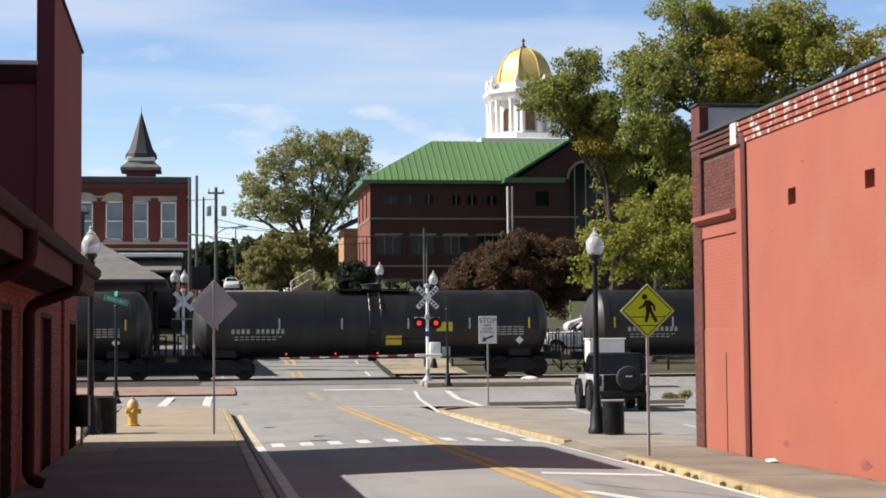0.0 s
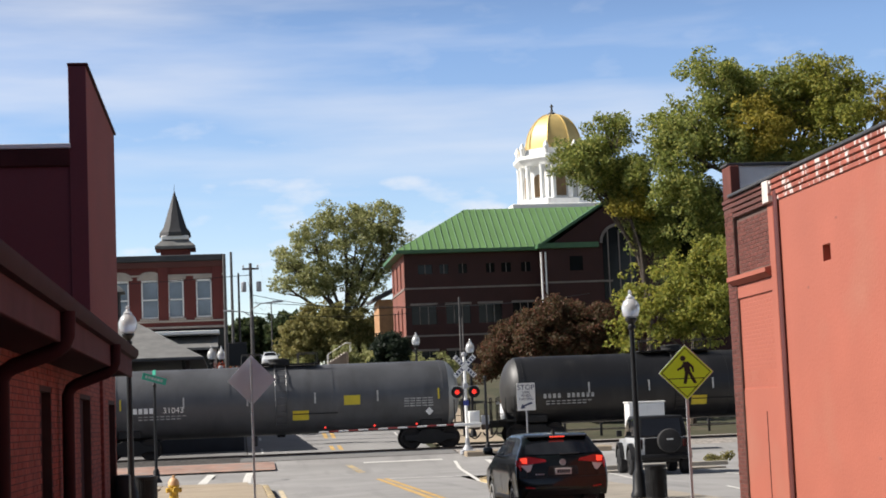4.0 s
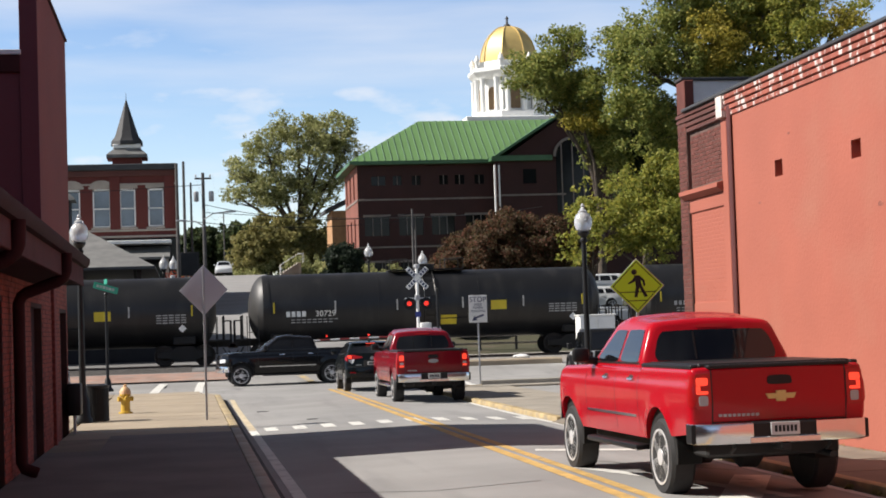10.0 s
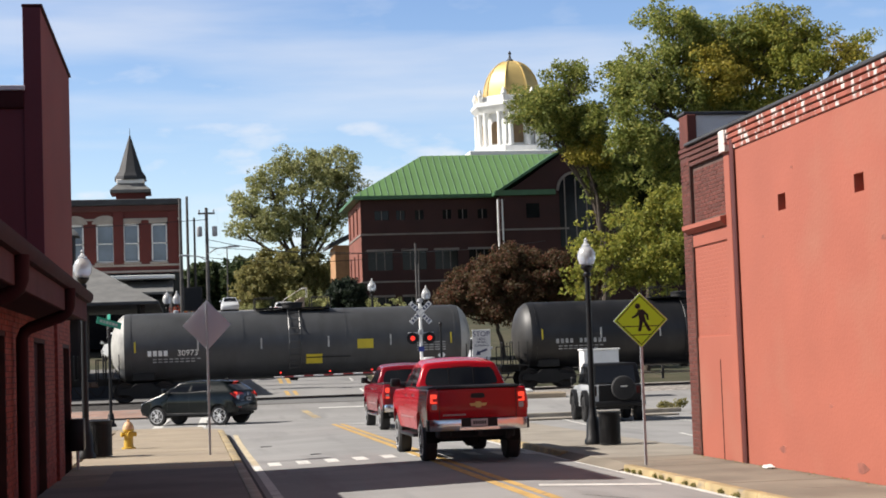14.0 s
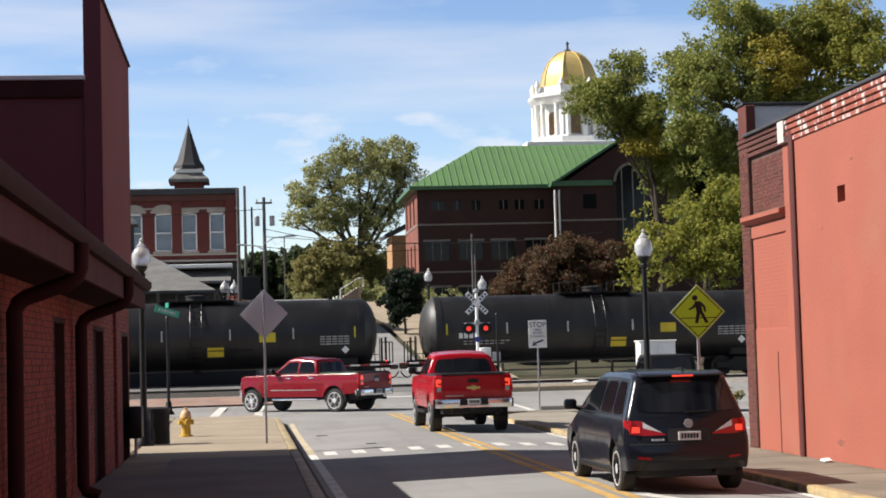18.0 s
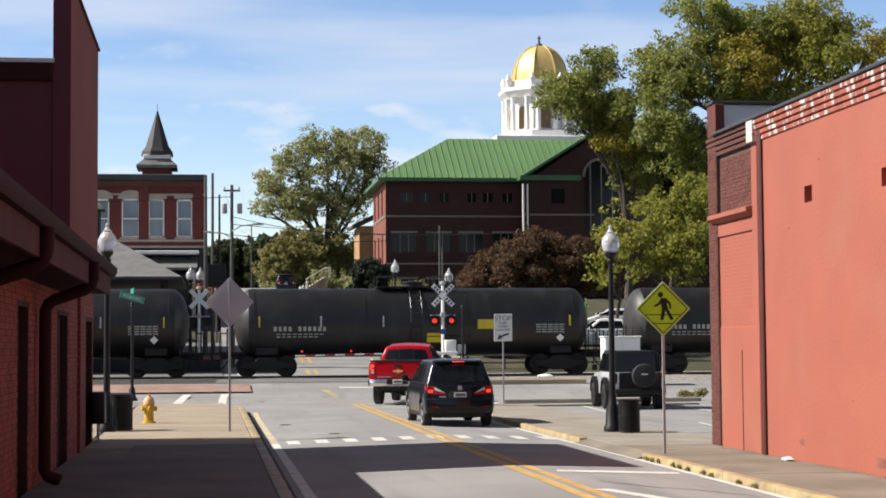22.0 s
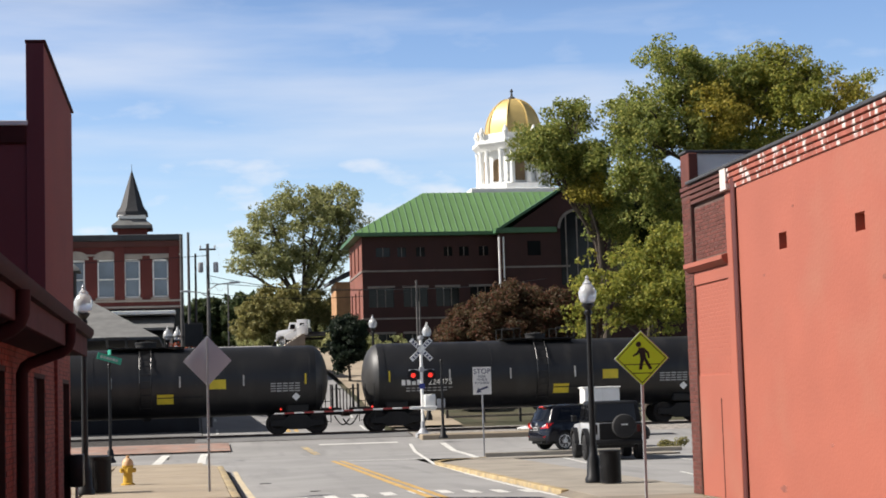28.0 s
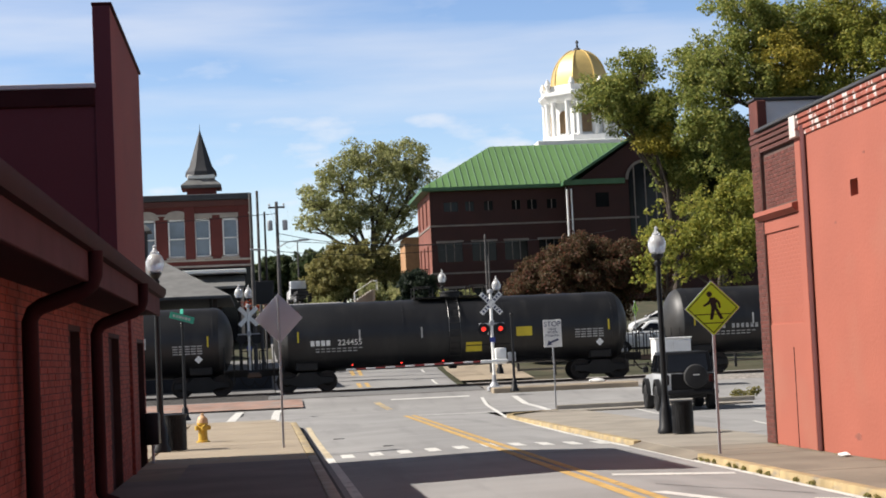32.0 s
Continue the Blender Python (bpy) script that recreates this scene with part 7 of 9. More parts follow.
part("plinth", box(B(), -0.85, 0.85, -0.46, 0.46, -0.2, 0.12, 0.02), M_CONC, cab)
part("lid", box(B(), -0.83, 0.83, -0.45, 0.45, 2.0, 2.06, 0.02), M_WHITE, cab)
for x in (-0.39, 0.39):
    part("door", box(B(), x - 0.36, x + 0.36, -0.42, -0.40, 0.2, 1.92, 0.01), M_WHITE, cab)
meter = thing("utility_meter_box", "dark utility box on the brick wall", "utility box", pose(-2.2, 34.0, 0.5))
part("box", box(B(), -0.13, 0.14, -0.3, 0.3, 0.0, 0.62, 0.03, 2), M_BLACK, meter)
part("conduit", rod(B(), (0, 0, 0.02), (0, 0, -0.42), 0.03), M_GALV, meter)

# ---- poles and wires ----
def utility_pole(x, y, top, arm=True, r=0.115, z=None):
    z = gz(x, y) if z is None else z
    p = thing("utility_pole", "weathered wooden utility pole", "utility pole", pose(x, y, z - 0.2))
    part("pole", rod(B(), (0, 0, 0), (0, 0, top - z + 0.2), r, r * 0.7, 10), M_POLE, p)
    if arm:
        h = top - z
        part("crossarm", box(B(), -0.42, 0.42, -0.05, 0.05, h - 0.13, h - 0.04, 0.01), M_POLE, p)
        for x2 in (-0.36, 0.36):
            part("insulator", lathe(B(), [(0.03, h - 0.02), (0.05, h + 0.05), (0.02, h + 0.12)], 8, Matrix.Translation((x2, 0, 0))), M_GALV, p)
        for x2 in (-0.36, 0.40):
            part("transformer", lathe(B(), [(0.11, h - 1.25), (0.13, h - 1.22), (0.13, h - 0.78), (0.10, h - 0.74)], 12, Matrix.Translation((x2, 0, 0))), M_GALV, p, "grey can transformer")
    return p


M_POLE = mat("weathered pole wood", (0.085, 0.080, 0.078), 0.9, var=0.25, scale=2, fine=15)
pole = utility_pole(1.02, 86, 10.2)
for z, dx, rise in ((7.1, 1.15, 0.35), (6.75, -1.0, 0.3)):
    arm = part("lamp_arm", tube(B(), [(0.0, -0.1, z), (dx * 0.4, -0.1, z + rise * 0.8), (dx, -0.1, z + rise)], 0.03, 6), M_GALV, pole, "curved lamp arm")
    part("lamp_head", prism(B(), [(dx * 0.92, z + rise - 0.05), (dx * 1.4, z + rise - 0.02), (dx * 1.4, z + rise + 0.05), (dx * 0.92, z + rise + 0.06)], -0.2, 0.0, "y", 0.02), M_GALV, arm, "grey street light head")
utility_pole(0.06, 90, 11.2, False, 0.1)
utility_pole(0.55, 118, 12.6, False, 0.1)
utility_pole(-0.3, 88, 10.9, False, 0.12)
utility_pole(11.6, 86, 8.15, False, 0.075)
utility_pole(11.82, 86.6, 7.1, False, 0.06)
utility_pole(4.9, 210, 17.2, False, 0.1)


def wire(a, b, sag, r=0.018):
    a, b = Vector(a), Vector(b)
    bm = B()
    rings = []
    for i in range(11):
        t = i / 10
        p = a.lerp(b, t) - Vector((0, 0, sag * 4 * t * (1 - t)))
        rings.append([bm.verts.new(p + Vector((0, r * math.cos(k * 2.094), r * math.sin(k * 2.094)))) for k in range(3)])
    for p, q in zip(rings, rings[1:]):
        for k in range(3):
            bm.faces.new((p[k], p[(k + 1) % 3], q[(k + 1) % 3], q[k]))
    return tagged(part("overhead_wire", bm, M_BLACK), "thin dark overhead wire between poles", "wire")


for a, b, s in (((1.5, 86, 10.1), (4.9, 210, 17.0), 1.2), ((0.6, 86, 10.1), (4.4, 210, 16.7), 1.2), ((1.02, 86, 8.6), (11.6, 86, 7.9), 0.5), ((1.02, 86, 8.2), (30, 140, 12.0), 0.6), ((1.0, 86, 9.6), (-40, 92, 11), 0.8), ((11.6, 86, 7.6), (-0.3, 88, 8.0), 0.4)):
    wire(a, b, s)
sigbox = thing("signal_box", "black back of a traffic signal cluster", "signal", pose(0.25, 86.4, 5.05))
part("housing", box(B(), -0.45, 0.45, -0.12, 0.12, 0.0, 1.15, 0.02), M_BLACK, sigbox)
part("bracket", box(B(), 0.4, 0.75, -0.03, 0.03, 0.5, 0.58), M_BLACK, sigbox)

# ---- low things beyond the tracks ----
setting("pavement_depot", strip(B(), [-60, -20, -8, 0.55], [81.0, 84, 87, 92, 98], gz, 0.03), M_ASPHALT2, "dark paved depot forecourt")
setting("pavement_far", strip(B(), [9.55, 11.2, 13.2], [82.2, 88, 95, 104, 112, 123, 134, 148, 162], lambda x, y: gz(x, y) + 0.12), M_CONC, "pale concrete walk beyond the tracks")
fence = thing("rail_fence", "weathered wooden post-and-rail fence", "fence", pose(0, 0, 0))
for i in range(8):
    x = 13.0 + i * 1.9
    part("post", box(B(), x - 0.06, x + 0.06, 85.94, 86.06, 0.6, 1.75, 0.01), M_POLE, fence)
    if i < 7:
        for z in (1.12, 1.58):
            part("rail", box(B(), x, x + 1.9, 85.97, 86.03, z - 0.05, z + 0.05, 0.01), M_STONE, fence)
rock = thing("white_boulder", "small white-painted stone on the ballast", "stone", pose(14.6, 73.6, 0.62))
bm = B()
bmesh.ops.create_icosphere(bm, subdivisions=2, radius=0.3)
for v in bm.verts:
    v.co = Vector((v.co.x * 1.3, v.co.y * 0.8, v.co.z * 0.4)) * (1 + 0.15 * noise.noise(v.co * 4))
part("stone", bm, M_WHITE, rock)

# ---- brick block with a spire ----
SY = 112.0
blk = thing("brick_block_with_spire", "red brick two-storey corner block with a slate spire", "building")
g0 = gz(0, SY)
wins = [(-2.26, -1.24), (-4.08, -3.06), (-5.80, -4.65), (-7.7, -6.6), (-9.6, -8.6)]
H0 = [(a + 14, b + 14, 9.25 - g0, 11.75 - g0) for a, b in wins]
M_BRICK_FAR = brick_mat("brick of the far block", (0.11, 0.022, 0.018), (0.15, 0.03, 0.023), (0.10, 0.045, 0.04), "x")
part("wall", facade(B(), (-14, SY, g0), (1, 0, 0), (0, -1, 0), 13.55, 13.3 - g0, H0, 0.25), M_BRICK_FAR, blk)
part("wall_side", facade(B(), (-0.45, SY, g0), (0, 1, 0), (1, 0, 0), 22, 13.3 - g0, [(3 + 3.5 * i, 4 + 3.5 * i, 6.6, 9.1) for i in range(5)], 0.25, True), M_BRICK_Y, blk)
part("core", box(B(), -14, -0.7, SY + 0.26, SY + 22, g0, 13.0), M_BRICK_FAR, blk)
for i, (a, b) in enumerate(wins):
    w = part("window", box(B(), a, b, SY + 0.18, SY + 0.22, 9.25, 11.75), M_WINDOW_SKY, blk, "sash window, sky reflection in its pale colour")
    for nm, x0, x1, z0, z1 in (("frame", a, a + 0.09, 9.25, 11.75), ("frame", b - 0.09, b, 9.25, 11.75), ("frame", a, b, 9.25, 9.34), ("frame", a, b, 11.62, 11.75), ("meeting_rail", a, b, 10.42, 10.5)):
        part(nm, box(B(), x0, x1, SY + 0.02, SY + 0.18, z0, z1), M_WHITE, w)
    part("sill", box(B(), a - 0.12, b + 0.12, SY - 0.1, SY + 0.1, 9.1, 9.24, 0.01), M_STONE, blk)
    if i >= 2:
        ring = [(a - 0.25, 11.75), (a - 0.25, 11.9)] + [((a + b) / 2 + (0.55 + (b - a) * 0.18) * 1.0 * math.cos(t), 11.9 + 0.42 * math.sin(t)) for t in [math.pi * (1 - k / 8) for k in range(9)]] + [(b + 0.25, 11.9), (b + 0.25, 11.75)]
        part("window_head", prism(B(), ring, SY - 0.08, SY + 0.08, "y"), M_STONE, blk, "pale arched window head")
    else:
        part("window_head", box(B(), a - 0.15, b + 0.15, SY - 0.08, SY + 0.08, 11.76, 12.05, 0.02), M_STONE, blk, "pale flat window head")
part("belt_course", box(B(), -14, -0.4, SY - 0.12, SY + 0.02, 8.95, 9.08, 0.01), M_STONE, blk)
part("belt_course", box(B(), -14, -0.4, SY - 0.16, SY + 0.02, 8.55, 8.68, 0.01), M_STONE, blk)
part("belt_course", box(B(), -14, -0.4, SY - 0.06, SY + 0.02, 11.98, 12.10, 0.01), M_STONE, blk)
part("cornice", box(B(), -14, -0.35, SY - 0.35, SY + 0.05, 12.95, 13.35, 0.05), M_SLATE, blk, "dark projecting cornice")
part("cornice_frieze", box(B(), -14, -0.4, SY - 0.18, SY + 0.02, 12.55, 12.93, 0.02), M_DKBRICK_Y, blk)
for x in (-0.9, -4.4, -7.9, -11.4):
    part("brick_pier", box(B(), x - 0.3, x + 0.35, SY - 0.12, SY + 0.02, 9.1, 12.9, 0.01), M_BRICK_FAR, blk)
part("shopfront", box(B(), -14, -0.5, SY - 0.05, SY + 0.1, g0, 8.5), M_WINDOW_DK, blk, "dark shaded shopfront")
part("canopy", box(B(), -14, -0.8, SY - 2.2, SY + 0.1, 8.02, 8.25, 0.03), M_WHITE, blk, "flat pale canopy")
part("canopy_roof", prism(B(), [(SY - 3.4, 6.95), (SY - 3.4, 7.1), (SY - 0.3, 7.95), (SY - 0.3, 7.75)], -14, -0.9, "x"), M_SHINGLE, blk, "sloping grey canopy")
for x in (-1.1, -5.0, -9.0):
    part("canopy_post", box(B(), x - 0.1, x + 0.1, SY - 3.3, SY - 3.1, g0, 7.0), M_STONE, blk)
TX = -3.55
part("tower_base", box(B(), TX - 0.95, TX + 0.95, SY + 0.3, SY + 2.2, 13.0, 13.95, 0.02), M_BRICK_FAR, blk)
bm = B()
lathe(bm, [(1.85, 13.8), (1.85, 14.0), (1.2, 14.42), (1.2, 14.5)], 4, Matrix.Translation((TX, SY + 1.25, 0)) @ Matrix.Rotation(math.pi / 4, 4, "Z"))
part("tower_skirt", bm, M_SHINGLE, blk, "grey flared skirt roof", deg=20)
part("tower_band", box(B(), TX - 1.28, TX + 1.28, SY - 0.05, SY + 2.5, 13.82, 13.98, 0.02), M_WHITE, blk, "white band")
part("tower_band", box(B(), TX - 0.9, TX + 0.9, SY + 0.35, SY + 2.1, 14.45, 14.72, 0.04), M_WHITE, blk, "white band")
bm = B()
lathe(bm, [(1.12, 14.7), (1.08, 14.95), (0.82, 15.3), (0.03, 17.75)], 8, Matrix.Translation((TX, SY + 1.25, 0)) @ Matrix.Rotation(math.pi / 8, 4, "Z"))
part("spire", bm, M_SPIRE, blk, "dark slate spire", deg=20)
part("spire_finial", rod(B(), (TX, SY + 1.25, 17.6), (TX, SY + 1.25, 18.2), 0.03, 0.01, 6), M_SLATE, blk)

# ---- depot beside the tracks ----
dep = thing("railway_depot", "low depot with a grey shingled hip roof in shade", "building")
part("wall", facade(B(), (-20, 86.8, 0.6), (1, 0, 0), (0, -1, 0), 14.6, 4.85, [(1.2 + 3.2 * i, 2.5 + 3.2 * i, 0.6, 3.2) for i in range(4)], 0.2, True), M_DEPOT, dep)
part("core", box(B(), -20, -5.4, 87.05, 95, 0.6, 5.44), M_DEPOT, dep)
for x, y in ((-2.2, 84.2), (-2.2, 95.4), (-5.2, 84.2), (-9.0, 84.2)):
    part("canopy_post", box(B(), x - 0.11, x + 0.11, y - 0.11, y + 0.11, 0.5, 5.33, 0.02), M_DEPOT, dep, "dark timber canopy post")
bm = B()
v = [bm.verts.new(p) for p in ((-22, 83.3, 5.47), (-1.45, 83.3, 5.47), (-1.45, 96.5, 5.55), (-22, 96.5, 5.55), (-16.5, 90.8, 7.75), (-5.1, 90.8, 7.75))]
for f in ((0, 1, 5, 4), (1, 2, 5), (2, 3, 4, 5), (3, 0, 4), (3, 2, 1, 0)):
    bm.faces.new([v[i] for i in f])
part("roof", bm, M_SHINGLE, dep, "grey shingled hip roof")
part("eave_board", box(B(), -22.05, -1.4, 83.25, 96.55, 5.32, 5.465, 0.02), M_SLATE, dep)
bm = B()
lathe(bm, [(1.5, 9.6), (1.45, 9.75), (0.5, 10.4), (0.02, 10.5)], 4, Matrix.Translation((-6.9, 95, 0)) @ Matrix.Rotation(math.pi / 4, 4, "Z"))
part("cupola_roof", bm, M_SHINGLE, dep)
part("cupola", box(B(), -7.7, -6.1, 94.2, 95.8, 6.0, 9.6), M_DARK, dep)
for x in (-2.4, -6.5, -10.6):
    part("bracket", prism(B(), [(83.5, 5.31), (86.8, 5.31), (86.8, 4.2)], x - 0.07, x + 0.07, "x"), M_DARK, dep)


# Made-up slab: stands in for the shade beneath the train by the depot.
setting("wall_platform", box(B(), -24, 0.45, 83.9, 84.2, 0.3, 1.75, 0.02), M_SHADE_SLAB, "added dark blue-grey slab standing in for shade by the depot", "wall")

# ---- brick courthouse annex with a green metal roof ----
GY = 150.0
ann = thing("green_roofed_building", "three-storey brick building with a green metal hip roof, front coloured for shade", "building")
g1 = gz(20, GY)
up = [(16.65, 17.95), (18.6, 19.4), (20.3, 21.1), (22.8, 23.6), (24.2, 25.1), (26.0, 26.9)]
mid = [(15.85, 18.3), (18.95, 21.35), (21.9, 24.2), (25.0, 27.3)]
Hs = [(a - 15.4, b - 15.4, 14.9 - g1, 15.75 - g1) for a, b in up] + [(a - 15.4 + 0.1, b - 15.4 - 0.1, 10.4 - g1, 12.1 - g1) for a, b in mid] + [(a - 15.4 + 0.1, b - 15.4 - 0.1, 6.6 - g1, 8.0 - g1) for a, b in mid]
# Light and shade are put into one brick's colour: dark front, bright side.
M_BRICK_GOV_SHADE = brick_mat("brown brick of the annex", (0.036, 0.012, 0.010), (0.05, 0.016, 0.0135), (0.045, 0.028, 0.025), "x")
M_BRICK_GOV_LIT = brick_mat("brown brick of the annex, sunlit tone", (0.17, 0.055, 0.038), (0.22, 0.072, 0.05), (0.15, 0.09, 0.07), "y")
part("wall_front", facade(B(), (15.4, GY, g1), (1, 0, 0), (0, -1, 0), 12.9, 16.75 - g1, Hs, 0.25), M_BRICK_GOV_SHADE, ann)
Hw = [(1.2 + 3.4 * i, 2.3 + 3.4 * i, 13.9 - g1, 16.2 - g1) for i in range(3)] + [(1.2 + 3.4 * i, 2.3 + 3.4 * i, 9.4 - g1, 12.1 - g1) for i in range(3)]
part("wall_side", facade(B(), (15.4, GY + 11.7, g1), (0, -1, 0), (-1, 0, 0), 11.7, 16.75 - g1, Hw, 0.25, True), M_BRICK_GOV_LIT, ann)
part("core", box(B(), 15.7, 46, GY + 0.28, GY + 11.7, g1, 16.7), M_BRICK_GOV_SHADE, ann)
for k, h in enumerate(Hs):
    w = part("window", box(B(), 15.4 + h[0], 15.4 + h[1], GY + 0.2, GY + 0.25, g1 + h[2], g1 + h[3]), M_WINDOW_DK, ann, "dark window")
    n = 2 if k >= 6 else 1
    for j in range(1, n + 1):
        x = 15.4 + h[0] + (h[1] - h[0]) * j / (n + 1)
        part("mullion", box(B(), x - 0.03, x + 0.03, GY + 0.12, GY + 0.2, g1 + h[2], g1 + h[3]), M_STONE_DIM, w)
    if k >= 6:
        part("lintel", box(B(), 15.4 + h[0] - 0.1, 15.4 + h[1] + 0.1, GY - 0.05, GY + 0.06, g1 + h[3], g1 + h[3] + 0.2, 0.01), M_STONE_DIM, ann, "pale stone lintel")
for z in (13.55, 9.3):
    part("band_course", box(B(), 15.36, 28.2, GY - 0.06, GY + 0.04, z, z + 0.16, 0.01), M_STONE_DIM, ann, "pale stone band")
    part("band_course", box(B(), 15.34, 15.42, GY - 0.06, GY + 11.7, z, z + 0.16), M_STONE_DIM, ann, "pale stone band")
bm = B()
e0, e1 = (14.7, GY - 0.7, 17.05), (46.7, GY + 12.4, 17.05)
v = [bm.verts.new(p) for p in (e0, (e1[0], e0[1], 17.05), e1, (e0[0], e1[1], 17.05), (21.85, GY + 5.85, 21.35), (40, GY + 5.85, 21.35))]
for f in ((0, 1, 5, 4), (1, 2, 5), (2, 3, 4, 5), (3, 0, 4), (3, 2, 1, 0)):
    bm.faces.new([v[i] for i in f])
roof = part("roof", bm, M_GREEN_ROOF, ann, "green standing-seam metal roof")
nrm = Vector((0, -4.3, 6.55)).normalized()
for i in range(38):
    x = 15.4 + i * 0.62
    k = min(1.0, (x - 14.7) / 7.15)
    p0, p1 = Vector((x, GY - 0.7, 17.06)), Vector((x, GY - 0.7 + 6.55 * k, 17.06 + 4.3 * k))
    if x > 27.6:
        break
    bm = B()
    rod(bm, p0 + nrm * 0.02, p1 + nrm * 0.02, 0.045, n=4)
    part("seam", bm, M_GREEN_TRIM, roof)
for i in range(20):
    x = 27.9 + i * 0.62
    if x > 33.6:
        break
    k0 = (x - 27.4) / 6.6
    p0, p1 = Vector((x, GY - 0.7 + 6.55 * k0 * 0.95, 17.06 + 4.3 * k0 * 0.95)), Vector((x, GY + 5.85, 21.36))
    bm = B()
    rod(bm, p0 + nrm * 0.02, p1 + nrm * 0.02, 0.045, n=4)
    part("seam", bm, M_GREEN_TRIM, roof)
part("eave_board", box(B(), 14.65, 27.7, GY - 0.75, GY - 0.1, 16.72, 17.05, 0.02), M_GREEN_TRIM, ann, "dark green eaves")
part("eave_board", box(B(), 14.65, 15.35, GY - 0.1, GY + 12.4, 16.72, 17.05, 0.02), M_GREEN_TRIM, ann, "dark green eaves")
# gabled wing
part("wing_wall", box(B(), 27.7, 41.0, GY - 1.6, GY + 0.2, g1, 16.75), M_BRICK_GOV_SHADE, ann)
part("gable", prism(B(), [(28.0, 16.75), (40.8, 16.75), (34.4, 21.0)], GY - 1.55, GY + 6, "y"), M_BRICK_GOV_SHADE, ann)
for s in (-1, 1):
    a = [(34.4, 21.45), (34.4, 21.2), (34.4 + s * 7.2, 16.75), (34.4 + s * 7.2, 17.0)]
    part("gable_roof", prism(B(), a, GY - 2.2, GY + 6.2, "y"), M_GREEN_TRIM, ann, "green gable roof edge")
part("wing_eave_board", box(B(), 27.3, 32.8, GY - 2.0, GY - 1.55, 16.72, 17.2, 0.02), M_GREEN_TRIM, ann)
part("wing_band", box(B(), 27.65, 34, GY - 1.68, GY - 1.58, 13.6, 13.76), M_STONE_DIM, ann)
aw = part("arched_window", prism(B(), [(33.2, 12.0), (36.2, 12.0), (36.2, 17.1)] + [(34.7 + 1.5 * math.cos(t), 17.1 + 1.5 * math.sin(t)) for t in [math.pi * k / 10 for k in range(11)]], GY - 1.64, GY - 1.5, "y"), M_WINDOW_DK, ann, "tall dark arched window")
ring = [(34.7 + 1.75 * math.cos(t), 17.1 + 1.75 * math.sin(t)) for t in [math.pi * k / 12 for k in range(13)]] + [(34.7 + 1.52 * math.cos(t), 17.1 + 1.52 * math.sin(t)) for t in [math.pi * (12 - k) / 12 for k in range(13)]]
part("arch_surround", prism(B(), ring, GY - 1.75, GY - 1.58, "y"), M_STONE_DIM, aw, "pale stone arch")
for x in (33.7, 34.7, 35.7):
    part("mullion", box(B(), x - 0.05, x + 0.05, GY - 1.7, GY - 1.62, 12.0, 18.2), M_STONE_DIM, aw)
wk = part("wing_window", box(B(), 30.15, 31.35, GY - 1.63, GY - 1.58, 14.7, 16.0), M_WINDOW_DK, ann, "small dark window")
part("sill", box(B(), 30.05, 31.45, GY - 1.68, GY - 1.58, 14.58, 14.69), M_BRICK_GOV_SHADE, wk)
for x in (27.55, 27.95):
    part("downpipe", rod(B(), (x, GY - 1.7, 11.8), (x, GY - 1.7, 16.4), 0.08, n=8), M_WHITE, ann, "white downpipe")
tan = thing("tan_brick_building", "small tan brick building with a sloping roof", "building", pose(15.5, 168, gz(15, 168)))
part("wall", box(B(), -0.9, 3.5, 0, 6, -1, 6.5), M_TAN, tan)
part("roof", prism(B(), [(-1.6, 6.3), (-1.6, 6.6), (4, 9.3), (4, 8.9)], -0.5, 6.5, "y"), M_SLATE, tan)

# ---- courthouse cupola with a gilded dome ----
ch = thing("courthouse_cupola", "white courthouse cupola with a ribbed gilded dome", "building", pose(45.6, 232, 0))
part("plinth", box(B(), -7.5, 7.5, -7.5, 7.5, 10, 30.5, 0.1), M_WHITE, ch)
part("drum", lathe(B(), [(4.4, 30.4), (4.4, 36.6)], 8, Matrix.Rotation(math.pi / 8, 4, "Z")), M_WHITE, ch, deg=20)
part("drum_base", lathe(B(), [(5.7, 30.3), (5.7, 31.5), (5.3, 31.7)], 8, Matrix.Rotation(math.pi / 8, 4, "Z")), M_WHITE, ch, deg=20)
part("cornice", lathe(B(), [(5.0, 36.3), (5.5, 36.7), (5.9, 37.2), (5.9, 37.6), (4.9, 37.9), (4.7, 38.7)], 8, Matrix.Rotation(math.pi / 8, 4, "Z")), M_WHITE, ch, deg=20)
for i in range(8):
    a = radians(45 * i + 22.5)
    for d in (-9, 9):
        b = a + radians(d)
        part("column", lathe(B(), [(0.42, 31.6), (0.36, 32.0), (0.32, 35.8), (0.45, 36.3)], 12, Matrix.Translation((5.0 * math.cos(b), 5.0 * math.sin(b), 0))), M_WHITE, ch, "white column")
    m = Matrix.Rotation(radians(45 * i), 4, "Z")
    w = part("louvre_window", prism(B(), [(-0.7, 32.0), (0.7, 32.0), (0.7, 34.4)] + [(0.7 * math.cos(t), 34.4 + 0.7 * math.sin(t)) for t in [math.pi * k / 8 for k in range(9)]], -4.18, -4.0, "y"), mat("bronze louvre", (0.22, 0.14, 0.07), 0.6) if i == 0 else w0.data.materials[0], ch, "arched bronze louvre", at=m)
    if i == 0:
        w0 = w
    p = part("pedestal_urn", lathe(B(), [(0.35, 37.6), (0.3, 38.4), (0.45, 38.8), (0.1, 39.6)], 10, Matrix.Translation((5.2 * math.cos(a), 5.2 * math.sin(a), 0))), M_WHITE, ch)
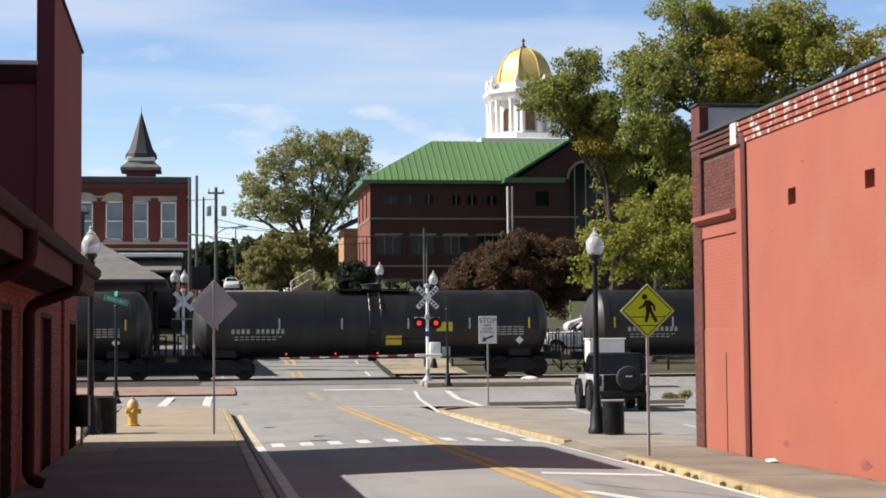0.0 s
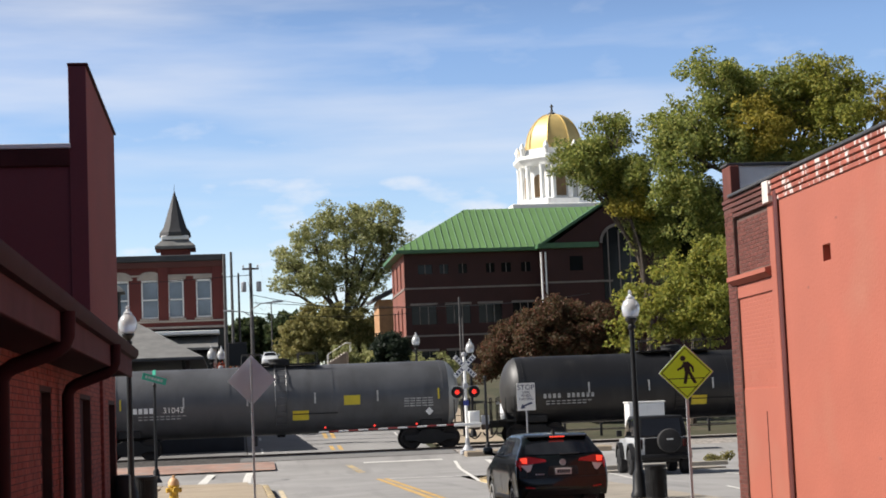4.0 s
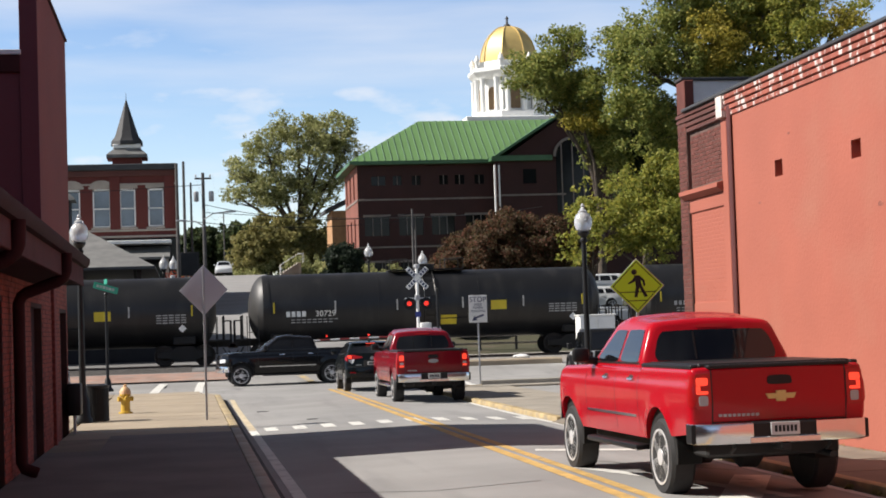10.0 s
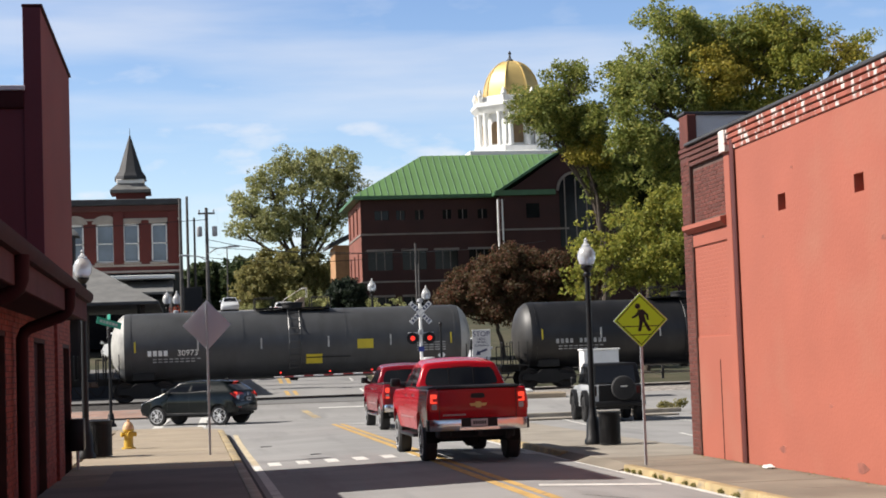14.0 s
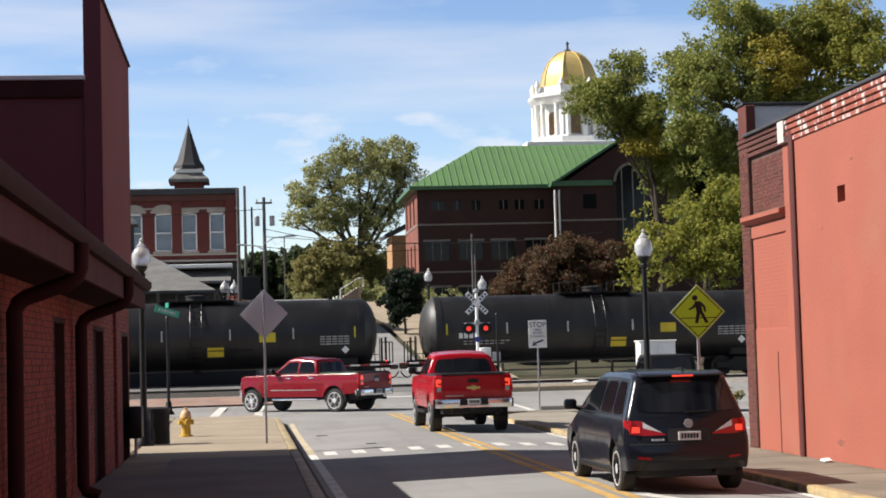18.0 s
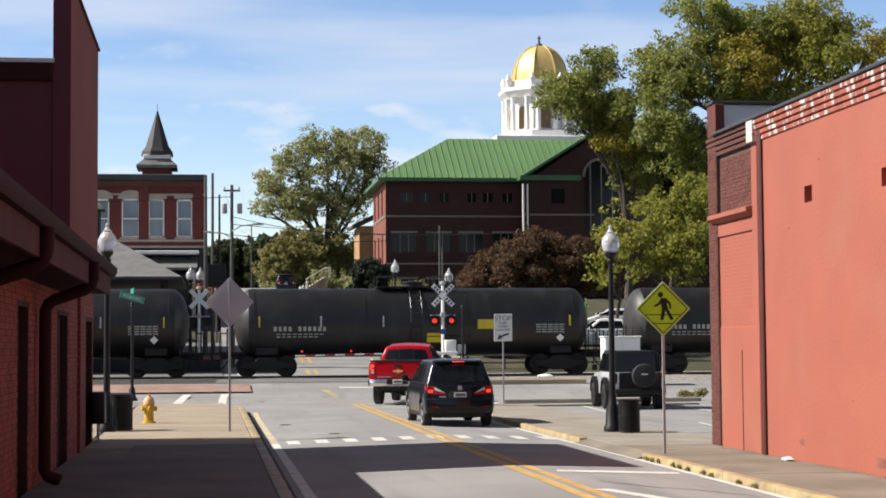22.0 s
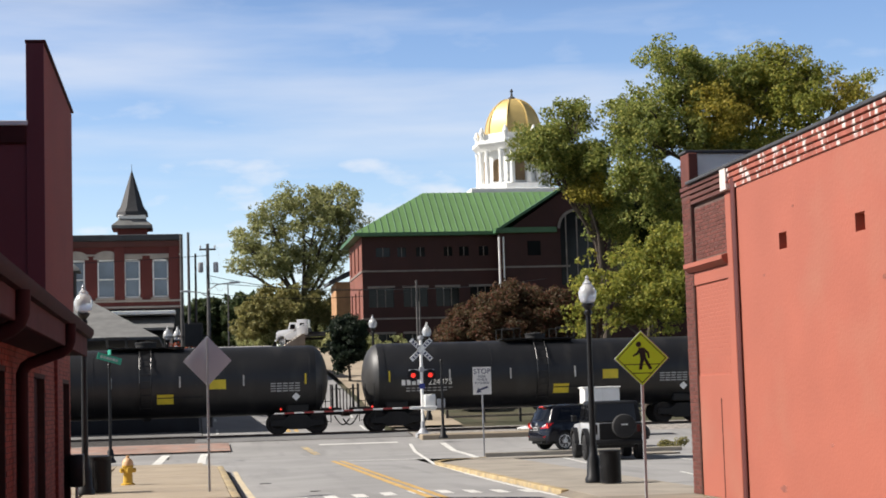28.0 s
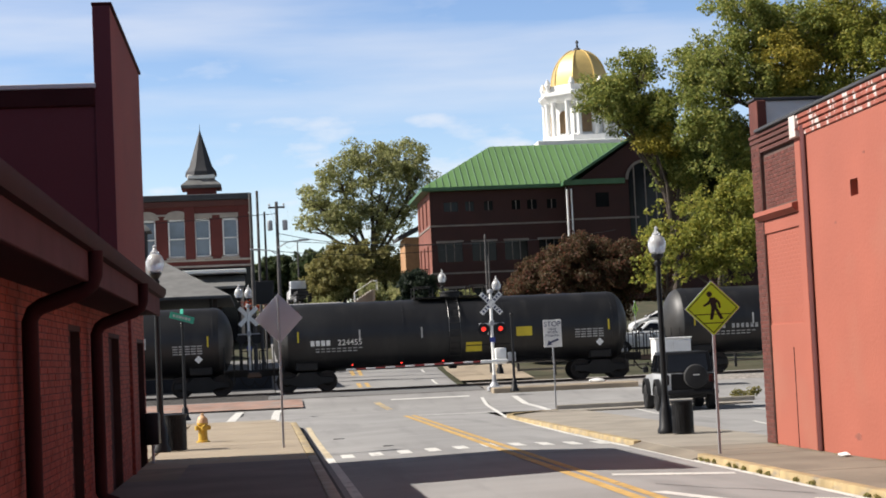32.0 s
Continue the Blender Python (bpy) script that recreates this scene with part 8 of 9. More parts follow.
prof = [(4.0, 38.6)] + [(4.0 * math.cos(radians(d)) ** 0.9, 38.7 + 5.3 * math.sin(radians(d))) for d in range(0, 86, 8)] + [(0.3, 44.05)]
part("dome", lathe(B(), prof, 8, Matrix.Rotation(math.pi / 8, 4, "Z")), M_GOLD, ch, "gilded dome", deg=20)
for i in range(8):
    a = radians(45 * i + 22.5)
    bm = B()
    prev = None
    for d in range(0, 86, 8):
        r = 4.03 * math.cos(radians(d)) ** 0.9
        p = (r * math.cos(a), r * math.sin(a), 38.7 + 5.3 * math.sin(radians(d)))
        if prev:
            rod(bm, prev, p, 0.1, n=5)
        prev = p
    part("dome_rib", bm, M_GOLD, ch)
part("finial", lathe(B(), [(0.6, 43.9), (0.5, 44.2), (0.2, 44.4), (0.12, 45.0), (0.28, 45.1), (0.05, 45.5)], 10), M_SLATE, ch, "dark finial")

# crumpled paper at the foot of the salmon wall
bm = B()
bmesh.ops.create_icosphere(bm, subdivisions=2, radius=0.11)
for v in bm.verts:
    v.co = Vector((v.co.x * 0.8, v.co.y * 1.6, v.co.z * 0.35)) * (1 + 0.35 * noise.noise(v.co * 17))
tagged(part("paper_scrap", bm, M_WHITE, None, "", pose(9.42, 27.1, 0.065)), "crumpled white paper at the foot of the wall", "litter")


# ---- trees ----
def leaf_mat(name, a, b, c):
    """Leaves that vary from one to the next."""
    m = bpy.data.materials.new(name)
    m.use_nodes = True
    n, l = m.node_tree.nodes, m.node_tree.links
    bs = n["Principled BSDF"]
    geo, ramp = n.new("ShaderNodeNewGeometry"), n.new("ShaderNodeValToRGB")
    el = ramp.color_ramp.elements
    el[0].color, el[1].color = (*a, 1), (*c, 1)
    e = el.new(0.6)
    e.color = (*b, 1)
    l.new(geo.outputs["Random Per Island"], ramp.inputs["Fac"])
    l.new(ramp.outputs["Color"], bs.inputs["Base Color"])
    bs.inputs["Roughness"].default_value = 0.6
    bs.inputs["Specular IOR Level"].default_value = 0.25
    tr, mx = n.new("ShaderNodeBsdfTranslucent"), n.new("ShaderNodeMixShader")
    mx.inputs["Fac"].default_value = 0.52
    l.new(ramp.outputs["Color"], tr.inputs["Color"])
    l.new(bs.outputs[0], mx.inputs[1])
    l.new(tr.outputs[0], mx.inputs[2])
    l.new(mx.outputs[0], n["Material Output"].inputs["Surface"])
    return m


L_GREEN = leaf_mat("autumn green leaves", (0.125, 0.165, 0.045), (0.25, 0.285, 0.075), (0.43, 0.40, 0.11))
L_OLIVE = leaf_mat("olive leaves", (0.2, 0.21, 0.09), (0.31, 0.325, 0.135), (0.47, 0.45, 0.22))
L_YELLOW = leaf_mat("yellowing leaves", (0.14, 0.17, 0.034), (0.275, 0.285, 0.056), (0.44, 0.385, 0.08))
L_GOLDEN = leaf_mat("golden leaves", (0.18, 0.17, 0.03), (0.35, 0.30, 0.05), (0.50, 0.39, 0.08))
L_RED = leaf_mat("dull red leaves", (0.075, 0.066, 0.03), (0.115, 0.074, 0.042), (0.18, 0.066, 0.044))
L_RUSSET = leaf_mat("russet olive leaves", (0.1634, 0.1591, 0.0602), (0.258, 0.2408, 0.086), (0.3354, 0.2752, 0.1118))
L_DARK = leaf_mat("dark evergreen leaves", (0.013, 0.022, 0.015), (0.022, 0.036, 0.022), (0.036, 0.05, 0.028))
L_CROWN_SHADE = leaf_mat("dark leaves coloured as crown shade", (0.028, 0.04, 0.016), (0.045, 0.062, 0.022), (0.085, 0.095, 0.032))
L_FAR = leaf_mat("distant leaves", (0.0387, 0.05848, 0.0258), (0.0645, 0.0903, 0.0387), (0.1161, 0.129, 0.0516))
L_BRIGHT = leaf_mat("scarlet leaves", (0.172, 0.0258, 0.0129), (0.2838, 0.043, 0.0172), (0.344, 0.1032, 0.043))


def leaf_cloud(rng, lobes, per_m3, size, clump=0.9):
    """Leaf quads in clumps inside ellipsoid lobes (centre, radii); returns vertices and faces."""
    V = []
    for c, r, k in lobes:
        vol = 4.19 * r[0] * r[1] * r[2]
        nc = max(10, int(vol ** 0.82 * 6.4 * k))
        ns = max(12, int(vol ** 0.5 * 4.0))
        d = rng.normal(size=(ns, 3))
        d /= np.linalg.norm(d, axis=1)[:, None]
        boughs = d * rng.uniform(0.45, 1.0, ns)[:, None]
        centres = np.array(c) + (boughs[rng.integers(0, ns, nc)] + rng.normal(size=(nc, 3)) * 0.17) * np.array(r)
        for q in centres:
            s = 0.62 * clump * rng.uniform(0.5, 1.25)
            aspect = rng.uniform(0.65, 1.35, 3) * np.array((1, 1, 0.8))
            n = max(12, int(per_m3 * 4.2 * s ** 2))
            w = rng.normal(size=(n, 3))
            w /= np.linalg.norm(w, axis=1)[:, None]
            rad = 0.50 + 0.42 * np.sqrt(rng.uniform(size=(n, 1)))
            p = q + w * rad * s * aspect + rng.normal(size=(n, 3)) * 0.10 * s
            nrm = w + np.array((-0.12, 0, 0.25)) + rng.normal(size=(n, 3)) * 0.8
            nrm /= np.linalg.norm(nrm, axis=1)[:, None]
            a, b = np.cross(nrm, rng.normal(size=(n, 3))), nrm
            a /= np.linalg.norm(a, axis=1)[:, None]
            b = np.cross(nrm, a)
            sz = size * 0.82 * rng.uniform(0.6, 1.4, n)[:, None]
            V.append(np.stack([p - a * sz, p + b * sz * 0.55, p + a * sz, p - b * sz * 0.55], 1))
    V = np.concatenate(V).reshape(-1, 3)
    return V


def crown_mesh(name, V):
    n = len(V) // 4
    me = bpy.data.meshes.new(name)
    me.vertices.add(4 * n)
    me.vertices.foreach_set("co", V.astype(np.float32).ravel())
    me.loops.add(4 * n)
    me.loops.foreach_set("vertex_index", np.arange(4 * n, dtype=np.int32))
    me.polygons.add(n)
    me.polygons.foreach_set("loop_start", np.arange(0, 4 * n, 4, dtype=np.int32))
    me.update(calc_edges=True)
    return me


def tree(name, label, x, y, z, trunk_h, lobes, leaf, seed, per=26, size=0.2, r=0.35, clump=0.95, category="tree", crowns=None):
    """A tapered trunk, limbs towards every lobe, and crowns of leaves; lobe centres are relative to the foot."""
    rng = np.random.default_rng(seed)
    t = thing(name, label, category, pose(x, y, z))
    bm = B()
    lean = rng.normal(size=2) * 0.25
    top = Vector((lean[0], lean[1], trunk_h))
    prev, pr = Vector((0, 0, -0.4)), r * 1.25
    for k in range(1, 6):
        p = top * (k / 5) + Vector((*(rng.normal(size=2) * 0.06), 0))
        rod(bm, prev, p, pr, r * (1 - 0.1 * k), 9, False)
        prev, pr = p, r * (1 - 0.1 * k)
    part("trunk", bm, M_BARK, t)
    for c, rr, k in lobes:
        bm = B()
        c = Vector(c)
        start = top * float(rng.uniform(0.65, 1.0))
        mid = start.lerp(c, 0.5) + Vector(rng.normal(size=3) * 0.3)
        rod(bm, start, mid, r * 0.5, r * 0.33, 7, False)
        rod(bm, mid, c, r * 0.33, r * 0.16, 6, False)
        for j in range(7):
            d = Vector(rng.normal(size=3)).normalized()
            e = c + Vector((d.x * rr[0], d.y * rr[1], d.z * rr[2])) * 0.8
            rod(bm, mid.lerp(c, float(rng.uniform(0.2, 1))), e, r * 0.16, r * 0.04, 5, False)
        part("limb", bm, M_BARK, t)
    for j, (lf, idx) in enumerate(crowns or [(leaf, range(len(lobes)))]):
        me = crown_mesh("crown", leaf_cloud(rng, [lobes[i] for i in idx], per, size, clump))
        me.materials.append(lf)
        ob = new("crown", me)
        ob.parent = t
    return t


def rel(x, y, z, pts):
    return [((a - x, b - y, c - z), r, k) for a, b, c, r, k in pts]


# the great trees east of the courthouse annex
z0 = gz(33, 112)
tree("shade_tree", "tall spreading tree with green and yellowing autumn leaves", 37.5, 112, z0, 13, rel(37.5, 112, z0, [
    (31.3, 112, 21.8, (2.6, 2.94, 1.69), 1.22), (31.1, 112, 19.4, (2.37, 2.94, 1.92), 1.22), (31.4, 112, 16.9, (2.71, 2.94, 1.69), 1.22), (33.2, 112, 24.9, (2.37, 2.71, 1.13), 1.1),
    (36.6, 112.5, 24.0, (2.94, 3.39, 1.69), 1.22), (41.4, 112.5, 24.3, (2.82, 3.39, 1.81), 1.22), (36.3, 110.5, 20.6, (2.49, 2.71, 2.03), 1.22), (41.3, 110.5, 21.3, (2.6, 2.71, 2.03), 1.22),
    (44.8, 111, 22.2, (1.81, 2.49, 1.13), 1.1), (47, 112, 23.2, (1.47, 2.03, 1.02), 0.55), (39, 110, 19, (2.26, 2.26, 1.02), 1.22), (38.4, 113.5, 22.4, (2.26, 2.26, 1.81), 1.1),
    (34.5, 113, 15, (3.16, 3.39, 2.26), 1.22), (38.5, 113, 16.5, (3.84, 3.39, 2.49), 1.22), (36, 113, 11.5, (3.62, 3.39, 2.26), 1.22), (34.2, 112, 22.6, (1.81, 2.26, 1.58), 0.98), (44, 113, 24.0, (1.47, 2.03, 1.13), 0.86),
    (39.8, 111, 22.9, (2.6, 2.6, 1.6), 1.0), (37.4, 111.5, 18.8, (2.6, 2.4, 2.0), 1.2), (33.8, 111, 19.6, (2.0, 2.4, 2.0), 1.2)]),
    L_GREEN, 11, crowns=[(L_GREEN, (0, 1, 2, 3, 4, 11, 12, 13, 14, 15, 18, 19)), (L_GOLDEN, (6, 8)), (L_YELLOW, (5, 7, 9, 10, 16, 17))], r=0.5, size=0.14, per=30)
# Added tree: its dark leaf colour paints the shade under the great crown.
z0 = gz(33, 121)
tree("shade_tree", "added dark tree, the great crown's shade in its leaf colour", 34.0, 122, z0, 7, rel(34.0, 122, z0, [
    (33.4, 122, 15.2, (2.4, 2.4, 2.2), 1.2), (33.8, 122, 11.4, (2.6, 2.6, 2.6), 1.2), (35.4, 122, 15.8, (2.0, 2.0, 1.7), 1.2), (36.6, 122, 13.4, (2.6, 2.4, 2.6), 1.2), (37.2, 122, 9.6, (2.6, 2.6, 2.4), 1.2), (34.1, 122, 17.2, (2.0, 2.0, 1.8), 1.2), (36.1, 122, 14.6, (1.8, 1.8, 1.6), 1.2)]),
    L_CROWN_SHADE, 21, r=0.4, size=0.15, per=26)
z0 = gz(25, 116)
tree("shade_tree", "tall green tree leaning over the annex roof", 29.5, 118, z0, 9, rel(29.5, 118, z0, [
    (27.2, 118, 21.7, (1.87, 2.42, 1.43), 1.27), (24.5, 118, 20.3, (1.76, 2.42, 1.21), 1.15), (26.2, 118, 19.1, (2.86, 3.08, 1.76), 1.27), (28.8, 118, 18.4, (2.2, 2.86, 1.98), 1.27), (30.5, 119, 15, (2.2, 2.64, 1.98), 1.27), (28.1, 117, 16.4, (1.65, 1.98, 0.99), 1.15)]),
    L_GREEN, 12, crowns=[(L_GREEN, (0, 1, 2, 3, 4)), (L_GOLDEN, (5,))], size=0.14, per=38)
z0 = gz(24, 90)
tree("young_tree", "rounded green and yellow young tree", 24.6, 90, z0, 3.2, rel(24.6, 90, z0, [
    (24.6, 90, 8.3, (1.99, 2.1, 1.75), 1.5), (22.9, 90, 7.2, (1.58, 1.89, 1.58), 1.5), (25.9, 90, 9.3, (1.68, 1.78, 1.6), 1.5), (25.9, 89, 7, (1.89, 1.89, 1.78), 1.5), (27.3, 90, 9, (1.68, 1.68, 1.89), 1.5)]),
    L_YELLOW, 13, size=0.12, r=0.18, clump=0.7, per=54)
tree("young_tree", "slender green tree beside the annex", 22.2, 92, gz(22, 92), 3.4, rel(22.2, 92, gz(22, 92), [
    (22.3, 92, 7.9, (1.3, 1.6, 1.6), 1), (21.8, 92, 6.4, (1.0, 1.3, 1.2), 1), (23.4, 92, 9.2, (1.0, 1.2, 1.1), 1)]), L_YELLOW, 14, size=0.15, r=0.15, clump=0.65, per=34)
z0 = gz(18, 100)
tree("flowering_tree", "broad low tree with dull red autumn leaves", 18.4, 99, z0, 2.2, rel(18.4, 99, z0, [
    (16.9, 99, 6.0, (1.9, 2, 1.6), 2), (19.2, 99, 7.5, (2.0, 2, 1.3), 2), (21.3, 99, 7.4, (1.9, 2, 1.3), 2), (18.6, 98.5, 5.4, (2.4, 2, 1.4), 2), (21.6, 99, 5.8, (1.5, 1.6, 1.6), 2), (15.2, 99, 5.2, (1.2, 1.5, 1.2), 2), (22.8, 99, 6.6, (1.7, 1.6, 1.4), 2), (20.0, 98.6, 6.4, (2.4, 1.8, 1.6), 2), (17.6, 99, 6.9, (1.7, 1.8, 1.2), 2), (18.6, 99, 7.3, (1.6, 1.8, 1.1), 2)]), L_RED, 15, size=0.10, r=0.16, clump=0.75, per=125)
# trees up the hill west of the annex
z0 = gz(14, 205)
tree("shade_tree", "large rounded tree with olive autumn leaves", 14, 205, z0, 6, rel(14, 205, z0, [
    (13.7, 205, 26.6, (3.64, 3.91, 1.95), 0.43), (18.3, 205, 26.4, (3.39, 3.91, 1.95), 0.43), (10.1, 205, 24, (3.12, 3.64, 2.22), 0.43), (15.3, 204, 23.6, (4.29, 3.91, 2.47), 0.32), (19.8, 205, 24, (2.34, 3.12, 2.09), 0.43),
    (6.8, 205, 21.7, (2.34, 2.87, 1.69), 0.43), (10.4, 204, 19.6, (3.62, 3.39, 2.41), 0.58), (14.7, 205, 19.1, (3.98, 3.62, 2.41), 0.46), (6, 205, 19, (1.57, 2.09, 1.43), 0.43), (19.1, 205, 20.8, (2.09, 2.87, 1.82), 0.35)]),
    L_OLIVE, 16, size=0.2, r=0.55, per=20, clump=1.05)
z0 = gz(8, 132)
tree("small_tree", "thin brownish-green tree on the bank", 10.0, 200, gz(10, 200), 2.0, rel(10.0, 200, gz(10, 200), [
    (9.0, 200, 13.3, (3.2, 3, 2.4), 1.3), (7.2, 199, 11.4, (2.2, 2.4, 1.5), 1.3), (11.6, 199, 11.8, (3.0, 3, 2.0), 1.3), (12.0, 200, 14.6, (2.2, 2.4, 1.6), 1.0)]), L_RUSSET, 17, size=0.22, r=0.2, clump=1.0, per=26)
tree("small_tree", "brownish shrubby tree on the bank", 15.6, 202, gz(15, 202), 2.4, rel(15.6, 202, gz(15, 202), [
    (14.2, 202, 13.9, (2.6, 2.6, 2.4), 1.2), (15.4, 201, 11.6, (2.8, 2.6, 1.8), 1.2), (16.6, 202, 13.8, (1.5, 1.8, 1.6), 0.8)]), L_RUSSET, 18, size=0.2, r=0.16, clump=0.9, per=26)
tree("evergreen_tree", "dense dark evergreen clipped to a ball on a bare trunk", 10.12, 108, gz(10, 108), 1.6, rel(10.12, 108, gz(10, 108), [
    (10.12, 108, 6.0, (1.3, 1.3, 1.55), 11), (10.0, 108, 5.1, (1.2, 1.2, 0.9), 8), (10.2, 107.8, 6.9, (0.95, 1.0, 0.75), 8)]), L_DARK, 19, size=0.11, r=0.10, clump=0.5, per=130)
tree("small_tree", "scarlet-leaved small tree by the far signal", 0.1, 92, gz(0, 92), 2.6, rel(0.1, 92, gz(0, 92), [
    (-0.30, 92, 5.25, (0.75, 0.7, 0.3), 2)]), L_BRIGHT, 20, size=0.1, r=0.06, clump=0.4, per=60)
# far woods on the skyline
rng = np.random.default_rng(5)
lobes = []
for i in range(34):
    x = -70 + i * 4.6 + rng.uniform(-1.5, 1.5)
    lobes.append(((x, 285 + rng.uniform(-8, 8), 15.5 + rng.uniform(-0.6, 1.8)), (3.6, 3.2, 3.2), 0.7))
for x, z in ((-1.5, 15.5), (1.5, 13.5), (2.6, 17.6), (5.2, 13.6), (5.6, 17.0), (8.6, 13.8), (9.0, 17.4), (12.0, 14.0), (12.4, 17.8)):
    lobes.append(((x, 288 + rng.uniform(-5, 5), z), (2.9, 2.8, 2.7), 0.8))
me = crown_mesh("far_woods", leaf_cloud(rng, lobes, 14, 0.5, 1.4))
me.materials.append(L_FAR)
tagged(new("far_woods", me), "distant line of green trees on the hilltop", "woods", kind="stuff")
# shrubs along the hill road
lobes = [((x, y, gz(x, y) + 0.8), (1.6, 1.6, 1.1), 1.2) for x, y in ((14.6, 150), (14.2, 160), (12.6, 192), (14.6, 193), (-1.8, 150), (-2.2, 165), (15.5, 125), (14.4, 138), (16.5, 194), (7.6, 206), (9.0, 203), (10.6, 199), (8.0, 214), (12.2, 186))]
me = crown_mesh("bank_shrubs", leaf_cloud(rng, lobes, 40, 0.16, 0.7))
me.materials.append(L_OLIVE)
tagged(new("bank_shrubs", me), "olive shrubs along the hill road bank", "shrubs", kind="stuff")

# vehicles parked beyond the tracks
pickup("pickup_truck", "white pickup parked beyond the tracks", P_WHITE, pose(21.75, 92, gz(21.75, 92) - 0.10, 0, 0, 86), 5.6, 1.95, 1.95, brake=M_TAIL, bed_cover=False)
hatch("van", "white van parked nose-on beyond the tracks", P_WHITE, pose(15.5, 93, gz(15.5, 93) - 0.12, 0, 0, 172), 4.7, 1.9, 1.72, brake=M_TAIL, kind="van", lamp="high")
hatch("hatchback_car", "white car parked on the bank beyond the tracks", P_WHITE, pose(25.0, 104, gz(25, 104) - 0.05, 0, 0, 84), 4.4, 1.78, 1.46, brake=M_TAIL, kind="car")
hatch("hatchback_car", "white car parked behind the depot", P_WHITE, pose(-3.95, 103, gz(-4, 103) + 0.01, 0, 0, 12), 4.5, 1.85, 1.72, brake=M_TAIL, kind="car", lamp="high")
# steps with a handrail beside the hill road
st = thing("stone_steps", "pale stone steps with a handrail on the bank", "steps", pose(9.9, 178, gz(10, 178)))
for k in range(7):
    part("step", box(B(), 0.28 * k, 0.28 * k + 0.32 + 0.02 * k, -0.9, 0.9, -0.2, 0.17 * (k + 1), 0.015), M_STONE, st)
for y in (-0.92, 0.92):
    part("handrail", tube(B(), [(0.0, y, 0.17), (0.0, y, 1.0), (1.9, y, 2.15), (2.4, y, 2.15), (2.4, y, 1.2)], 0.035, 6), M_WHITE, st, "white handrail")

board = thing("sign_board", "plain black square board on a post beyond the tracks", "sign", pose(0.3, 98, gz(0.3, 98)))
part("board", box(B(), -0.53, 0.53, -0.05, 0.05, 5.7 - gz(0.3, 98), 6.82 - gz(0.3, 98), 0.02), M_BLACK, board)
part("post", rod(B(), (0, 0.08, -0.2), (0, 0.08, 6.6 - gz(0.3, 98)), 0.06, n=8), M_POLE, board)
weed = crown_mesh("weed_clump", leaf_cloud(np.random.default_rng(31), [((0, 0, 0.14), (0.62, 0.35, 0.16), 1.0)], 900, 0.05, 0.3))
weed.materials.append(L_RUSSET)
weed = new("weed_clump", weed)
weed.matrix_basis = pose(16.9, 58.6, gz(16.9, 58.6))
tagged(weed, "low tuft of dry weeds at the road edge", "weeds")
# weeds growing at the foot of the east kerb
rng = np.random.default_rng(37)
lobes = [((7.585 - 0.01 * abs(float(rng.normal())), y, -0.035), (0.02, 0.08 + 0.10 * float(rng.uniform()), 0.022), 1.0) for y in (16.4, 18.1, 18.9, 20.6, 21.0, 23.2, 23.9, 25.3, 25.7, 26.6, 27.1, 27.5, 28.4, 28.8, 29.2)]
weeds = crown_mesh("kerb_weeds", leaf_cloud(rng, lobes, 900, 0.02, 0.06))
weeds.materials.append(L_RUSSET)
tagged(new("kerb_weeds", weeds), "small weeds growing along the kerb foot", "weeds", kind="stuff")
# leaf litter and grit along the foot of the salmon wall
rng = np.random.default_rng(41)
n = 420
yy = rng.uniform(8, 31.5, n)
xx = SX - 0.03 - np.abs(rng.normal(size=n)) * 0.10 * (0.4 + np.abs(np.sin(yy * 1.7)))
ang, sz = rng.uniform(0, 6.28, n), rng.uniform(0.008, 0.028, n)
c = np.stack([xx, yy, 0.036 + 0.012 * rng.uniform(size=n)], 1)
da = np.stack([np.cos(ang) * sz, np.sin(ang) * sz, rng.normal(size=n) * 0.004], 1)
db = np.stack([-np.sin(ang) * sz * 0.6, np.cos(ang) * sz * 0.6, rng.normal(size=n) * 0.004], 1)
litter = crown_mesh("leaf_litter", np.stack([c - da, c - db, c + da, c + db], 1).reshape(-1, 3))
litter.materials.append(L_RUSSET)
tagged(new("leaf_litter", litter), "dry leaves and grit along the wall foot", "leaf litter", kind="stuff")


# ---- everything that moves ----
def rolled(rows_xyh):
    """Poses from (t, x, y, heading) rows on the road surface; heading 0 looks up the street, positive turns left."""
    return [(t, pose(x, y, rz(x, y) if y < 73 else gz(x, y) + 0.02, 0, 0, a)) for t, x, y, a in rows_xyh]


def drive(car, rows_xyh):
    walk(car, rolled(rows_xyh))
    # the wheels roll with the way covered
    for ob in car.children:
        if ob.name.split(".")[0] != "wheel":
            continue
        at, r = ob.matrix_basis.translation.copy(), ob.matrix_basis.translation.z
        rows, way = [], 0.0
        for (t0, xa, ya, _), (t1, xb, yb, _) in zip(rows_xyh, rows_xyh[1:]):
            d = math.hypot(xb - xa, yb - ya)
            n = max(1, math.ceil(d / r / 1.3))
            if (ya + yb) / 2 < 4 or abs(xa + xb) / 2 > 24:
                n, d = 1, 0.0
            rows += [(t0 + (t1 - t0) * k / n, pose(at.x, at.y, at.z, -math.degrees((way + d * k / n) / r))) for k in range(n)]
            way += d
        rows.append((rows_xyh[-1][0], pose(at.x, at.y, at.z, -math.degrees(way / r))))
        walk(ob, rows)


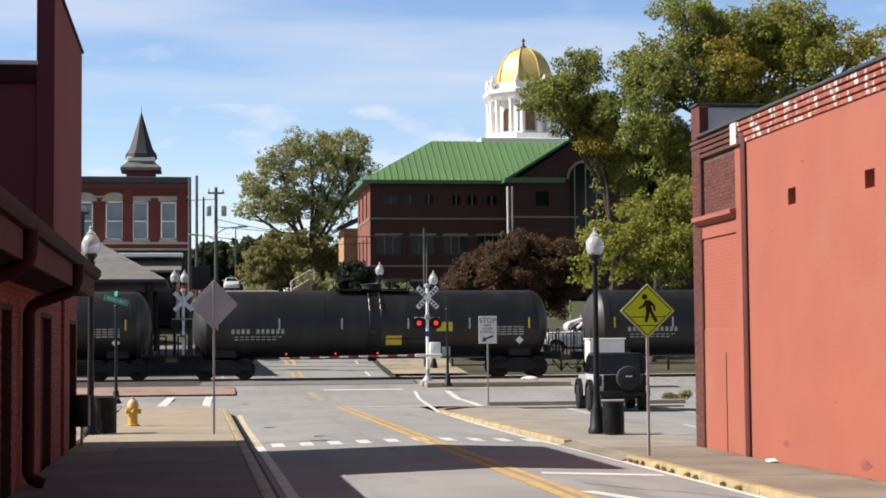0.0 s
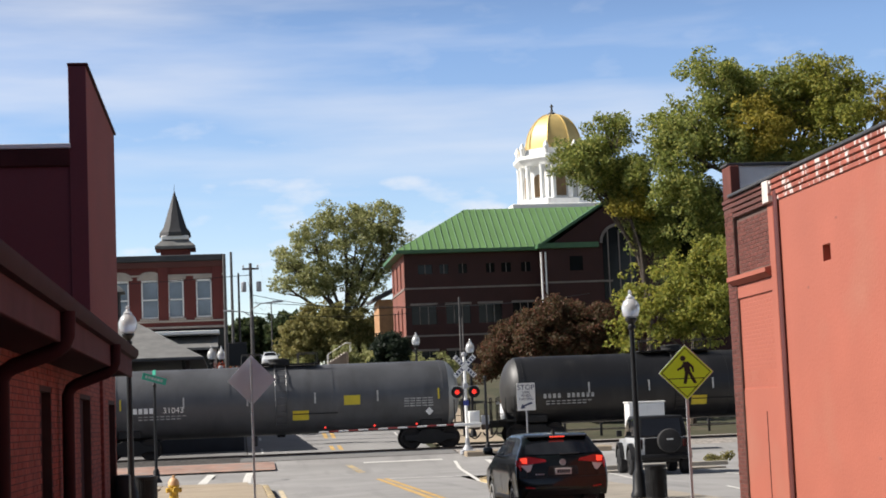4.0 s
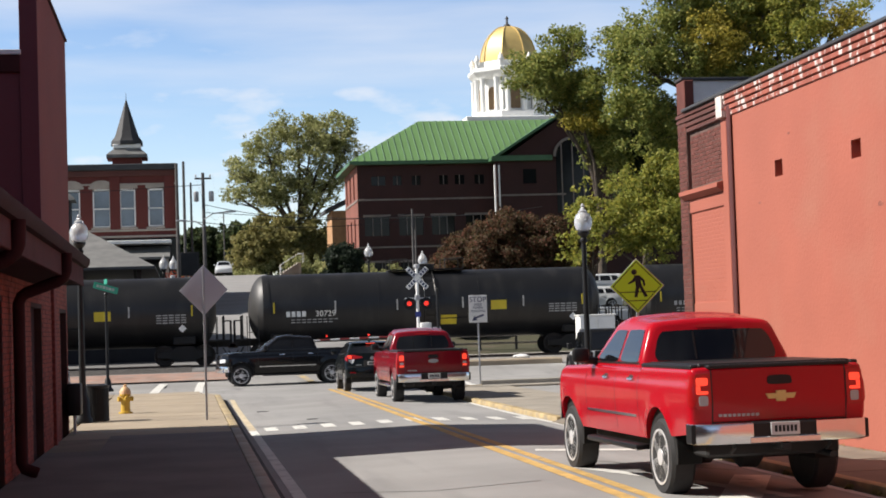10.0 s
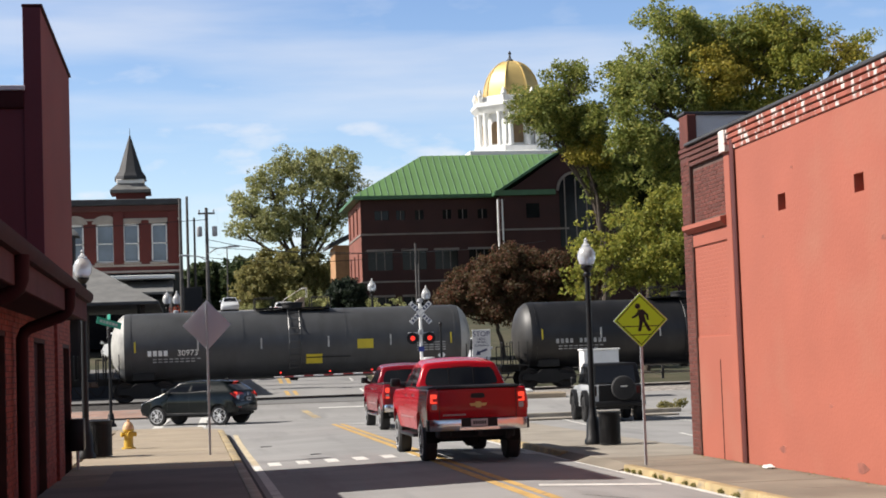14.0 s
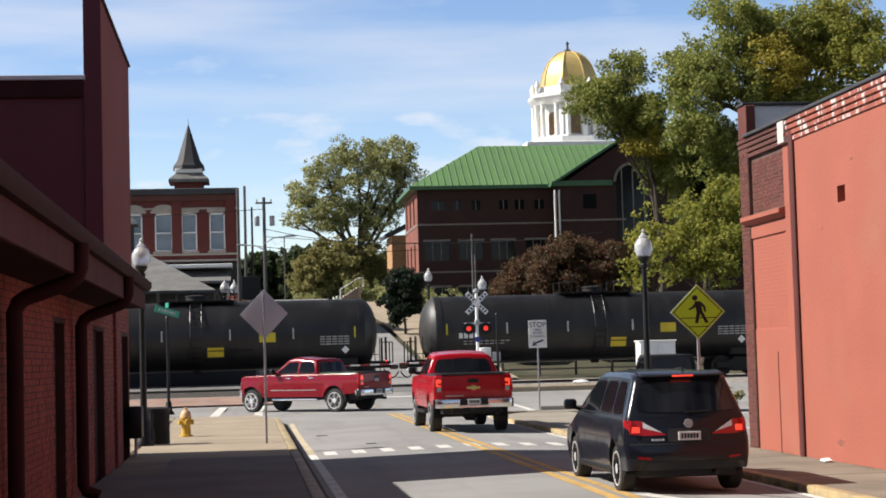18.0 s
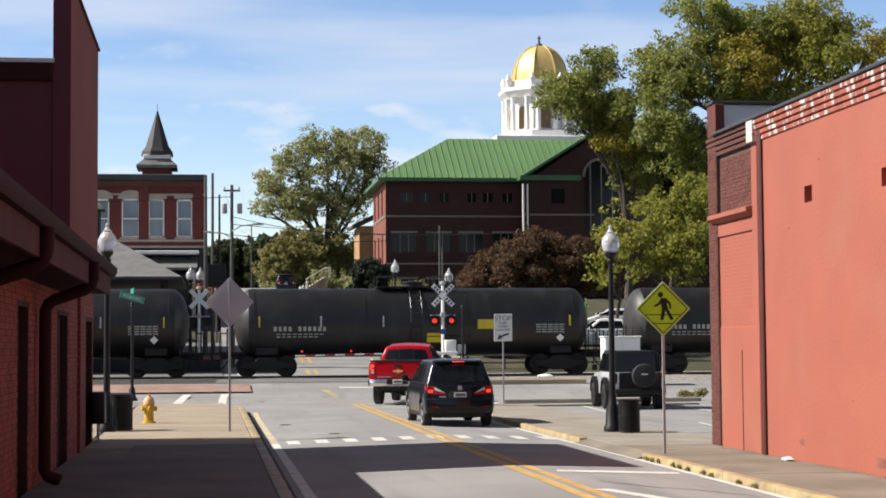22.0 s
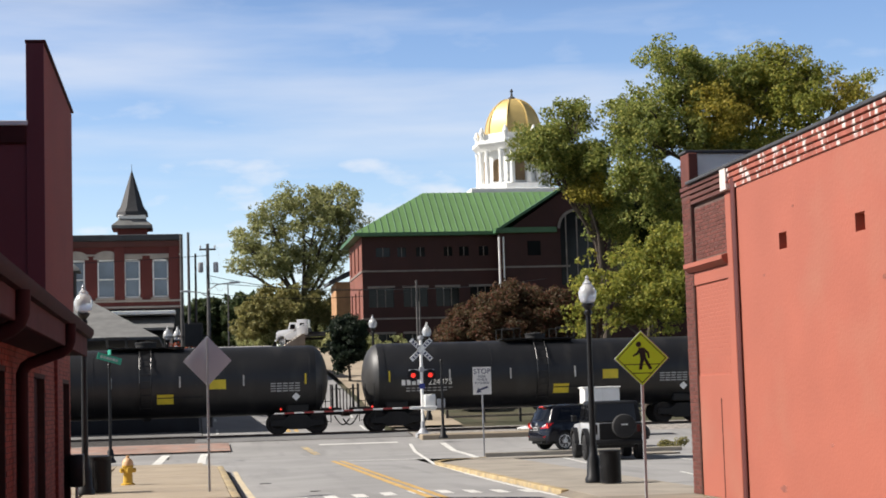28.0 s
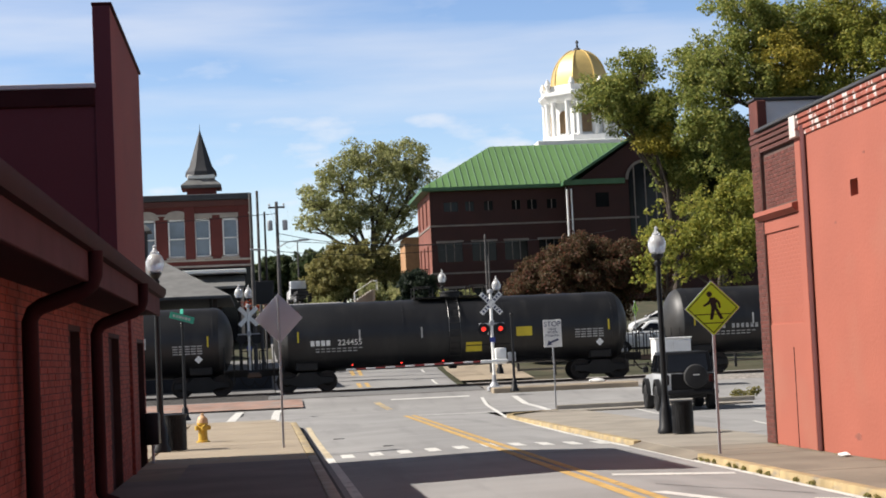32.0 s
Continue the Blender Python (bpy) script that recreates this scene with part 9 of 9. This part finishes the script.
def motions():
    GAP_X = 17.05
    marks = ((-3.0, -1.75), (0.0, 0.0), (8.58, 5.0), (12.075, 7.0), (22.08, 13.0), (25.42, 15.0), (32.1, 19.0), (35.0, 20.74))

    def travelled(t):
        for (a, ka), (b, kb) in zip(marks, marks[1:]):
            if t <= b:
                return (ka + (kb - ka) * (t - a) / (b - a)) * PITCH
        return marks[-1][1] * PITCH
    for i, ob in TRAIN:
        shift = float(np.interp(i + 0.5, (1, 3, 4, 5, 6, 7, 8, 9, 10, 11, 13, 14, 17), (0, 0.3, 0.1, -0.2, -0.65, -0.75, -0.5, -0.3, -0.1, 0.0, 0.4, 0.3, -0.4)))
        walk(ob, [(t, pose(GAP_X + shift + PITCH * (i + 0.5) - travelled(t), TRACK_Y, RAIL_Z)) for t in (0, 3, 6, 8.6, 10.5, 12.1, 15, 18, 22.1, 25.4, 28.5, 32)])
    drive(suv, [(0, 6.35, -7, 0), (1, 6.35, 3.5, 0), (2, 6.32, 13.2, 0), (2.5, 6.29, 18.5, 0), (3, 6.26, 23.5, 0), (3.5, 6.2, 28.7, 0), (4.5, 6.1, 38.5, 0), (5.5, 6.08, 45.0, 0), (6, 5.98, 47.35, 0), (6.5, 5.95, 50.1, 0), (7, 5.95, 52.5, 0), (7.5, 5.98, 54.8, 0), (8, 5.97, 55.9, 0), (8.5, 5.95, 56.6, 0), (9, 5.97, 56.8, 0), (10, 5.97, 57.2, 0), (11, 5.88, 58.2, 2), (11.5, 5.7, 58.9, 6), (12, 5.46, 59.8, 12), (12.5, 4.95, 60.7, 21), (13, 3.95, 61.3, 31), (13.5, 2.46, 62.7, 43), (14, 0.3, 64.0, 60), (14.5, -3.0, 65.1, 76), (15.5, -13, 65.8, 89), (17, -36, 66, 90), (32, -60, 66, 90)])
    drive(ruby_pickup, [(0, 6.3, -38, 0), (2, 6.3, -18, 0), (3.5, 6.3, 0, 0), (4.5, 6.3, 14, 0), (5.0, 6.3, 21, 0), (5.5, 6.46, 27.6, 0), (6, 6.45, 33.2, 0), (6.5, 6.51, 37.1, 0), (7, 6.53, 40.5, 0), (7.5, 6.56, 43.3, 0), (8, 6.59, 45.6, 0), (8.5, 6.63, 47.4, 0), (9, 6.6, 47.8, 0), (10, 6.61, 48.6, 0), (11, 6.62, 49.4, 0), (12, 6.64, 50.3, 0), (12.5, 6.66, 50.8, 0), (13, 6.68, 51.8, 0), (13.5, 6.71, 52.7, 0), (14.5, 6.76, 55.2, 0), (15.5, 6.65, 57.2, 1), (16, 6.65, 58.2, 3), (16.5, 6.4, 59.8, 9), (17, 5.75, 61.2, 18), (17.5, 4.45, 62.6, 32), (18, 2.5, 64.2, 49), (18.5, 0.1, 65.6, 64), (19, -2.6, 66.5, 76), (19.5, -5.8, 66.9, 84), (20.5, -14, 67, 90), (22, -30, 67, 90), (32, -60, 67, 90)])
    drive(red_pickup, [(0, 6.3, -80, 0), (6, 6.3, -20, 0), (8, 6.3, 3, 0), (8.5, 6.3, 8.3, 0), (9, 6.3, 13.5, 0), (9.5, 6.33, 17.4, 1), (10, 6.28, 20.7, 2), (10.5, 6.1, 23.7, 2), (11, 5.97, 26.1, 2), (12, 5.67, 30.3, 1), (12.5, 5.63, 31.7, 1), (13, 5.62, 33.3, 0), (13.5, 5.6, 34.7, 0), (14.5, 5.63, 37.4, 0), (15.5, 5.66, 39.7, 0), (16, 5.62, 40.4, 0), (16.5, 5.63, 41.5, 0), (17, 5.62, 42.5, 0), (17.5, 5.64, 43.9, 0), (18, 5.67, 45.5, 0), (18.5, 5.78, 48.0, 0), (19, 5.83, 49.7, 0), (20, 5.95, 54.4, 0), (21, 6.05, 57.6, 0), (21.5, 6.35, 58.8, -6), (22, 7.0, 59.9, -15), (22.5, 8.5, 60.9, -31), (23, 10.3, 61.4, -60), (23.5, 11.9, 61.9, -68), (24, 13.4, 62.2, -74), (24.5, 14.9, 62.3, -81), (25, 16.8, 62.3, -87), (25.5, 19.0, 62.3, -90), (26.5, 25, 62.3, -90), (28, 40, 62.3, -90), (32, 65, 62.3, -90)])
    drive(minivan, [(0, 6.1, -90, 0), (12, 6.1, -30, 0), (15, 6.1, 0, 0), (15.5, 6.15, 6.5, 0), (16, 6.16, 11.65, 0), (16.5, 6.16, 15.45, 0), (17, 6.12, 18.9, 0), (17.5, 6.08, 22.3, 0), (18, 5.98, 25.0, 0), (18.5, 5.96, 27.5, 0), (19, 5.98, 29.4, 0), (20, 6.05, 34.4, 0), (21, 6.0, 38.5, 0), (22, 6.1, 43.9, 0), (22.5, 6.08, 46.3, 0), (23, 6.08, 48.5, 0), (24, 6.12, 53.3, 0), (24.5, 6.2, 55.8, -1), (25, 6.52, 57.8, -3), (25.5, 6.9, 59.6, -11), (26, 8.2, 61.2, -26), (26.5, 9.8, 62.2, -42), (27, 11.4, 62.7, -54), (27.5, 13.2, 63.0, -64), (28, 15.0, 63.2, -74), (28.5, 17.4, 63.3, -84), (29, 21.8, 63.3, -90), (30, 32, 63.3, -90), (32, 60, 63.3, -90)])
    drive(dark_truck, [(0, 60, 64.5, 90), (4, 26, 64.5, 90), (5.5, 17.0, 64.5, 90), (6.5, 14.3, 64.5, 90), (7, 13.1, 64.5, 90), (7.5, 12.2, 64.5, 90), (8, 11.4, 64.6, 90), (8.5, 10.0, 64.8, 90), (9, 8.6, 65.2, 91), (9.5, 6.7, 65.9, 93), (10, 4.0, 66.4, 93), (10.5, 1.1, 66.7, 92), (11, -2.0, 66.8, 90), (11.5, -5.2, 66.8, 90), (13, -18, 66.8, 90), (16, -55, 66.8, 90), (32, -66, 66.8, 90)])
    drive(silver_car, [(0, 4.15, 200, 180), (6, 4.15, 188, 180), (9, 4.13, 184.5, 180), (13, 4.18, 181.5, 180), (14, 4.15, 172, 180), (16, 4.1, 148, 180), (18, 3.6, 120, 180), (18.9, 3.1, 113.5, 176), (19.4, 1.8, 109.8, 140), (20, -1.6, 107.9, 98), (21.5, -13, 107.7, 90), (24, -36, 107.7, 90), (32, -60, 107.7, 90)])
    drive(hill_car, [(0, 36.5, 114.5, 90), (9, 36.5, 114.5, 90), (10.6, 20, 114.5, 90), (11.8, 10.3, 115.2, 75), (12.5, 8.2, 120, 10), (14, 8.0, 145, 0), (15, 8.2, 166, 0), (16, 8.6, 190, -1), (18, 8.6, 236, 0), (21, 8.4, 300, 0), (32, 8.4, 331, 0)])
    drive(hill_suv, [(0, 36.5, 108.5, 90), (15.2, 36.5, 108.5, 90), (18.0, 17, 108.5, 90), (19.2, 9.9, 109.6, 70), (20, 8.1, 114.5, 15), (21, 7.3, 134, 0), (22, 7.0, 163, 0), (23, 6.8, 190, 0), (25, 6.9, 236, 0), (28, 7.0, 296, 0), (32, 7.0, 322, 0)])
    drive(flatbed, [(0, 44, 186, 85), (24, 38, 184, 85), (25.5, 24, 182, 80), (26.5, 16.6, 180, 76), (27.5, 13.2, 179, 74), (28.1, 12.6, 178.7, 74), (28.7, 11.1, 178.8, 72), (29, 10.1, 179, 72), (29.6, 7.2, 180, 70), (30, 6.7, 180.6, 66), (30.4, 6.2, 182, 58), (31, 5.2, 187, 35), (32, 4.6, 199, 8)])
    drive(white_car, [(0, -20, 65.0, 90), (3, -9, 65.0, 90), (5, -5.7, 65.0, 90), (5.5, -5.5, 65.0, 90), (9.6, -5.5, 65.0, 90), (10.2, -7.5, 65, 90), (11, -14, 65, 90), (14, -40, 65, 90), (32, -62, 65, 90)])


all_bricks()
motions()
